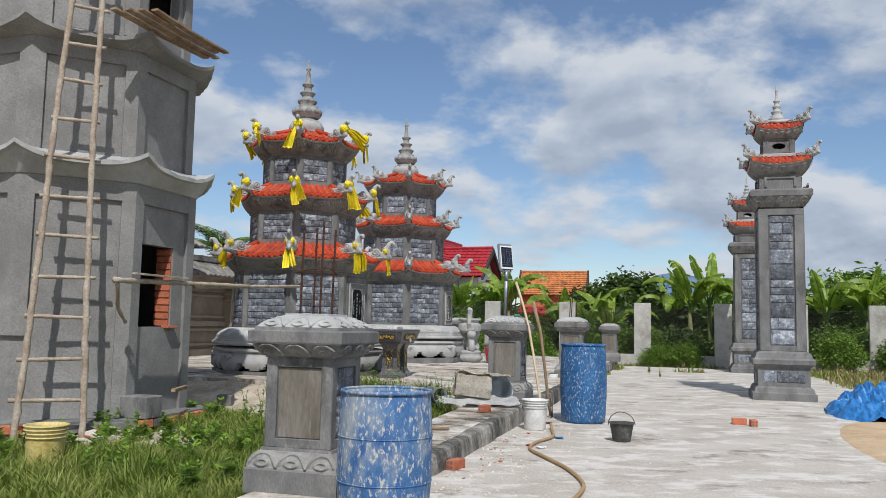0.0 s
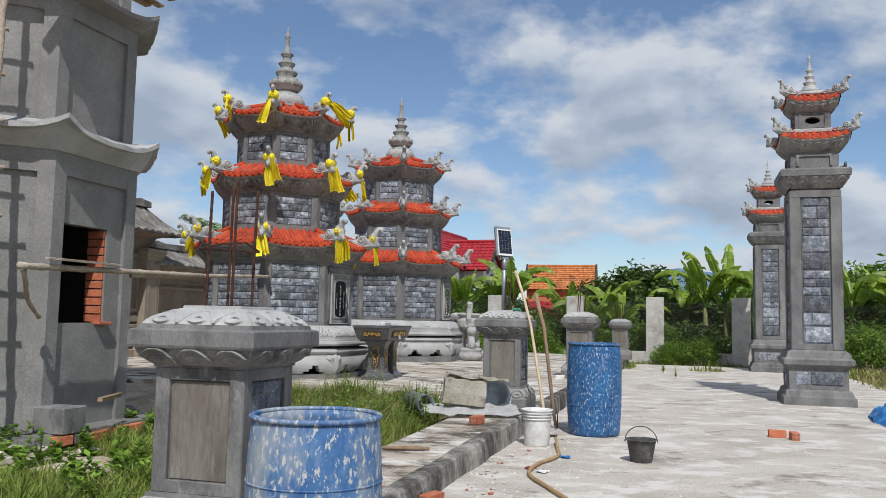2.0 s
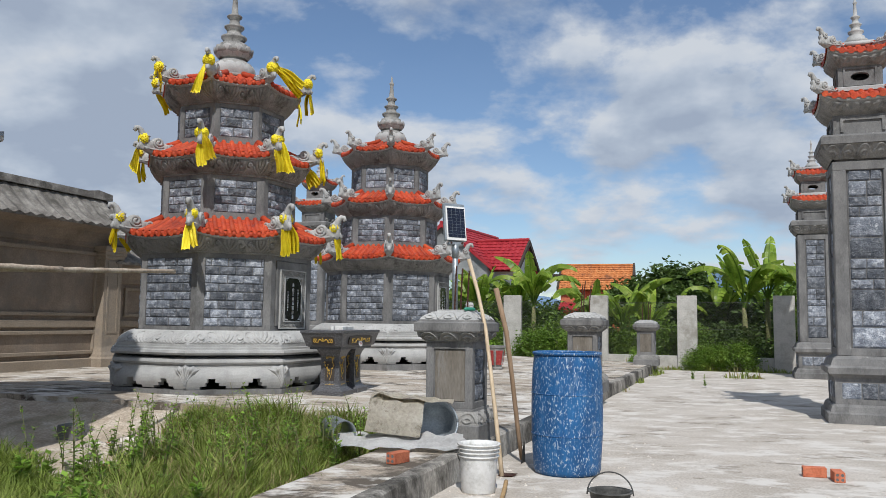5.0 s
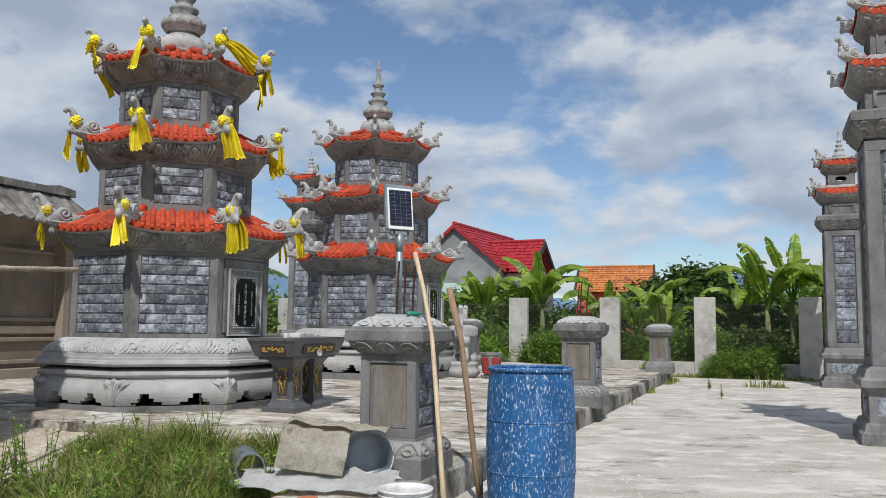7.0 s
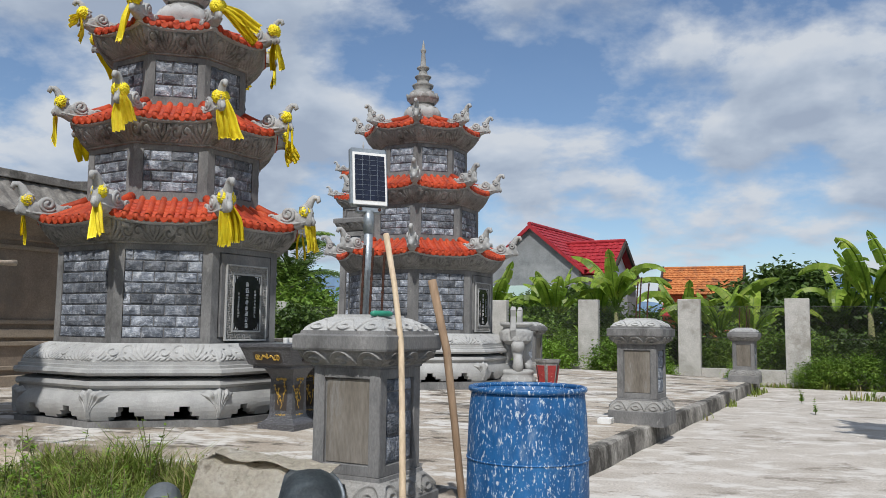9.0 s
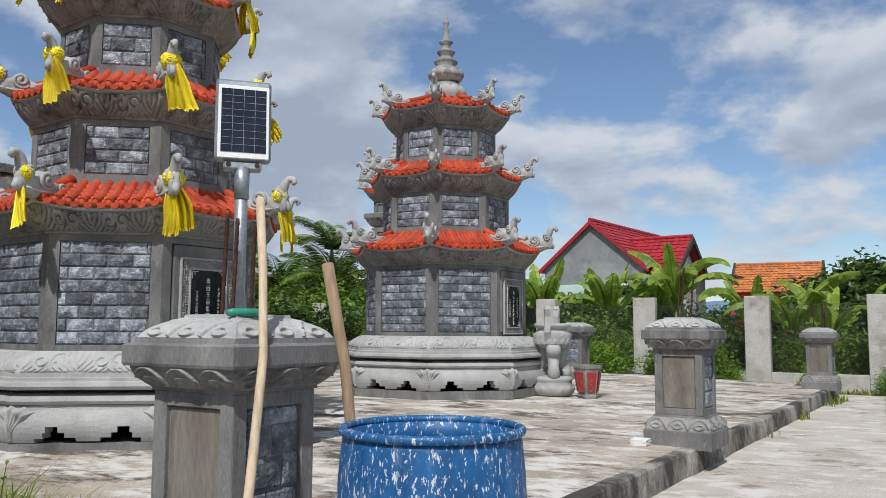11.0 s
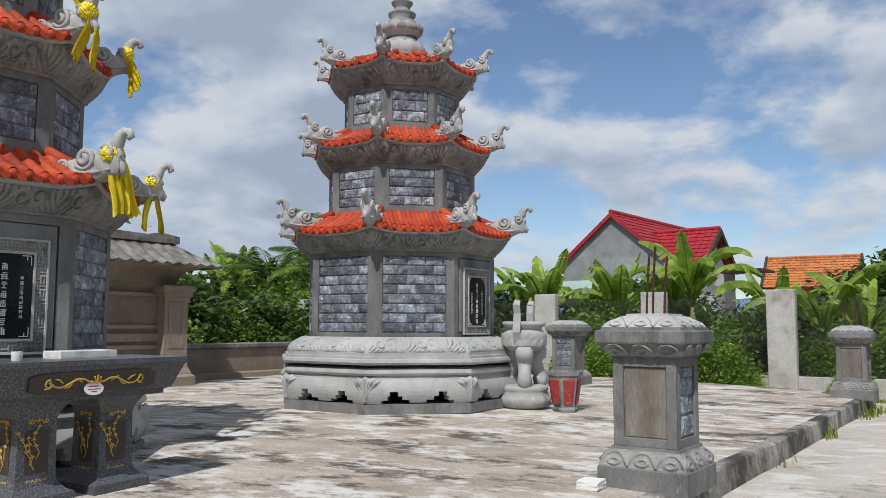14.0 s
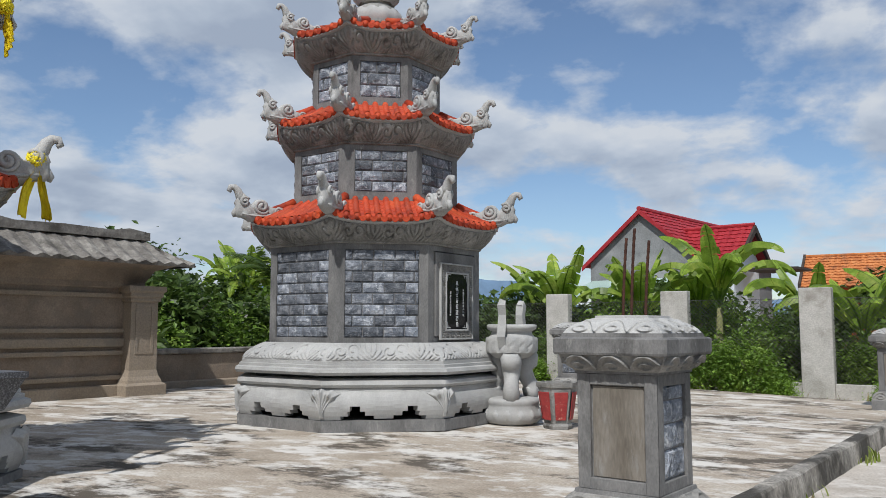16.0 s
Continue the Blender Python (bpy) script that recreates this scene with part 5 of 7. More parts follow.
def scroll(bm, m, w, h, r=0.006):
    """A symmetrical gilt scroll, w wide and h tall, on the plane of m (x out)."""
    for s in (-1, 1):
        pts = [(0.0, s * 0.04 * w, 0.0)]
        for i in range(9):
            q = i / 8
            pts.append((0.0, s * (0.06 + 0.30 * q) * w, h * (0.22 * math.sin(q * 6.0))))
        for i in range(10):
            a = math.pi * 0.5 - i / 9 * 2.2 * math.pi
            q = h * 0.28 * (1 - 0.75 * i / 9)
            pts.append((0.0, s * (0.38 * w + q * math.cos(a)), q * math.sin(a)))
        tube(bm, [m @ Vector(p) for p in pts], r, 5)
        for i in range(4):
            c = s * (0.12 + 0.075 * i) * w
            tube(bm, [m @ Vector((0, c, 0)), m @ Vector((0.002, c + s * 0.03 * w, 0.20 * h * (-1) ** i)), m @ Vector((0, c + s * 0.065 * w, 0.28 * h * (-1) ** i))], [r * 0.6, r, r * 0.4], 5)
    for i in range(5):
        a = math.pi * (i + 0.5) / 5
        tube(bm, [m @ Vector((0, 0, -0.1 * h)), m @ Vector((0.004, 0.05 * w * math.cos(a), -0.1 * h + 0.5 * h * math.sin(a)))], [r * 0.8, r], 5)
    return bm


for k, (dist, wide) in enumerate(((0.315, 0.9), (0.665, 0.36))):
    for flip in (0, 180):
        f = pose(0, 0, 0, 0, 0, (0 if k == 0 else 90) + flip) @ pose(dist, 0, 0.665, 0, 14 if k == 0 else 25, 0)
        bm = bmesh.new()
        ring = [f @ Vector((0.0, wide / 2 * max(-1, min(1, 1.25 * math.cos(w))), 0.062 * max(-1, min(1, 1.25 * math.sin(w))))) for w in (2 * math.pi * j / 24 for j in range(24))]
        ring2 = [f @ Vector((-0.03, wide / 2 * max(-1, min(1, 1.25 * math.cos(w))), 0.062 * max(-1, min(1, 1.25 * math.sin(w))))) for w in (2 * math.pi * j / 24 for j in range(24))]
        loft(bm, [ring2, ring])
        pn = part("apron_panel", bm, GRANITE_PANEL, tab)
        part("gilt_scroll", scroll(bmesh.new(), f @ pose(0.003, 0, 0), wide * 0.95, 0.10), GOLD, pn, "gilded scroll carving")
for y in (-0.28, 0.28):
    leg = part("leg", loft(bmesh.new(), [[(sx * q, y + sy * r, z) for sx, sy in ((1, 1), (-1, 1), (-1, -1), (1, -1))] for q, r, z in ((0.24, 0.21, -0.01), (0.24, 0.21, 0.05), (0.20, 0.17, 0.07), (0.165, 0.145, 0.10), (0.15, 0.13, 0.14), (0.145, 0.125, 0.46), (0.16, 0.14, 0.50), (0.2, 0.19, 0.565))]), GRANITE, tab)
    for k, dd in ((0, 0.149), (90, 0.129), (-90, 0.129)):
        f = pose(0, y, 0, 0, 0, k) @ pose(dd, 0, 0.29)
        part("leg_panel", new_box(0.006, 0.15, 0.24, f @ pose(0, 0, -0.12)), GRANITE_PANEL, leg)
        bm = bmesh.new()
        rr = random.Random(int(k) + 7)
        for b in range(3):
            pts = [Vector((0.006, rr.uniform(-0.05, 0.05), -0.10 + 0.03 * b))]
            for s in range(5):
                pts.append(pts[-1] + Vector((0, rr.uniform(-0.03, 0.03), 0.035)))
            tube(bm, [f @ p for p in pts], 0.0035, 4)
            for s in pts[2:]:
                tube(bm, [f @ (s + Vector((0, -0.014, 0))), f @ (s + Vector((0.002, 0, 0.008))), f @ (s + Vector((0, 0.014, 0)))], [0.003, 0.008, 0.003], 5)
        scroll(bm, f @ pose(0.004, 0, 0.165), 0.14, 0.05, 0.003)
        scroll(bm, f @ pose(0.004, 0, -0.165), 0.14, 0.04, 0.003)
        part("gilt_branch", bm, GOLD, leg, "gilded plum branch carving")
bm = lathe(((0.07, 0.0), (0.07, 0.004)), 28)
bmesh.ops.scale(bm, vec=(1, 0.55, 1), verts=bm.verts)
st = part("oval_sticker", bm, PAPER, tab, "oval white sticker", m=pose(0.315, -0.02, 0.625, 0, 78, 0) @ pose(0, 0, 0, 0, 0, 90))
bm = bmesh.new()
for yy, w in ((0.012, 0.07), (-0.004, 0.09), (-0.018, 0.04)):
    box(bm, w, 0.006, 0.001, pose(0, yy, 0.0042))
part("print_line", bm, POT_RED, st)
tray = thing("white_tray", ALT @ pose(-0.05, 0.12, 0.79), "low white tray on the granite table", "tray")
bm = bmesh.new()
box(bm, 0.20, 0.42, 0.008, None, 0.002)
for x, y, a, b in ((0.095, 0, 0.012, 0.42), (-0.095, 0, 0.012, 0.42), (0, 0.204, 0.18, 0.012), (0, -0.204, 0.18, 0.012)):
    box(bm, a, b, 0.04, pose(x, y, 0.006), 0.003)
part("tray_body", bm, WHITE_PLASTIC, tray)
bm = bmesh.new()
tube(bm, [(0, 0, 0), (0, 0, 0.03), (0, 0, 0.05)], [0.03, 0.034, 0.034], 14)
solid("small_cup", bm, WHITE_PLASTIC, ALT @ pose(0.0, -0.35, 0.79), "small white cup on the granite table", "cup")

# ---- incense urn and flower pot ----
urn = thing("incense_urn", P(-5.40, 21.0, plat(-5.4), 10) @ Matrix.Diagonal((1.22, 1.22, 1.36, 1)), "pale carved stone incense urn on three legs", "incense urn")
part("pedestal_base", lathe(((0.20, -0.005), (0.25, 0.02), (0.285, 0.06), (0.28, 0.11), (0.25, 0.15), (0.255, 0.17), (0.265, 0.19), (0.25, 0.215), (0.20, 0.225), (0.0, 0.225)), 32), CARVED, urn, smooth=True)
bm = bmesh.new()
petals(bm, 14, 0.262, 0.03, 0.10, 0.055, 0.012)
part("base_petals", bm, CARVED, urn, smooth=True)
for k in range(3):
    leg = tube(bmesh.new(), [(0.16, 0, 0.24), (0.20, 0, 0.26), (0.215, 0, 0.30), (0.175, 0, 0.36), (0.13, 0, 0.43), (0.13, 0, 0.50), (0.19, 0, 0.55), (0.22, 0, 0.60)], [0.075, 0.085, 0.075, 0.07, 0.085, 0.10, 0.10, 0.07], 9)
    lg = part("leg", leg, CARVED, urn, m=pose(0, 0, 0, 0, 0, 120 * k + 50), smooth=True)
    part("leg_scroll", tube(bmesh.new(), [(0.20 + 0.04 * (1 - i / 12) * math.cos(i * 0.6), 0.0, 0.285 + 0.04 * (1 - i / 12) * math.sin(i * 0.6)) for i in range(13)], 0.026, 6), CARVED, lg, smooth=True)
part("bowl", lathe(((0.05, 0.54), (0.16, 0.555), (0.225, 0.60), (0.245, 0.66), (0.235, 0.72), (0.20, 0.755), (0.19, 0.78), (0.235, 0.80), (0.24, 0.835), (0.215, 0.84), (0.20, 0.79), (0.0, 0.78)), 32), CARVED, urn, smooth=True)
part("bowl_relief", relief_band(16, 0.243, 0.60, 0.245, 0.73, 0.010, 0.10, nv=8, step=0.012, edge=0.05), CARVED, urn, smooth=True)
for s in (-1, 1):
    bm = bmesh.new()
    tube(bm, [(0, s * 0.215, 0.66), (0, s * 0.26, 0.74), (0, s * 0.235, 0.84), (0, s * 0.225, 0.92), (0, s * 0.25, 1.0), (0, s * 0.225, 1.03)], [0.05, 0.055, 0.055, 0.05, 0.055, 0.04], 4)
    part("handle", bm, CARVED, urn)
pot = thing("flower_pot", P(-4.80, 21.0, plat(-4.8), 12) @ Matrix.Diagonal((1.05, 1.05, 1.22, 1)), "hexagonal dark flower pot with red panels", "flower pot")
part("pot_body", lathe(((0.15, 0.0), (0.16, 0.03), (0.145, 0.05), (0.205, 0.37), (0.225, 0.38), (0.235, 0.42), (0.20, 0.42), (0.185, 0.38), (0.13, 0.08), (0.0, 0.07)), 6, math.pi / 6), CARVED_DARK, pot)
for k in range(6):
    f = pose(0, 0, 0, 0, 0, 60 * k) @ pose(0.142, 0, 0.085, 0, 9.2, 0)
    part("red_panel", loft(bmesh.new(), [[(0.004, -0.055, 0.0), (0.004, 0.055, 0.0), (0.004, 0.075, 0.255), (0.004, -0.075, 0.255)], [(0.010, -0.052, 0.004), (0.010, 0.052, 0.004), (0.010, 0.072, 0.25), (0.010, -0.072, 0.25)]]), POT_RED, pot, "red panel with faded flower", m=f)

# stack of thin pale tiles against a pedestal
for i in range(6):
    solid("thin_tile", new_box(0.16, 0.17, 0.010, None, 0.001), PAPER, P(-2.53 + 0.004 * (i % 2), 16.82, plat(-2.5) + 0.0105 * i, 3 * (i % 3)), "thin pale tile in a small stack by a pedestal", "tile", "stack of thin tiles")

# blue sheet in a heap at the yard's edge
bm = bmesh.new()
rt = random.Random(31)
nx, ny = 70, 56
grid = []
for j in range(ny + 1):
    row = []
    for i in range(nx + 1):
        x, y = -1 + 2 * i / nx, -1 + 2 * j / ny
        fall = max(0.0, 1 - (x * x + y * y) * 0.85)
        z = 0.26 * fall + (0.10 * noise.noise(Vector((x * 4.3, y * 4.1, 2.0))) + 0.07 * (0.5 - abs(noise.noise(Vector((x * 8, y * 7, 5.0))))) + 0.03 * noise.noise(Vector((x * 19, y * 17, 8.0)))) * (0.35 + fall)
        row.append(bm.verts.new((x * 0.85, y * 0.55, max(0.01, z))))
    grid.append(row)
for a, b in zip(grid, grid[1:]):
    for i in range(nx):
        bm.faces.new((a[i], a[i + 1], b[i + 1], b[i]))
solid("blue_sheet", bm, TARP, pose(6.85, 12.9, -0.04, 0, 0, 68) @ Matrix.Diagonal((1.7, 1.35, 1.5, 1)), "crumpled blue and white plastic sheet on soil", "plastic sheet")

# ---- the unfinished tower ----
U0, V0 = -7.37, 8.40
T0M = P(U0, V0, 0.0)
raw = thing("unfinished_tower", T0M, "unfinished octagonal tower in bare grey cement render", "tower", "row of octagonal towers")
RAW = ((1.50, 0.16, 2.80, 1.76, 2.97), (1.43, 3.08, 4.34, 1.70, 4.40), (1.34, 4.54, 6.0, 1.62, 6.05))
part("footing", lathe(((1.80, -0.1), (1.80, 0.17), (1.50, 0.175)), 8, math.pi / 8), CEMENT, raw)
DARK = mat("unlit_brick_inside", ((0.20, 0.07, 0.04), (0.28, 0.10, 0.06)), 0.9, 8, 40, 0.3)


def wall_face(bm, k, r, z0, z1, hole=None, thick=0.12):
    """One face of an octagonal wall, with a hole through it when asked: (from, to, low, high)."""
    h = r * S8
    ap = r * C8
    f = facet(k, ap)
    ys, zs = [-h, h], [z0, z1]
    if hole:
        ys, zs = [-h, hole[0], hole[1], h], [z0, hole[2], hole[3], z1]
    for i in range(len(ys) - 1):
        for j in range(len(zs) - 1):
            if hole and i == 1 and j == 1:
                continue
            bm.faces.new([bm.verts.new(f @ Vector((0, y, z))) for y, z in ((ys[i], zs[j]), (ys[i + 1], zs[j]), (ys[i + 1], zs[j + 1]), (ys[i], zs[j + 1]))])
            bm.faces.new([bm.verts.new(f @ Vector((-thick, y * 0.93, z))) for y, z in ((ys[i], zs[j]), (ys[i], zs[j + 1]), (ys[i + 1], zs[j + 1]), (ys[i + 1], zs[j]))])
    if hole:
        a, b, c, d = hole
        ring = [(a, c), (b, c), (b, d), (a, d)]
        for q in range(4):
            (y0, p0), (y1, p1) = ring[q], ring[(q + 1) % 4]
            bm.faces.new([bm.verts.new(f @ Vector(p)) for p in ((0, y0, p0), (0, y1, p1), (-thick, y1, p1), (-thick, y0, p0))])


for si, (r, z0, z1, re, ze) in enumerate(RAW):
    for k in range(8):
        bm = bmesh.new()
        hole = None
        if k == 0 and si == 0:
            hole = (-0.42, 0.22, 1.17, 2.13)
        if k == 0 and si == 2:
            hole = (-0.3, 0.3, 4.9, 5.7)
        wall_face(bm, k, r, z0, z1, hole)
        bmesh.ops.remove_doubles(bm, verts=bm.verts, dist=0.0005)
        part("wall_panel", bm, RENDER_NEW, raw)
        side = 2 * r * S8
        part("top_beam", new_box(0.045, side, z1 - (z1 - 0.22 if si == 0 else z1 - 0.18), facet(k, r * C8 + 0.016, z1 - (0.22 if si == 0 else 0.18)), 0.004), RENDER_NEW, raw)
        a = 2 * math.pi * (k + 0.5) / 8
        q = 0.15
        zl = z0 + (0.9 if (si == 0 and k in (5, 6)) else 0.0)
        ring = []
        for z in (zl, z1):
            e = Vector((math.cos(a), math.sin(a), 0)) * (r + 0.045)
            n1, n0 = a - math.pi / 8, a + math.pi / 8
            t1, t0 = Vector((math.sin(n1), -math.cos(n1), 0)), Vector((-math.sin(n0), math.cos(n0), 0))
            i1, i0 = Vector((math.cos(n1), math.sin(n1), 0)) * 0.07, Vector((math.cos(n0), math.sin(n0), 0)) * 0.07
            ring.append([p + Vector((0, 0, z)) for p in (e + t1 * q - i1, e + t1 * q, e, e + t0 * q, e + t0 * q - i0, e * 0.9)])
        part("pilaster", loft(bmesh.new(), ring), RENDER_NEW, raw)
    # thin eave slab with raised, ragged corners
    bm = bmesh.new()
    rr = random.Random(40 + si)
    rings = []
    for k in range(8):
        mid = 2 * math.pi * k / 8
        nrm, tan = Vector((math.cos(mid), math.sin(mid), 0)), Vector((-math.sin(mid), math.cos(mid), 0))
        for i in range(14):
            s = -1 + 2 * i / 14
            lift = 0.15 * abs(s) ** 3
            j = rr.uniform(-0.008, 0.008)
            ring = []
            for rad, z in ((r - 0.1, z1 - 0.02), (r + 0.06, z1 + 0.0), (re - 0.06, ze + lift * 0.85 - 0.045), (re + j, ze + lift - 0.035), (re + j, ze + lift + 0.012 + j), (re - 0.12, ze + lift * 0.6 + 0.045), (r - 0.1, ze + 0.14)):
                ring.append(nrm * (rad * C8) + tan * (rad * S8 * s) + Vector((0, 0, z)))
            rings.append(ring)
    rings.append(rings[0])
    loft(bm, rings, cap=False)
    bmesh.ops.remove_doubles(bm, verts=bm.verts, dist=0.0006)
    part("eave_slab", bm, CARVED if si < 1 else RENDER_NEW, raw, "pale rough cement eave")
part("roof_deck", lathe(((1.36, 5.95), (1.36, 6.0)), 8, math.pi / 8), CEMENT, raw)
part("inner_floor", lathe(((1.38, 3.0), (1.38, 3.05)), 8, math.pi / 8), MORTAR_AND_HOLE, raw)
part("inner_back", lathe(((1.30, 0.17), (1.30, 0.2)), 8, math.pi / 8), MORTAR_AND_HOLE, raw)
# brick reveal of the window: the courses show on its far jamb
f = facet(0, 1.50 * C8)
for j in range(11):
    part("jamb_brick", new_box(0.20, 0.05, 0.074, f @ pose(-0.12, 0.215 + 0.006 * (j % 2), 1.18 + 0.086 * j), 0.004), BRICK, raw)
part("sill", new_box(0.10, 0.20, 0.03, f @ pose(0.02, 0.19, 1.155), 0.004), BRICK, raw)
# course of bricks along the footing
rb = random.Random(5)
for k in (6, 7, 0):
    for i in range(6):
        y = -0.62 + 0.215 * i
        bm = new_box(0.09, 0.19, 0.085, None, 0.005)
        part("footing_brick", bm, BRICK if rb.random() < 0.7 else CEMENT, raw, m=facet(k, 1.80 * C8 + 0.05) @ pose(0, y, 0.055 + rb.uniform(0, 0.02), 0, 0, rb.uniform(-4, 4)))
part("cement_block", new_box(0.34, 0.30, 0.24, f @ pose(0.20, -0.52, 0.17), 0.01), CEMENT, raw)

# ladder of bamboo against the front face
lad = thing("bamboo_ladder", T0M, "bamboo ladder leaning on the unfinished tower", "ladder")


def bamboo(bm, a, b, r, joints=14, wob=0.012, seed=0):
    rr = random.Random(seed)
    a, b = Vector(a), Vector(b)
    pts, rad = [], []
    for i in range(joints * 3 + 1):
        q = i / (joints * 3)
        pts.append(a + (b - a) * q + Vector((rr.uniform(-wob, wob), rr.uniform(-wob, wob), 0)) * 0.5 + Vector((0.02, 0.015, 0)) * math.sin(q * 5 + seed))
        rad.append(r * (1.18 if i % 3 == 0 else 0.97) * (1 - 0.15 * q))
    return tube(bm, pts, rad, 8)


LF = facet(7, 0.0)
fa, fb = LF @ Vector((1.98, -0.53, 0.0)), LF @ Vector((1.99, 0.10, 0.0))
ta, tb = LF @ Vector((1.66, -0.12, 5.6)), LF @ Vector((1.66, 0.09, 5.6))
part("rail", bamboo(bmesh.new(), fa, ta, 0.034, 18, 0.012, 1), BAMBOO, lad, smooth=True)
part("rail", bamboo(bmesh.new(), fb, tb, 0.034, 18, 0.012, 2), BAMBOO, lad, smooth=True)
for i in range(13):
    q = 0.075 + i * 0.075
    a, b = fa.lerp(ta, q), fb.lerp(tb, q)
    d = (b - a).normalized()
    part("rung", bamboo(bmesh.new(), a - d * 0.05 + Vector((0, 0, 0.01 * (-1) ** i)), b + d * 0.06, 0.021, 3, 0.004, i + 5), BAMBOO, lad, smooth=True)

# scaffold pole past the window, with its brace
pole = thing("scaffold_pole", P(0, 0), "long bamboo scaffold pole tied across a window", "pole")
part("pole", bamboo(bmesh.new(), (-5.66, 7.16, 1.66), (-5.58, 9.7, 1.72), 0.03, 10, 0.01, 3), BAMBOO, pole, smooth=True)
part("second_pole", bamboo(bmesh.new(), (-5.62, 8.6, 1.66), (-5.60, 11.3, 1.80), 0.026, 10, 0.01, 4), BAMBOO, pole, smooth=True)
part("brace", bamboo(bmesh.new(), (-5.70, 7.22, 1.62), (-5.86, 7.62, 1.22), 0.022, 4, 0.008, 8), BAMBOO, pole, smooth=True)
part("slim_board", new_box(0.07, 0.9, 0.022, pose(-5.62, 7.9, 1.735, 0, 4, -2), 0.003), BAMBOO, pole)

# planks left on the second eave
pl_rnd = random.Random(9)
for i in range(4):
    a = T0M @ facet(0, 0.0) @ Vector((1.50 + 0.1 * i, -1.25 + 0.1 * i, 4.58 + 0.025 * i))
    b = T0M @ facet(0, 0.0) @ Vector((1.60 + 0.07 * i, 0.40 + 0.12 * (i % 2), 4.56 + 0.03 * i))
    bm = bmesh.new()
    d = (b - a)
    side = d.cross(Vector((0, 0, 1))).normalized() * 0.042
    up = Vector((0, 0, 0.022))
    loft(bm, [[p - side, p + side, p + side + up, p - side + up] for p in (a, a.lerp(b, 0.5) - Vector((0, 0, 0.015)), b)])
    solid("plank", bm, WOOD_BROWN, pose(0, 0, 0), "weathered plank lying on the unfinished eave", "plank", "planks on the eave")
bm = bmesh.new()
box(bm, 0.05, 0.55, 0.04, pose(0, 0, 0, 0, 0, 0), 0.004)
solid("timber_offcut", bm, WOOD_BROWN, P(-5.62, 8.35, 0.44, 20) , "grey timber offcut on a cement block", "timber")

# ---- screen wall behind the towers ----
TAN = mat("tan_painted_render", ((0.17, 0.13, 0.095), (0.23, 0.18, 0.135), (0.29, 0.235, 0.18)), 0.85, 1.5, 40, 0.2, stain=(0.17, 0.145, 0.12), stain_scale=1.2, stain_at=(0.5, 0.68))
TAN_TRIM = mat("pale_tan_trim", ((0.24, 0.195, 0.145), (0.31, 0.255, 0.195)), 0.85, 2, 40, 0.2, stain=(0.22, 0.19, 0.155), stain_scale=2.0)
OLD_ROOF = mat("lichened_cement_roof", ((0.09, 0.08, 0.07), (0.19, 0.175, 0.155), (0.33, 0.31, 0.275)), 0.95, 3.0, 30, 0.6, stain=(0.06, 0.055, 0.045), stain_scale=1.3)


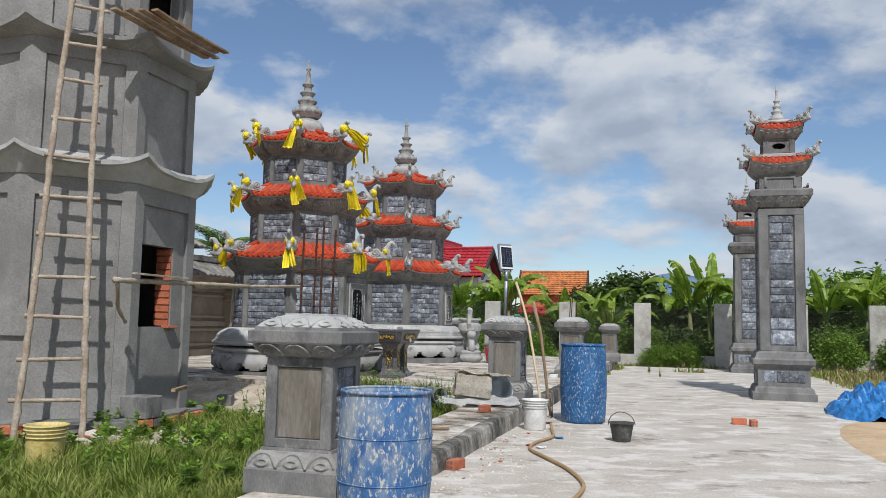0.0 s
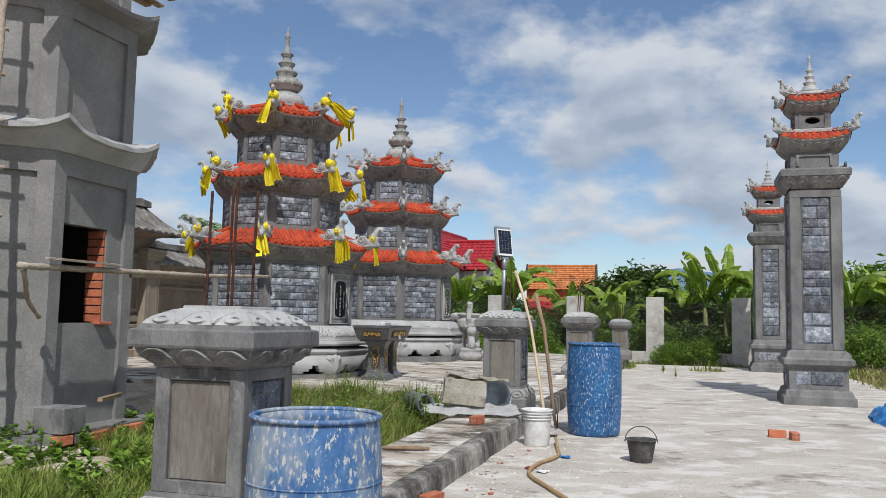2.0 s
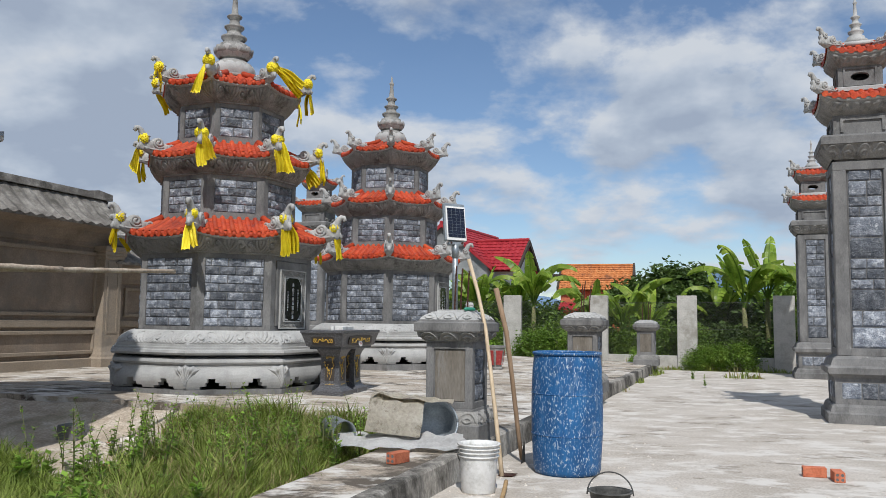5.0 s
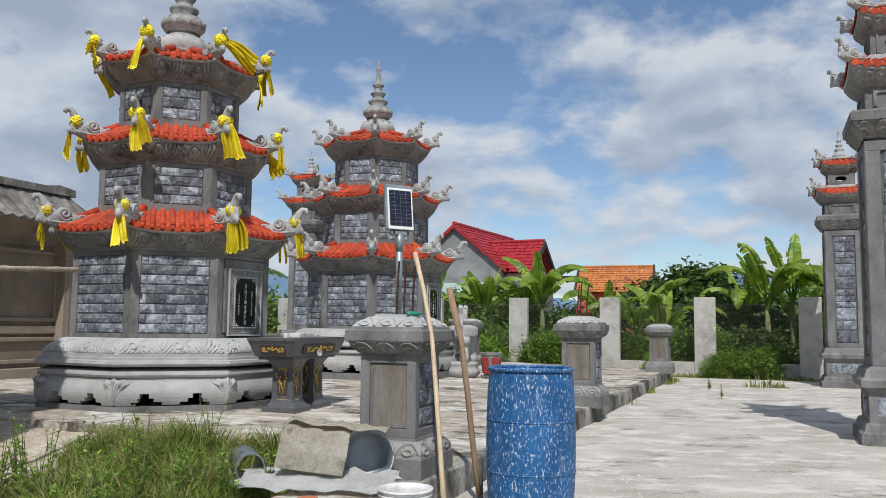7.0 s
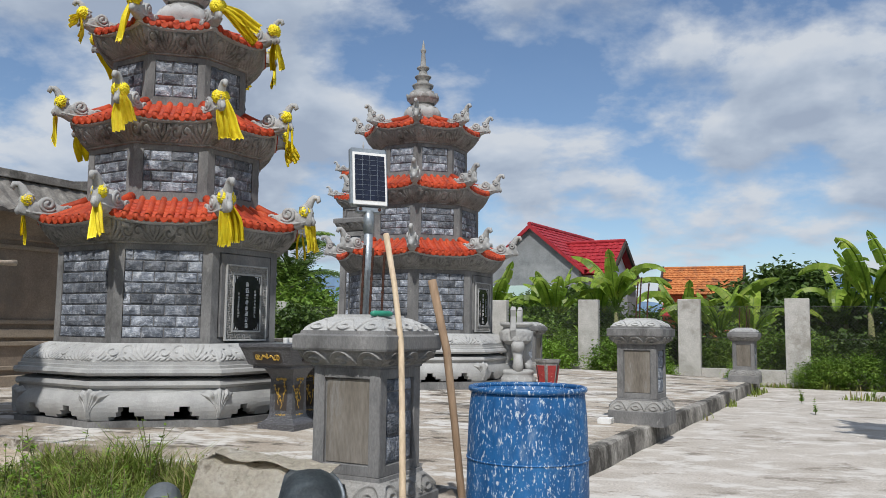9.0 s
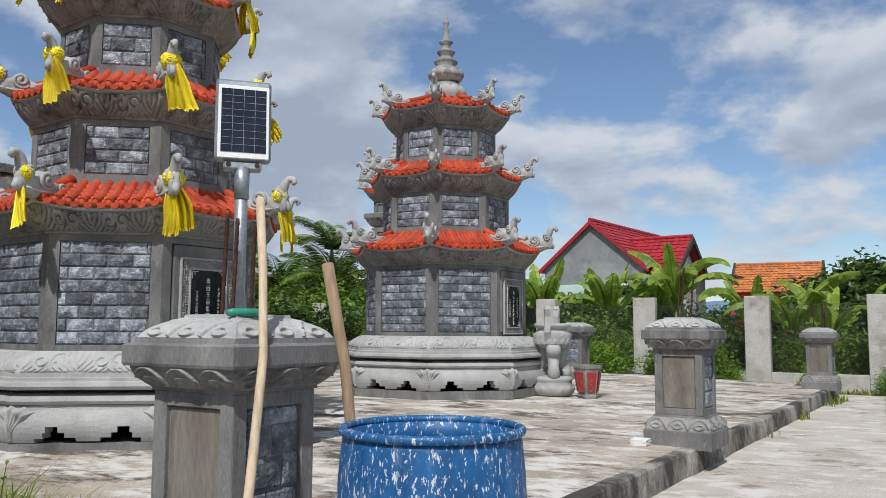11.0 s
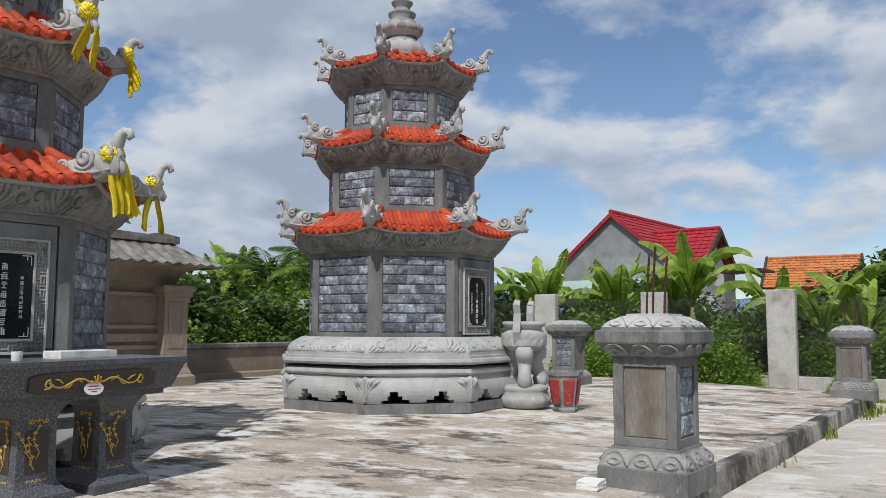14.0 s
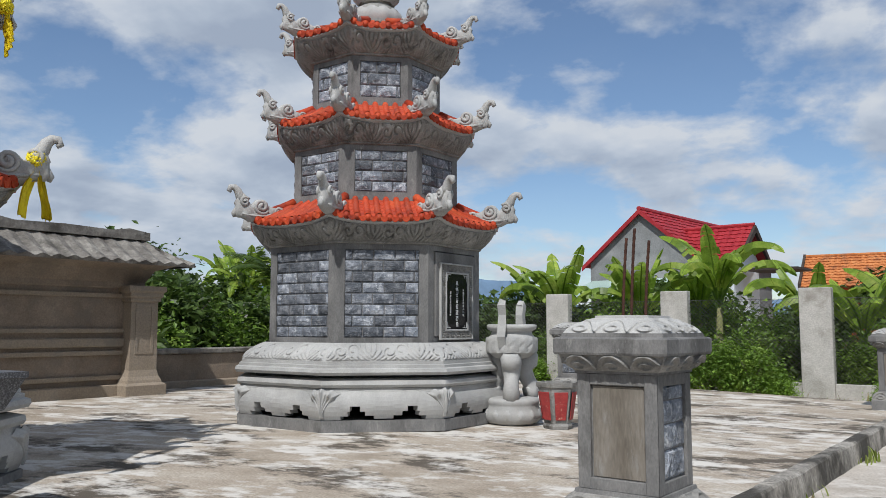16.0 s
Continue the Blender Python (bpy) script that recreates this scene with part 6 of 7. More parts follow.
def screen(u, v0, v1, base, eave, ridge, ends, label):
    """A roofed screen wall along the grid's v axis, with framed panels on its face towards +u."""
    s = thing("screen_wall", P(0, 0), label, "wall", "roofed screen walls")
    ln, mid = v1 - v0, (v0 + v1) / 2
    part("wall", new_box(0.30, ln, eave - base + 0.1, pose(u, mid, base - 0.02)), TAN, s)
    part("plinth", new_box(0.46, ln + 0.04, 0.20, pose(u + 0.02, mid, base - 0.02), 0.015), TAN_TRIM, s)
    part("string_course", new_box(0.40, ln + 0.02, 0.14, pose(u + 0.01, mid, base + 0.78), 0.015), TAN_TRIM, s)
    part("cornice", loft(bmesh.new(), [[(u - 0.15 - q, v0 - q, z), (u + 0.15 + q, v0 - q, z), (u + 0.15 + q, v1 + q, z), (u - 0.15 - q, v1 + q, z)] for q, z in ((0.02, eave - 0.42), (0.05, eave - 0.40), (0.05, eave - 0.32), (0.16, eave - 0.12), (0.42, eave - 0.03), (0.44, eave))]), TAN, s)
    for z0, z1 in ((base + 0.26, base + 0.72), (base + 1.0, eave - 0.5)):
        n = max(1, round(ln / 3.2))
        for i in range(n):
            a, b = v0 + ln * i / n + 0.22, v0 + ln * (i + 1) / n - 0.22
            fr = bmesh.new()
            for y, z, w, h in (((a + b) / 2, z0, b - a, 0.07), ((a + b) / 2, z1 - 0.07, b - a, 0.07), (a + 0.035, z0 + 0.07, 0.07, z1 - z0 - 0.14), (b - 0.035, z0 + 0.07, 0.07, z1 - z0 - 0.14)):
                box(fr, 0.06, w, h, pose(u + 0.17, y, z), 0.008)
            part("panel_frame", fr, TAN_TRIM, s)
    for v in ends:
        pl = part("end_pilaster", square_stack(((0.36, base - 0.02), (0.36, base + 0.16), (0.31, base + 0.20), (0.30, base + 0.24), (0.27, base + 0.30), (0.245, base + 0.40), (0.24, eave - 0.64), (0.27, eave - 0.62), (0.27, eave - 0.57), (0.30, eave - 0.55), (0.30, eave - 0.49), (0.335, eave - 0.46), (0.335, eave - 0.38))), TAN_TRIM, s, m=pose(u + 0.14, v, 0))
        fr = bmesh.new()
        for y, z, w, h in ((0, base + 0.66, 0.32, 0.05), (0, eave - 0.72, 0.32, 0.05), (-0.14, base + 0.71, 0.045, eave - base - 1.43), (0.14, base + 0.71, 0.045, eave - base - 1.43)):
            box(fr, 0.03, w, h, pose(0.238, y, z))
        part("pilaster_frame", fr, TAN_TRIM, pl)
    # hipped roof of barrel rows, a little concave
    hw = 0.72
    bm = bmesh.new()
    n = int((ln + 2 * hw) / 0.12)
    for sgn in (1, -1):
        grid = []
        for j in range(6):
            q = j / 5
            out = hw * (1 - q)
            z = eave + (ridge - eave) * (0.62 * q + 0.38 * q * q)
            row = []
            for i in range(n + 1):
                y = v0 - hw * 0.9 + (ln + 1.8 * hw) * i / n
                lim0, lim1 = v0 - out * 0.9 - 0.02, v1 + out * 0.9 + 0.02
                y = max(lim0, min(lim1, y))
                row.append(bm.verts.new((u + sgn * out, y, z + (0.022 if i % 2 else -0.022) * (1 - 0.3 * q))))
            grid.append(row)
        under = [bm.verts.new((v.co.x - sgn * 0.02, v.co.y, eave - 0.05)) for v in grid[0]]
        for a, b in zip([under] + grid, grid):
            for i in range(n):
                bm.faces.new((a[i], a[i + 1], b[i + 1], b[i]))
    for end, vv in ((-1, v0), (1, v1)):
        grid = []
        for j in range(6):
            q = j / 5
            z = eave + (ridge - eave) * (0.62 * q + 0.38 * q * q) - (0.0 if j else 0.0)
            out = hw * (1 - q)
            row = [bm.verts.new((u - out + 2 * out * i / 12, vv + end * (out * 0.9 + 0.02), z + (0.02 if i % 2 else -0.02) * (1 - q))) for i in range(13)]
            grid.append(row)
        under = [bm.verts.new((v.co.x, v.co.y - end * 0.02, eave - 0.05)) for v in grid[0]]
        for a, b in zip([under] + grid, grid):
            for i in range(12):
                bm.faces.new((a[i], a[i + 1], b[i + 1], b[i]))
    part("roof", bm, OLD_ROOF, s, "grey lichened cement roof")
    part("ridge_beam", loft(bmesh.new(), [[(u - 0.11, y, ridge - 0.04), (u + 0.11, y, ridge - 0.04), (u + 0.10, y, ridge + 0.09 + dz), (u - 0.10, y, ridge + 0.09 + dz)] for y, dz in ((v0 - 0.18, 0.0), (v0 + 0.2, 0.05), (v0 + 0.5, 0.0), (mid, 0.02), (v1 - 0.5, 0.0), (v1 - 0.2, 0.05), (v1 + 0.18, 0.0))]), OLD_ROOF, s)
    return s


zb = plat(-9)
screen(-12.2, 8.0, 17.3, zb, 3.10, 3.74, (17.3,), "tan rendered screen wall with a lichened cement roof")
screen(-12.5, 18.0, 20.55, zb, 2.44, 2.88, (20.5,), "lower tan wing of the roofed screen wall")
low = thing("low_wall", P(0, 0), "low mould-blackened wall at the platform's edge", "wall")
part("wall_body", new_box(0.22, 6.6, 0.62, pose(-13.2, 24.2, zb - 0.02), 0.01), TAN, low)
part("coping", new_box(0.34, 6.6, 0.10, pose(-13.2, 24.2, zb + 0.60), 0.02), OLD_ROOF, low)
part("foot", new_box(0.40, 6.6, 0.14, pose(-13.15, 24.2, zb - 0.02), 0.02), TAN_TRIM, low)

# ---- fence ----
fence = thing("fence", P(0, 0), "chain-link fence between broad concrete posts", "fence")
POST = mat("raw_concrete_post", ((0.36, 0.345, 0.31), (0.44, 0.42, 0.385), (0.50, 0.48, 0.44)), 0.9, 3, 40, 0.3, stain=(0.27, 0.25, 0.215), stain_scale=1.4)
posts = [8.75, 6.1, 3.7, 1.34, -1.32, -3.93, -6.66, -9.4, -12.1, -14.8, -17.5, -20.2, -22.9]
for i, u in enumerate(posts):
    part("post", new_box(0.57, 0.20, 2.20, pose(u, 29.3, -0.05, 0, 0, (-1) ** i * 0.8), 0.012), POST, fence)
for a, b in zip(posts, posts[1:]):
    part("low_panel", new_box(abs(a - b) - 0.57, 0.12, 0.42, pose((a + b) / 2, 29.3, -0.05), 0.008), POST, fence)
WIRE = mat("dull_wire", ((0.10, 0.10, 0.095), (0.16, 0.155, 0.145)), 0.6, 20, 60, 0.0, metal=0.5)
for a, b in zip(posts, posts[1:]):
    bm = bmesh.new()
    x0, x1, z0, z1 = b + 0.285, a - 0.285, 0.37, 1.95
    st = 0.085
    h = z1 - z0
    for sgn in (1, -1):
        x = x0 - h
        while x < x1 + h:
            p, q = [x, z0], [x + h, z1]
            if sgn < 0:
                p, q = [x + h, z0], [x, z1]
            (ax, az), (bx, bz) = (p, q) if p[0] < q[0] else (q, p)
            if bx > x0 and ax < x1:
                if ax < x0:
                    az += (bz - az) * (x0 - ax) / (bx - ax)
                    ax = x0
                if bx > x1:
                    bz = az + (bz - az) * (x1 - ax) / (bx - ax)
                    bx = x1
                if bx - ax > 0.02:
                    tube(bm, [(ax, 29.3, az), (bx, 29.3, bz)], 0.0035, 3, False)
            x += st
    for z in (z0, (z0 + z1) / 2, z1):
        tube(bm, [(x0, 29.305, z), (x1, 29.305, z)], 0.004, 4, False)
    tagged(part("wire_mesh", bm, WIRE, fence), kind="stuff")


# ---- plants ----
def leaf_mat(name, dark, mid, lightc, rough=0.5, thin=0.35):
    """Leaf surface: mottled green that also lets some light through."""
    m = mat(name, (dark, mid, lightc), rough, 2.2, 25, 0.1, vary=0.0, spec=0.35)
    n, l = m.node_tree.nodes, m.node_tree.links
    b = n["Principled BSDF"]
    tr = n.new("ShaderNodeBsdfTranslucent")
    src = b.inputs["Base Color"].links[0].from_socket
    geo = n.new("ShaderNodeNewGeometry")
    hsv = n.new("ShaderNodeHueSaturation")
    rng = n.new("ShaderNodeMapRange")
    rng.inputs[3].default_value, rng.inputs[4].default_value = 0.62, 1.45
    l.new(geo.outputs["Random Per Island"], rng.inputs[0])
    l.new(rng.outputs[0], hsv.inputs["Value"])
    l.new(src, hsv.inputs["Color"])
    l.new(hsv.outputs[0], b.inputs["Base Color"])
    l.new(hsv.outputs[0], tr.inputs["Color"])
    mx = n.new("ShaderNodeMixShader")
    mx.inputs[0].default_value = thin
    l.new(b.outputs[0], mx.inputs[1])
    l.new(tr.outputs[0], mx.inputs[2])
    l.new(mx.outputs[0], n["Material Output"].inputs[0])
    return m


BUSH = leaf_mat("hedge_leaf", (0.075, 0.14, 0.018), (0.14, 0.235, 0.032), (0.24, 0.33, 0.055))
LIME = leaf_mat("lime_green_leaf", (0.11, 0.20, 0.02), (0.18, 0.30, 0.035), (0.26, 0.40, 0.06))
DEEP = leaf_mat("dark_tree_leaf", (0.035, 0.065, 0.013), (0.065, 0.11, 0.022), (0.11, 0.16, 0.035))
BANANA = leaf_mat("banana_leaf", (0.13, 0.22, 0.022), (0.25, 0.36, 0.045), (0.42, 0.48, 0.09), 0.4, 0.5)
GRASS = leaf_mat("grass_blade", (0.12, 0.175, 0.025), (0.21, 0.27, 0.05), (0.34, 0.36, 0.11), 0.6, 0.45)
DRYGRASS = leaf_mat("dry_grass_blade", (0.20, 0.16, 0.06), (0.28, 0.23, 0.10), (0.36, 0.31, 0.16), 0.7, 0.2)
STEM = mat("green_brown_stem", ((0.10, 0.11, 0.04), (0.17, 0.17, 0.07), (0.22, 0.19, 0.10)), 0.8, 6, 40, 0.3)
BARK = mat("grey_bark", ((0.10, 0.08, 0.06), (0.17, 0.14, 0.11), (0.24, 0.21, 0.17)), 0.9, 6, 40, 0.6)


def leaves_mesh(name, material, count, spread, size, seed, shell=0.55, flat=0.7):
    """A crown of small leaves in uneven clumps round the origin; spread is (x, y, z) half sizes."""
    r = np.random.RandomState(seed)
    k = max(6, count // 60)
    cent = r.normal(size=(k, 3))
    cent /= np.linalg.norm(cent, axis=1)[:, None]
    cent *= (shell + (1 - shell) * r.rand(k, 1) ** 0.6)
    cent[:, 2] = np.abs(cent[:, 2]) * 1.15 - 0.25
    which = r.randint(0, k, count)
    pos = (cent[which] + r.normal(size=(count, 3)) * 0.17) * np.array(spread)
    d = r.normal(size=(count, 3))
    d[:, 2] = d[:, 2] * 0.5 - 0.15
    d /= np.linalg.norm(d, axis=1)[:, None]
    s = np.cross(d, r.normal(size=(count, 3)) * 0.5 + np.array((0, 0, 1.0)))
    s /= np.linalg.norm(s, axis=1)[:, None] + 1e-6
    L = size * (0.6 + 0.8 * r.rand(count, 1))
    W = L * 0.28
    up = np.cross(s, d)
    v = np.stack([pos, pos + d * L * 0.5 + s * W + up * L * 0.06, pos + d * L - up * L * 0.10, pos + d * L * 0.5 - s * W + up * L * 0.06], 1).reshape(-1, 3)
    f = [(4 * i, 4 * i + 1, 4 * i + 2, 4 * i + 3) for i in range(count)]
    me = bpy.data.meshes.new(name)
    me.from_pydata(v.tolist(), [], f)
    me.materials.append(material)
    return me


def twigs(n, spread, seed, r0=0.012):
    rr = random.Random(seed)
    bm = bmesh.new()
    for i in range(n):
        a, q = rr.uniform(0, 6.28), rr.uniform(0.3, 0.85)
        end = Vector((math.cos(a) * spread[0] * q, math.sin(a) * spread[1] * q, spread[2] * rr.uniform(0.2, 0.9)))
        mid = end * 0.5 + Vector((rr.uniform(-0.1, 0.1), rr.uniform(-0.1, 0.1), 0.1))
        tube(bm, [(0, 0, -spread[2] * 0.35), mid, end], [r0, r0 * 0.7, r0 * 0.3], 5)
    return link("branch_cluster", bm, BARK)


BUSHES = [(leaves_mesh("foliage", BUSH, 4200, (0.95, 0.75, 0.85), 0.095, 1), twigs(9, (0.95, 0.75, 0.8), 1)),
          (leaves_mesh("foliage", LIME, 3600, (0.85, 0.7, 0.75), 0.09, 2), twigs(9, (0.85, 0.7, 0.75), 2)),
          (leaves_mesh("foliage", BUSH, 3600, (1.1, 0.7, 1.0), 0.12, 3), twigs(9, (1.1, 0.7, 1.0), 3)),
          (leaves_mesh("foliage", DEEP, 2600, (1.2, 0.9, 1.1), 0.16, 4), twigs(9, (1.2, 0.9, 1.1), 4))]
BUSH_LABEL = ("leafy mid-green bush along the wire fence", "bright lime-green bush along the wire fence", "tall rambling green shrub behind the fence", "dark green shrub in the thicket behind the fence")


def bush(m, kind, s=1.0):
    b = thing("bush", m @ pose(0, 0, 0.55 * s) @ Matrix.Diagonal((s, s, s, 1)), BUSH_LABEL[kind], "bush", "bushes along the fence")
    part("foliage", BUSHES[kind][0], None, b)
    part("branch_cluster", BUSHES[kind][1], None, b)
    return b


rv = random.Random(77)
u = 10.0
while u > -26:
    if not (0.35 < u < 1.0):
        k = rv.choice((0, 0, 1, 2, 2, 3))
        bush(P(u, 30.0 + rv.uniform(0.1, 0.9), -0.05, rv.uniform(0, 360)), k, rv.uniform(0.75, 1.15))
    u -= rv.uniform(0.75, 1.2)
u = 13.0
while u > -30:
    bush(P(u, 32.5 + rv.uniform(-0.5, 1.5), -0.05, rv.uniform(0, 360)), rv.choice((0, 2, 3, 3)), rv.uniform(1.1, 1.7))
    u -= rv.uniform(1.2, 1.9)
# those that spill over the fence onto the yard side
for u, v, k, s in ((-0.6, 28.9, 0, 0.55), (0.1, 28.85, 0, 0.62), (-1.0, 28.75, 2, 0.45), (-5.0, 28.8, 0, 0.75), (-7.6, 28.7, 1, 0.85), (-8.4, 28.8, 1, 0.75), (-5.8, 28.9, 0, 0.8), (-9.9, 28.8, 1, 0.6), (-2.6, 28.9, 1, 0.5), (-4.4, 28.5, 1, 0.42), (4.8, 28.6, 0, 0.9), (6.6, 28.4, 2, 0.9)):
    bush(P(u, v, -0.05, rv.uniform(0, 360)), k, s)
# thicket on the far left, beyond the low wall
for i in range(20):
    bush(P(-15.3 - rv.uniform(0, 3.0), 20.5 + i * 0.55, 0.0, rv.uniform(0, 360)), rv.choice((0, 1, 2, 3)), rv.uniform(1.0, 1.6))
for i in range(12):
    bush(P(-17.5 - i * 0.8, 31.0 + rv.uniform(0, 2.0), 0.0, rv.uniform(0, 360)), rv.choice((0, 2, 3)), rv.uniform(1.5, 2.0))
# scrub on the right of the yard
for i in range(14):
    bush(P(8.5 + rv.uniform(0, 6), 18 + i * 0.95, -0.05, rv.uniform(0, 360)), rv.choice((0, 2, 3)), rv.uniform(0.9, 1.5))


def banana_leaf(length, wide, droop, seed):
    """A banana leaf along +x from the origin, arching over, its blade torn into strips."""
    rr = random.Random(seed)
    bm = bmesh.new()
    n = 22
    pts, dirs = [], []
    p, ang = Vector((0, 0, 0)), radians(72)
    for i in range(n + 1):
        pts.append(p.copy())
        d = Vector((math.cos(ang), 0, math.sin(ang)))
        dirs.append(d)
        p = p + d * length / n
        ang -= droop * (0.35 + 1.3 * i / n) / n
    for s in (-1, 1):
        i = 5
        while i < n:
            span = min(rr.choice((1, 2, 3, 4)), n - i)
            hang = rr.uniform(0.05, 0.85)
            rows = []
            for j in range(i, i + span + 1):
                q = (j - 5) / (n - 5)
                w = wide * (math.sin(math.pi * (0.10 + 0.87 * q)) ** 0.55) if q < 0.995 else 0.02
                upv = Vector((-dirs[j].z, 0, dirs[j].x))
                shrink = 0.010 if j in (i, i + span) else 0.0
                off = (0.5 if j == i else -0.5 if j == i + span else 0.0) * shrink * dirs[j]
                rows.append([pts[j] + off * 0, pts[j] + off + Vector((0, s * w * 0.5, 0)) + upv * w * 0.14 * (1 - hang), pts[j] + off + Vector((0, s * w * (1 - 0.25 * hang), 0)) - upv * w * hang * 0.8])
            if len(rows) > 1:
                loft(bm, rows, False, False)
            i += span
    leaf = link("leaf", bm, BANANA)
    rb2 = bmesh.new()
    tube(rb2, pts, [0.028 * (1 - 0.85 * i / n) + 0.003 for i in range(n + 1)], 6)
    return leaf, link("midrib", rb2, LIME)


BAN = [banana_leaf(2.3, 0.27, 1.5, 1), banana_leaf(2.5, 0.26, 2.5, 2), banana_leaf(2.4, 0.25, 3.1, 3), banana_leaf(2.0, 0.22, 0.5, 4), banana_leaf(2.1, 0.24, 2.1, 5)]


def banana(m, h, n, seed, label="banana plant with torn bright green leaves"):
    rr = random.Random(seed)
    b = thing("banana_plant", m, label, "banana plant", "banana plants")
    part("trunk", tube(bmesh.new(), [(0, 0, -0.05), (0.02, 0, h * 0.5), (0.0, 0.02, h)], [0.11, 0.095, 0.06], 10), STEM, b, smooth=True)
    for i in range(n):
        k = 3 if i < 2 else rr.choice((0, 0, 1, 1, 2, 4))
        s = rr.uniform(0.8, 1.15)
        lf, mr = BAN[k]
        mm = pose(0, 0, h - 0.1 * rr.random(), 0, rr.uniform(-12, 4), 137.5 * i + rr.uniform(-20, 20)) @ Matrix.Diagonal((s, s, s, 1))
        o = part("leaf", lf, None, b, m=mm)
        part("midrib", mr, None, o)
    return b


for u, v, h, n, sd in ((0.3, 31.4, 1.9, 9, 1), (1.0, 31.9, 2.2, 8, 2), (-0.3, 32.2, 1.6, 7, 3), (2.4, 31.2, 1.7, 8, 4), (-8.7, 32.2, 1.5, 9, 5), (-6.6, 31.8, 1.9, 9, 6), (-7.5, 33.0, 1.6, 7, 7), (-3.4, 30.8, 1.1, 8, 8), (-2.7, 31.5, 1.0, 7, 9),
                       (4.8, 30.8, 1.6, 8, 10), (6.2, 31.4, 1.8, 9, 11), (8.2, 29.8, 1.7, 9, 12), (9.6, 30.5, 1.9, 8, 13), (7.4, 33, 2.0, 8, 14), (-10.6, 31.5, 1.5, 8, 15), (-11.8, 32.5, 1.5, 7, 16), (-25.4, 33.0, 3.0, 9, 17), (-26.4, 33.4, 2.6, 8, 18), (-24.3, 32.5, 2.3, 8, 22), (-23.3, 33.2, 2.0, 8, 23), (-4.6, 32.0, 1.2, 7, 19), (11.0, 27.5, 1.8, 9, 20), (-9.6, 33.4, 1.4, 7, 21)):
    banana(P(u, v, -0.05, sd * 47), h, n, sd)


# ---- palms ----
def palm(m, h, fronds, length, seed, label):
    rr = random.Random(seed)
    p = thing("palm_tree", m, label, "palm tree", "palm trees")
    part("trunk", tube(bmesh.new(), [(0, 0, -0.1), (0.05, 0, h * 0.4), (0.0, 0.05, h * 0.8), (0, 0, h)], [0.16, 0.12, 0.10, 0.08], 10), BARK, p, smooth=True)
    for i in range(fronds):
        bm = bmesh.new()
        pos, ang = Vector((0, 0, 0)), radians(rr.uniform(35, 82))
        pts, dirs = [], []
        for j in range(15):
            pts.append(pos.copy())
            d = Vector((math.cos(ang), 0, math.sin(ang)))
            dirs.append(d)
            pos = pos + d * length / 14
            ang -= rr.uniform(0.07, 0.14)
        tube(bm, pts, [0.02 * (1 - j / 15) + 0.004 for j in range(15)], 5)
        for j in range(2, 60):
            q = j / 60
            a = q * 14
            k = min(13, int(a))
            c = pts[k].lerp(pts[k + 1], a - k)
            w = length * 0.24 * math.sin(math.pi * (0.12 + 0.85 * q)) ** 0.7
            for s in (-1, 1):
                dr = (dirs[k] * 0.75 + Vector((0, s, -0.35 + rr.uniform(-0.1, 0.1)))).normalized()
                t = c + dr * w
                e = dirs[k] * 0.022
                bm.faces.new([bm.verts.new(x) for x in (c - e, c + dr * w * 0.5 + e * 0.9, t - Vector((0, 0, w * 0.15)), c + dr * w * 0.5 - e * 0.9)])
        part("frond", bm, DEEP if i % 3 else BUSH, p, m=pose(0, 0, h, 0, 0, 137.5 * i + rr.uniform(-15, 15)))
    return p


palm(P(-21.0, 33.9), 4.4, 17, 2.3, 1, "bushy dark green palm beyond the fence")
palm(P(-19.2, 32.0), 2.9, 16, 2.6, 2, "low feathery palm beyond the fence")
palm(P(-22.0, 32.0), 2.9, 15, 2.3, 3, "feathery green palm beyond the low wall")


# ---- trees ----
def tree(m, h, spread, seed, label, material=DEEP, count=9000, size=0.28):
    rr = random.Random(seed)
    t = thing("tree", m, label, "tree", "trees behind the fence")
    bm = bmesh.new()
    tube(bm, [(0, 0, -0.2), (0.1, 0, h * 0.25), (0, 0.1, h * 0.5), (0.1, 0, h * 0.8)], [0.26, 0.2, 0.15, 0.05], 9)
    for i in range(9):
        a = i * 2.4
        z = h * rr.uniform(0.3, 0.55)
        e = Vector((math.cos(a) * spread * 0.75, math.sin(a) * spread * 0.75, z + h * rr.uniform(0.1, 0.35)))
        tube(bm, [(0, 0, z), e * 0.5 + Vector((0, 0, z * 0.55)), e], [0.1, 0.06, 0.02], 6)
    part("trunk", bm, BARK, t)
    part("crown", leaves_mesh("crown", material, count, (spread, spread, h * 0.42), size, seed, 0.4), None, t, m=pose(0, 0, h * 0.6))
    return t


tree(P(-2.6, 45.0), 4.0, 2.2, 3, "dense dark green tree behind the banana plants")
tree(P(-4.6, 47.0), 3.6, 2.2, 4, "dense dark green tree behind the fence")
tree(P(4.0, 48.0), 3.8, 3.0, 5, "broad green tree far behind the fence", BUSH)
tree(P(9.0, 44.0), 4.2, 3.0, 6, "broad green tree far behind the fence", BUSH)
tree(P(15.0, 42.0), 4.4, 3.4, 7, "dark green tree at the edge of the field")
tree(P(-12.6, 44.0), 3.2, 2.4, 8, "dark green tree near the red-roofed house")
tree(P(-27.0, 40.0), 4.4, 3.2, 9, "dark green tree beyond the thicket")
tree(P(-30.0, 30.0), 4.8, 3.4, 10, "dark green tree beyond the screen wall")
tree(P(20.0, 34.0), 4.4, 3.2, 12, "green tree at the edge of the field", BUSH)

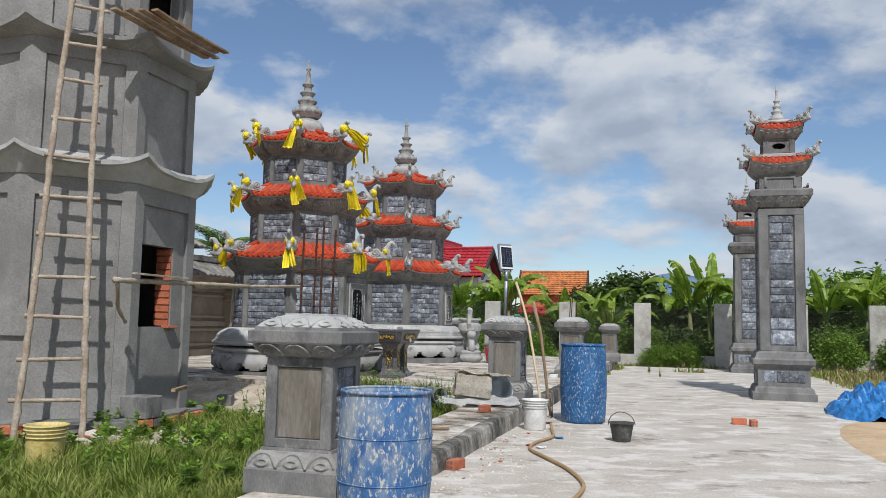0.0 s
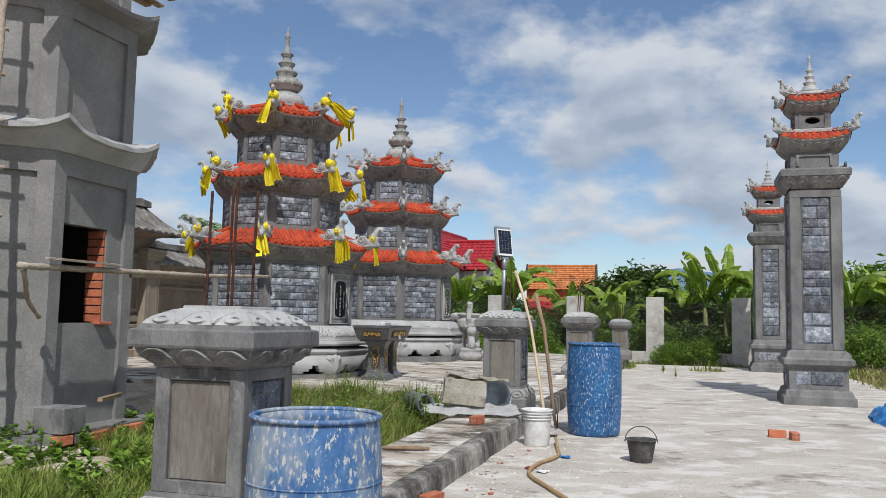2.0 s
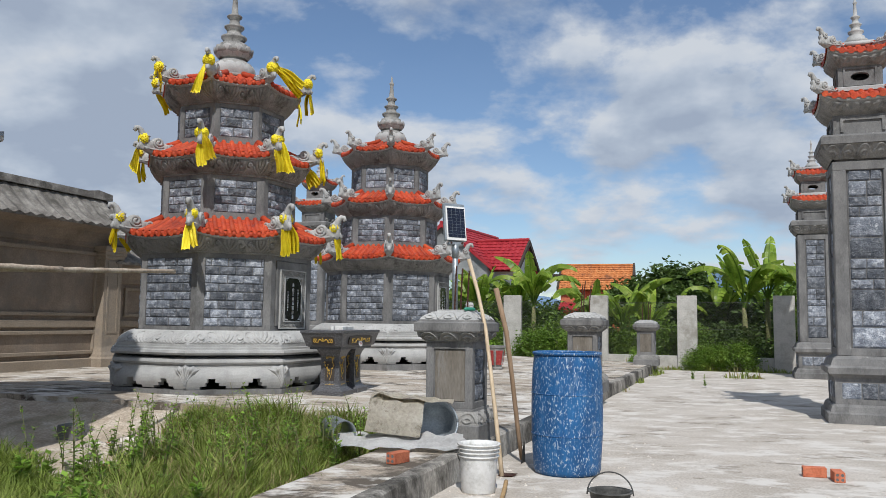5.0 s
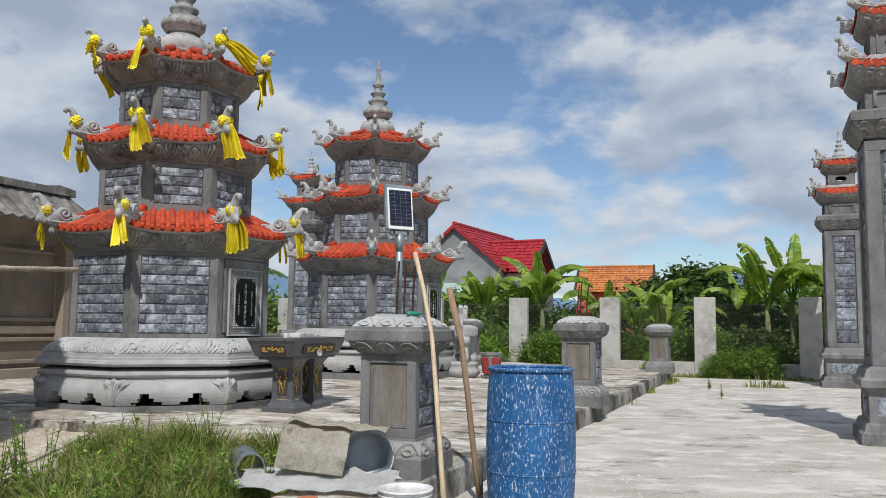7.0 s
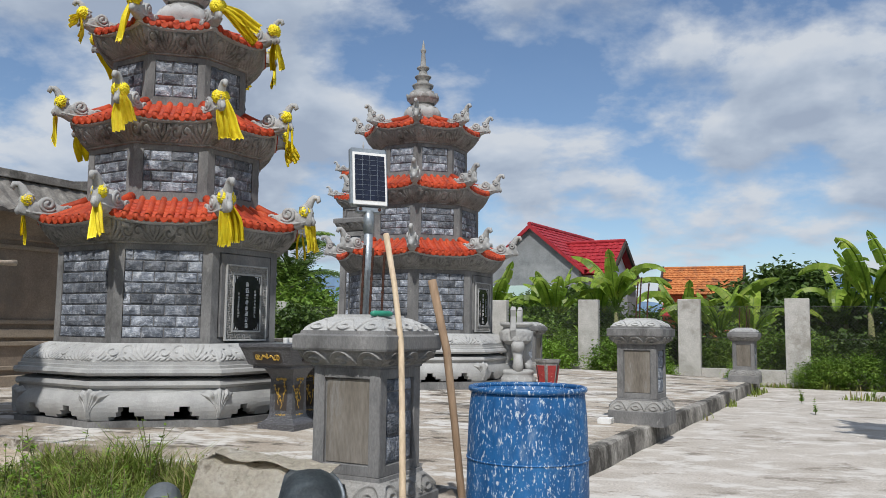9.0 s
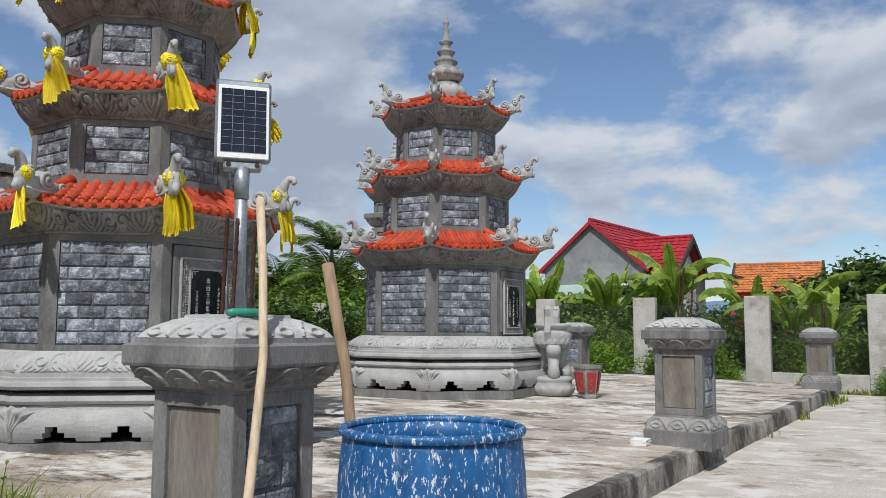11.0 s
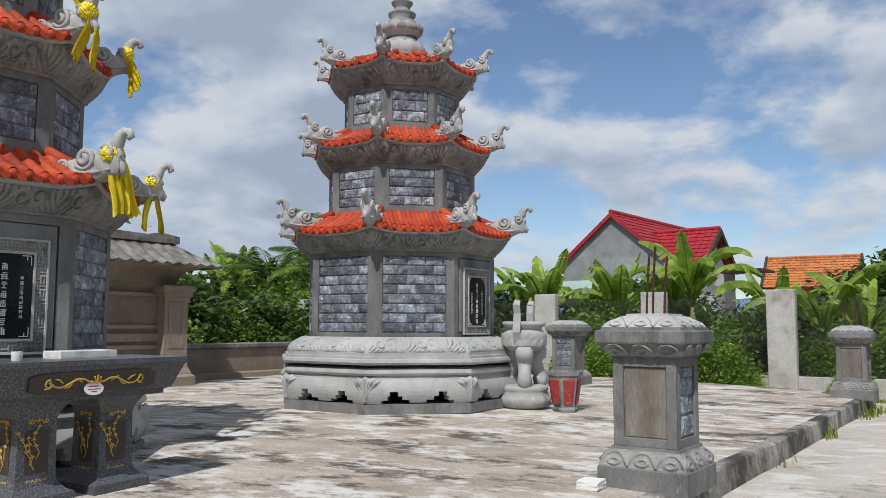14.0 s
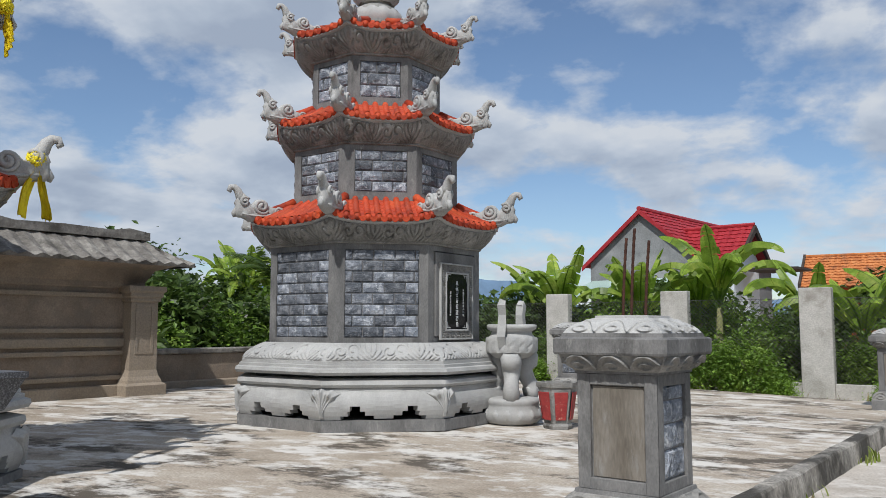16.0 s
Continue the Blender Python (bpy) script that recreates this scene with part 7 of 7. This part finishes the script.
# far belt of woods
for i in range(26):
    a = radians(35 + i * 4.6)
    d = 92 + 14 * math.sin(i * 2.3)
    sc = 1.0 + 0.4 * math.sin(i * 1.7)
    ob = new("far_woods", leaves_mesh("far_woods", DEEP, 900, (6.0, 4.0, 2.6 * sc), 0.8, 100 + i, 0.3))
    ob.matrix_basis = pose(d * math.cos(a), d * math.sin(a), 1.2)
    tagged(ob, "distant belt of dark green woods", "woods", "far woods", "stuff")


# ---- grass, weeds and rubble ----
def blades(name, material, spots, n, hmin, hmax, seed, lean=0.45, wide=0.008):
    """Grass: spots are (u, v, radius u, radius v, z) ovals in the platform's grid."""
    r = np.random.RandomState(seed)
    w = np.array([s[2] * s[3] for s in spots])
    idx = r.choice(len(spots), n, p=w / w.sum())
    sp = np.array(spots)[idx]
    a, q = r.rand(n) * 2 * np.pi, np.sqrt(r.rand(n))
    x = sp[:, 0] + np.cos(a) * q * sp[:, 2] + r.normal(size=n) * 0.05
    y = sp[:, 1] + np.sin(a) * q * sp[:, 3] + r.normal(size=n) * 0.05
    clump = 0.5 + 0.5 * np.sin(x * 7.1 + 1.3 * np.sin(y * 5.3)) * np.sin(y * 6.3 + seed)
    h = (hmin + (hmax - hmin) * r.rand(n) ** 1.6) * (0.55 + 0.75 * clump) * (1.15 - 0.55 * q)
    base = np.stack([x, y, sp[:, 4]], 1)
    az = r.rand(n) * 2 * np.pi
    d = np.stack([np.cos(az), np.sin(az), np.zeros(n)], 1) * (lean * (0.3 + r.rand(n)) * h)[:, None]
    s = np.stack([-np.sin(az), np.cos(az), np.zeros(n)], 1) * wide * (0.7 + 0.8 * r.rand(n))[:, None]
    up = np.array([0, 0, 1.0]) * h[:, None]
    v = np.stack([base - s, base + s, base + d * 0.35 + up * 0.6 + s * 0.8, base + d * 0.35 + up * 0.6 - s * 0.8, base + d + up * 0.95], 1).reshape(-1, 3)
    f = []
    for i in range(n):
        k = 5 * i
        f += [(k, k + 1, k + 2, k + 3), (k + 3, k + 2, k + 4)]
    me = bpy.data.meshes.new(name)
    me.from_pydata(v.tolist(), [], f)
    me.materials.append(material)
    ob = new(name, me)
    ob.matrix_basis = P(0, 0)
    return ob


LAWN = [(-4.0, 10.6, 1.0, 1.3, 0.0), (-3.5, 9.3, 0.75, 1.2, -0.02), (-4.7, 11.4, 0.9, 0.5, 0.08), (-4.3, 11.6, 1.3, 0.25, 0.14), (-3.3, 8.2, 0.5, 0.6, -0.02)]
tagged(blades("tall_grass", GRASS, LAWN, 44000, 0.08, 0.40, 1, 0.9, 0.0048), "tall green grass growing in a soil bed", "grass", kind="stuff")
tagged(blades("dry_grass", DRYGRASS, LAWN, 11000, 0.10, 0.40, 2, 0.8, 0.0045), "dry straw among the green grass", "grass", kind="stuff")
NEAR = [(-4.2, 5.6, 1.9, 1.4, -0.05), (-5.2, 6.0, 1.3, 0.6, -0.05), (-3.6, 7.0, 0.8, 0.9, -0.05), (-3.2, 4.2, 0.6, 1.2, -0.05), (-7.0, 5.6, 1.6, 1.0, -0.05), (-5.0, 8.4, 0.8, 0.8, -0.03), (-4.1, 7.9, 0.7, 0.8, -0.03), (-5.9, 9.3, 0.45, 0.6, -0.03), (-4.3, 9.2, 0.4, 0.5, -0.03)]
tagged(blades("rough_grass", GRASS, NEAR, 80000, 0.06, 0.30, 3, 0.8, 0.006), "rough green grass before the unfinished tower", "grass", kind="stuff")
EDGE = [(-0.6, 28.75, 1.7, 0.28, -0.05), (0.9, 28.7, 0.9, 0.25, -0.05), (-1.92, 26.0, 0.10, 1.0, 0.0), (-1.95, 22.6, 0.05, 0.35, 0.0), (-1.95, 20.2, 0.05, 0.2, 0.0), (4.6, 26, 1.2, 3.0, -0.05), (4.8, 21, 1.2, 3.5, -0.05), (-4.5, 28.6, 3.0, 0.35, -0.05), (-8, 28.5, 3.0, 0.3, -0.05), (6.5, 24, 2.0, 4.0, -0.05), (0.2, 25.4, 0.5, 0.16, 0.0), (5.4, 16.5, 1.4, 2.2, -0.05)]
tagged(blades("verge_grass", GRASS, EDGE, 30000, 0.06, 0.26, 4, 0.6, 0.010), "grass along the fence and the kerb's foot", "grass", kind="stuff")
tagged(blades("verge_straw", DRYGRASS, EDGE[4:] + [(6.5, 22, 3, 7, -0.05)], 9000, 0.10, 0.4, 5, 0.5, 0.012), "dry straw at the edge of the field", "grass", kind="stuff")
FIELD = [(-12 + 0, 44, 20, 8, -0.06), (10, 40, 9, 9, -0.06), (11, 24, 5, 9, -0.06)]
tagged(blades("field_grass", GRASS, FIELD, 26000, 0.2, 0.6, 6, 0.5, 0.03), "rough grass of the field", "grass", kind="stuff")


def weed(m, h, seed, label="tall thin weed with small green leaves", leafy=1.0):
    rr = random.Random(seed)
    wd = thing("weed", m, label, "weed", "tall weeds")
    st, lv = bmesh.new(), bmesh.new()
    for s in range(rr.choice((2, 3, 4))):
        ax, ay = rr.uniform(-0.25, 0.25), rr.uniform(-0.25, 0.25)
        hh = h * rr.uniform(0.6, 1.0)
        pts = [Vector((ax * q * q * hh, ay * q * q * hh, hh * q)) for q in (0, 0.25, 0.5, 0.75, 1.0)]
        tube(st, pts, [0.005, 0.004, 0.0035, 0.003, 0.002], 5)
        for i in range(26):
            q = rr.uniform(0.15, 1.0)
            c = Vector((ax * q * q * hh, ay * q * q * hh, hh * q))
            a = rr.uniform(0, 6.28)
            d = Vector((math.cos(a), math.sin(a), rr.uniform(0.0, 0.7))).normalized() * leafy * rr.uniform(0.03, 0.075) * (1.25 - 0.6 * q)
            sd = d.cross(Vector((0, 0, 1))).normalized() * d.length * 0.30
            lv.faces.new([lv.verts.new(x) for x in (c, c + d * 0.5 + sd, c + d, c + d * 0.5 - sd)])
    part("stalk", st, STEM, wd)
    part("leaves", lv, LIME, wd)
    return wd


rw = random.Random(12)
for i in range(70):
    weed(P(-4.0 + rw.uniform(-1.2, 1.1), 11.0 + rw.uniform(-2.4, 0.5), 0.0, rw.uniform(0, 360)), rw.uniform(0.35, 0.75), i)
for i in range(100):
    weed(P(-4.4 + rw.uniform(-2.2, 1.4), 6.9 + rw.uniform(-1.9, 2.3), -0.05, rw.uniform(0, 360)), rw.uniform(0.2, 0.42), 40 + i, "low broad-leaved weed in rough grass", 1.8)
for u, v in ((-0.55, 21.9), (0.3, 25.6), (-0.9, 24.0)):
    weed(P(u, v, 0.0), 0.3, int(v), "wispy weed in a crack of the concrete")

# soil bed inside the platform and the bank before the unfinished tower
bm = bmesh.new()
nx, ny = 60, 90
grid = []
for j in range(ny + 1):
    row = []
    for i in range(nx + 1):
        x, y = -10.5 + 7.75 * i / nx, 2.5 + 9.5 * j / ny
        z = -0.03 + 0.05 * noise.noise(Vector((x * 0.9, y * 0.9, 1))) + 0.03 * noise.noise(Vector((x * 3.1, y * 3.3, 4)))
        heap_d = math.hypot((x + 5.2) / 1.0, (y - 10.3) / 1.3)
        z += 0.20 * max(0.0, 1 - heap_d) ** 1.2
        z += 0.12 * max(0.0, 1 - math.hypot((x + 5.5) / 1.3, (y - 7.3) / 1.0))
        z += 0.27 * min(1.0, max(0.0, (y - 10.8) / 1.15)) ** 1.3 * min(1.0, max(0.0, (-3.0 - x) / 0.6))
        row.append(bm.verts.new((x, y, z)))
    grid.append(row)
for a, b in zip(grid, grid[1:]):
    for i in range(nx):
        bm.faces.new((a[i], a[i + 1], b[i + 1], b[i]))
BED = mat("dry_rubbly_soil", ((0.30, 0.24, 0.175), (0.42, 0.35, 0.27), (0.52, 0.46, 0.38)), 0.98, 3.0, 40, 0.7, stain=(0.22, 0.19, 0.12), stain_scale=1.2, grainy=0.6)
solid("soil_bed", bm, BED, P(0, 0), "dry soil bed with rubble and sand", "soil", kind="structure", smooth=True)

# sand spilled along the yard's outer edge
bm = bmesh.new()
grid = []
for j in range(41):
    row = []
    for i in range(31):
        x, y = -1.15 + 2.3 * i / 30, -3.2 + 6.4 * j / 40
        rim = max(0.0, 1 - (x / 1.15) ** 2 - (y / 3.2) ** 2)
        row.append(bm.verts.new((x, y, -0.03 + 0.10 * min(1.0, rim * 1.6) * (0.5 + 0.5 * noise.noise(Vector((x * 2, y * 2, 3)))) + 0.03 * min(1.0, rim * 6))))
    grid.append(row)
for a, b in zip(grid, grid[1:]):
    for i in range(30):
        bm.faces.new((a[i], a[i + 1], b[i + 1], b[i]))
SAND = mat("ochre_sand", ((0.40, 0.27, 0.15), (0.50, 0.36, 0.22), (0.56, 0.43, 0.29)), 0.98, 3, 60, 0.5)
solid("sand_spill", bm, SAND, P(2.9, 10.3, 0.0), "ochre sand spilled over the yard's edge", "sand", kind="structure", smooth=True)

CHIPS = []
for k in range(4):
    bm = bmesh.new()
    bmesh.ops.create_icosphere(bm, subdivisions=1, radius=0.5)
    rr = random.Random(k)
    for v in bm.verts:
        v.co = Vector((v.co.x * rr.uniform(0.7, 1.2), v.co.y * rr.uniform(0.6, 1.1), v.co.z * rr.uniform(0.4, 0.8)))
    CHIPS.append(link("rubble_stone", bm, RUBBLE if k else BRICK))
rc = random.Random(99)


def zbed(x, y):
    z = -0.03 + 0.20 * max(0.0, 1 - math.hypot((x + 5.2) / 1.0, (y - 10.3) / 1.3)) ** 1.2
    z += 0.27 * min(1.0, max(0.0, (y - 10.8) / 1.15)) ** 1.3 * min(1.0, max(0.0, (-3.0 - x) / 0.6))
    return z + 0.12 * max(0.0, 1 - math.hypot((x + 5.5) / 1.3, (y - 7.3) / 1.0))


for i in range(150):
    if i < 95:
        x, y = -5.2 + rc.gauss(0, 0.55), 10.0 + rc.gauss(0, 0.9)
    else:
        x, y = -5.5 + rc.gauss(0, 0.5), 7.3 + rc.gauss(0, 0.5)
    s = rc.uniform(0.03, 0.12) if rc.random() < 0.9 else rc.uniform(0.15, 0.3)
    ob = new("rubble_stone", rc.choice(CHIPS))
    ob.matrix_basis = P(x, y, zbed(x, y) + 0.1 * s, rc.uniform(0, 360)) @ Matrix.Diagonal((s, s, s * 0.7, 1))
    tagged(ob, "broken chalky rubble stone in the soil bed", "rubble", "rubble stones")
for i in range(34):
    s = rc.uniform(0.02, 0.06)
    ob = new("mortar_chip", CHIPS[0 if rc.random() < 0.25 else rc.choice((1, 2, 3))])
    ob.matrix_basis = P(-1.9 + abs(rc.gauss(0, 0.16)), 8.3 + rc.gauss(0, 0.9), 0.2 * s, rc.uniform(0, 360)) @ Matrix.Diagonal((s, s, s * 0.6, 1))
    tagged(ob, "small chip of mortar or brick at the kerb's foot", "rubble", "mortar chips")

solid("pale_slab", new_box(0.55, 0.32, 0.05, None, 0.012), RUBBLE, P(-5.9, 12.0, 0.0, 25) @ pose(0, 0, 0.02, 5, 3, 0), "broken pale concrete slab lying in grass", "slab")
solid("cement_block", new_box(0.22, 0.19, 0.17, None, 0.012), CEMENT, P(-6.6, 11.0, -0.02, 15), "grey cement block on the soil bed", "block")

# grit and crumbs of mortar strewn over the yard by the kerb
bm = bmesh.new()
for i in range(900):
    u, v = -1.98 + abs(rc.gauss(0, 0.55)), rc.uniform(4.5, 13.5)
    if rc.random() < 0.35:
        u, v = rc.uniform(-1.9, 2.6), rc.uniform(3.5, 20)
    s = rc.uniform(0.005, 0.017)
    c = P(u, v, 0.0) @ Vector((0, 0, 0))
    a = rc.uniform(0, 6.28)
    base = [bm.verts.new(c + Vector((s * math.cos(a + k * 1.57) * rc.uniform(0.7, 1.3), s * math.sin(a + k * 1.57), -0.001))) for k in range(4)]
    tip = bm.verts.new(c + Vector((0, 0, s * 0.8)))
    for k in range(4):
        bm.faces.new((base[k], base[(k + 1) % 4], tip))
solid("grit", bm, RUBBLE, pose(0, 0, 0), "mortar grit strewn over the concrete yard", "grit", kind="stuff")
for u, v, mt, lab in ((-1.55, 8.75, POT_RED, "scrap of red plastic on the concrete"), (-1.42, 8.62, SACK, "scrap of white plastic on the concrete"), (-1.35, 9.45, TARP, "scrap of blue plastic on the concrete")):
    bm = bmesh.new()
    loft(bm, [[(x + 0.02 * math.sin(9 * y), y, 0.004 + 0.012 * abs(math.sin(40 * x + 30 * y))) for y in (-0.05, -0.02, 0.01, 0.04)] for x in (-0.06, -0.03, 0.0, 0.035, 0.06)], False, False)
    solid("plastic_scrap", bm, mt, P(u, v, 0.0, 30 * v), lab, "litter", "plastic scraps")

# ---- houses beyond the fence ----
PLASTER = mat("unpainted_plaster", ((0.16, 0.165, 0.165), (0.21, 0.215, 0.215), (0.26, 0.265, 0.265)), 0.9, 0.8, 20, 0.2, stain=(0.31, 0.31, 0.305), stain_scale=0.35)
WHITE_WALL = mat("white_wall_paint", ((0.60, 0.64, 0.68), (0.68, 0.72, 0.75)), 0.8, 1.0, 20, 0.1)
HOUSE_RED = mat("red_house_tile", ((0.24, 0.012, 0.018), (0.32, 0.018, 0.025), (0.38, 0.03, 0.036)), 0.55, 2, 20, 0.2)
HOUSE_ORANGE = mat("old_orange_tile", ((0.32, 0.10, 0.03), (0.48, 0.17, 0.05), (0.56, 0.24, 0.09)), 0.9, 2.5, 20, 0.3, stain=(0.20, 0.08, 0.04), stain_scale=1.2)
DARKWOOD = mat("dark_gable_timber", ((0.03, 0.022, 0.018), (0.06, 0.045, 0.035)), 0.8, 4, 30, 0.2)
TIN = mat("pale_green_tin", ((0.30, 0.40, 0.36), (0.38, 0.48, 0.43)), 0.5, 1.0, 20, 0.1)


def tiled_plane(a, b, c, d, rows, cols, thick=0.10):
    """A roof plane of stepped tile courses: a-b along the eave, d-c along the ridge."""
    a, b, c, d = (Vector(p) for p in (a, b, c, d))
    nrm = (b - a).cross(d - a).normalized()
    if nrm.z < 0:
        nrm = -nrm
    bm = bmesh.new()
    lines = []
    for j in range(rows):
        for p, lift in ((j / rows, -0.01), (j / rows, 0.05), ((j + 1) / rows, 0.01)):
            lines.append([a.lerp(d, p).lerp(b.lerp(c, p), i / (cols * 2)) + nrm * (lift + (0.035 if i % 2 else 0.0)) for i in range(cols * 2 + 1)])
    loft(bm, lines, False, False)
    bm2 = [bm.verts.new(p - nrm * thick) for p in (a, b, c, d)]
    bm.faces.new(bm2)
    return bm


HM = pose(-2.2, 56.7, -0.06, 0, 0, -20)
house = thing("red_roofed_house", HM, "house with red tiled roofs and pale plaster walls", "house")
gw, ze, zr, dp = 3.35, 5.05, 7.75, 10.8
bm = bmesh.new()
loft(bm, [[(-gw + 0.2, y, 0), (gw - 0.2, y, 0), (gw - 0.2, y, ze + 0.0), (0, y, zr - 0.12), (-gw + 0.2, y, ze + 0.0)] for y in (0.22, dp)])
part("gable_wall", bm, PLASTER, house)
part("roof_plane", tiled_plane((-gw - 0.15, 0.0, ze - 0.2), (-gw - 0.15, dp, ze - 0.2), (0, dp, zr), (0, 0.0, zr), 12, 14), HOUSE_RED, house)
part("roof_plane", tiled_plane((gw + 0.15, 0.0, ze - 0.2), (gw + 0.15, dp, ze - 0.2), (0, dp, zr), (0, 0.0, zr), 12, 14), HOUSE_RED, house)
for s in (-1, 1):
    part("bargeboard", loft(bmesh.new(), [[(s * (gw + 0.2), y, ze - 0.45), (s * (gw + 0.2), y, ze - 0.2), (0, y, zr + 0.05), (0, y, zr - 0.22)] for y in (-0.06, 0.03)]), HOUSE_RED, house)
part("ridge_cap", tube(bmesh.new(), [(0, -0.05, zr + 0.06), (0, dp, zr + 0.06)], 0.13, 8), HOUSE_RED, house)
bm = bmesh.new()
loft(bm, [[(x, 1.2, 0), (x, 4.8, 0), (x, 4.8, 4.95), (x, 3.0, 6.5), (x, 1.2, 4.95)] for x in (1.0, 4.55)])
part("side_wing_wall", bm, WHITE_WALL, house, "white painted wing wall")
for y in (0.55, 5.45):
    part("wing_roof_plane", tiled_plane((0.6, y, 4.65), (5.0, y, 4.65), (5.0, 3.0, 6.75), (0.6, 3.0, 6.75), 9, 12), HOUSE_RED, house)
part("wing_ridge_cap", tube(bmesh.new(), [(0.6, 3.0, 6.82), (5.05, 3.0, 6.82)], 0.12, 8), HOUSE_RED, house)
part("wing_gable", loft(bmesh.new(), [[(x, 0.45, 4.38), (x, 0.45, 4.62), (x, 3.0, 6.80), (x, 5.55, 4.62), (x, 5.55, 4.38), (x, 3.0, 6.42)] for x in (5.0, 5.14)]), DARKWOOD, house)
part("tin_canopy", loft(bmesh.new(), [[(-3.4, -2.6, 3.0), (2.6, -2.6, 3.0), (2.3, 0.6, 4.1), (-3.0, 0.6, 4.1)], [(-3.4, -2.6, 3.06), (2.6, -2.6, 3.06), (2.3, 0.6, 4.16), (-3.0, 0.6, 4.16)]]), TIN, house, "pale green tin canopy")
w = part("window", new_box(1.0, 0.06, 1.2, pose(3.0, 1.18, 2.4), 0.02), DARKWOOD, house)
part("window_frame", new_box(1.12, 0.04, 0.08, pose(3.0, 1.15, 3.6)), WHITE_WALL, w)
bm = new_box(2.6, 2.6, 0.12, pose(6.1, 3.4, 4.35))
part("lean_to_roof", bm, DARKWOOD, house)

OM = pose(8.9, 65.5, -0.06, 0, 0, -12)
oh = thing("orange_roofed_house", OM, "old low house with an orange tiled roof", "house")
part("brick_shell", loft(bmesh.new(), [[(x, -1.9, 0), (x, 1.9, 0), (x, 1.9, 3.9), (x, 0, 5.4), (x, -1.9, 3.9)] for x in (-2.4, 2.45)]), BRICK, oh)
part("roof_plane", tiled_plane((-2.6, -2.3, 3.75), (2.75, -2.3, 3.75), (2.75, 0, 5.65), (-2.6, 0, 5.65), 11, 16), HOUSE_ORANGE, oh)
part("roof_plane", tiled_plane((-2.6, 2.3, 3.75), (2.75, 2.3, 3.75), (2.75, 0, 5.65), (-2.6, 0, 5.65), 11, 16), HOUSE_ORANGE, oh)
part("ridge_cap", tube(bmesh.new(), [(-2.65, 0, 5.7), (2.8, 0, 5.7)], 0.11, 8), HOUSE_ORANGE, oh)
for x in (-2.65, 2.72):
    part("gable_edge", loft(bmesh.new(), [[(x + e, -2.4, 3.7), (x + e, -2.4, 3.95), (x + e, 0, 5.85), (x + e, 2.4, 3.95), (x + e, 2.4, 3.7), (x + e, 0, 5.55)] for e in (0, 0.14)]), DARKWOOD, oh)
part("tin_awning", loft(bmesh.new(), [[(-2.4, -3.6, 2.3), (1.2, -3.6, 2.3), (1.2, -1.9, 2.8), (-2.4, -1.9, 2.8)], [(-2.4, -3.6, 2.36), (1.2, -3.6, 2.36), (1.2, -1.9, 2.86), (-2.4, -1.9, 2.86)]]), HOUSE_RED, oh)
bm = bmesh.new()
loft(bm, [[(-4, -2.5, 3.1), (4, -2.5, 3.1), (4, 2.5, 3.5), (-4, 2.5, 3.5)], [(-4, -2.5, 3.16), (4, -2.5, 3.16), (4, 2.5, 3.56), (-4, 2.5, 3.56)]])
sh = thing("tin_shed", P(-30, 42), "far shed with a pale tin roof", "shed")
part("roof", bm, GALV, sh)
part("shed_shell", new_box(7.4, 4.2, 3.1), PLASTER, sh)

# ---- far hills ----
# the distance haze is painted: blue air mixed into the hills' base colour
HILL = mat("hill_with_painted_haze", ((0.10, 0.16, 0.24), (0.13, 0.20, 0.29)), 1.0, 0.004, 0.05, 0.0)
bm = bmesh.new()
rows = [[], []]
for i in range(181):
    a = radians(20 + i * 0.85)
    d = 1500
    hgt = 62 + 26 * math.sin(i * 0.13) + 16 * math.sin(i * 0.31 + 1) + 6 * math.sin(i * 0.9)
    rows[0].append((d * math.cos(a), d * math.sin(a), -20))
    rows[1].append((d * 1.05 * math.cos(a), d * 1.05 * math.sin(a), max(20, hgt)))
loft(bm, rows, False, False)
solid("backdrop_hills", bm, HILL, pose(0, 0, 0), "hills on the horizon with blue haze painted into their colour", "hills", kind="structure", smooth=True)
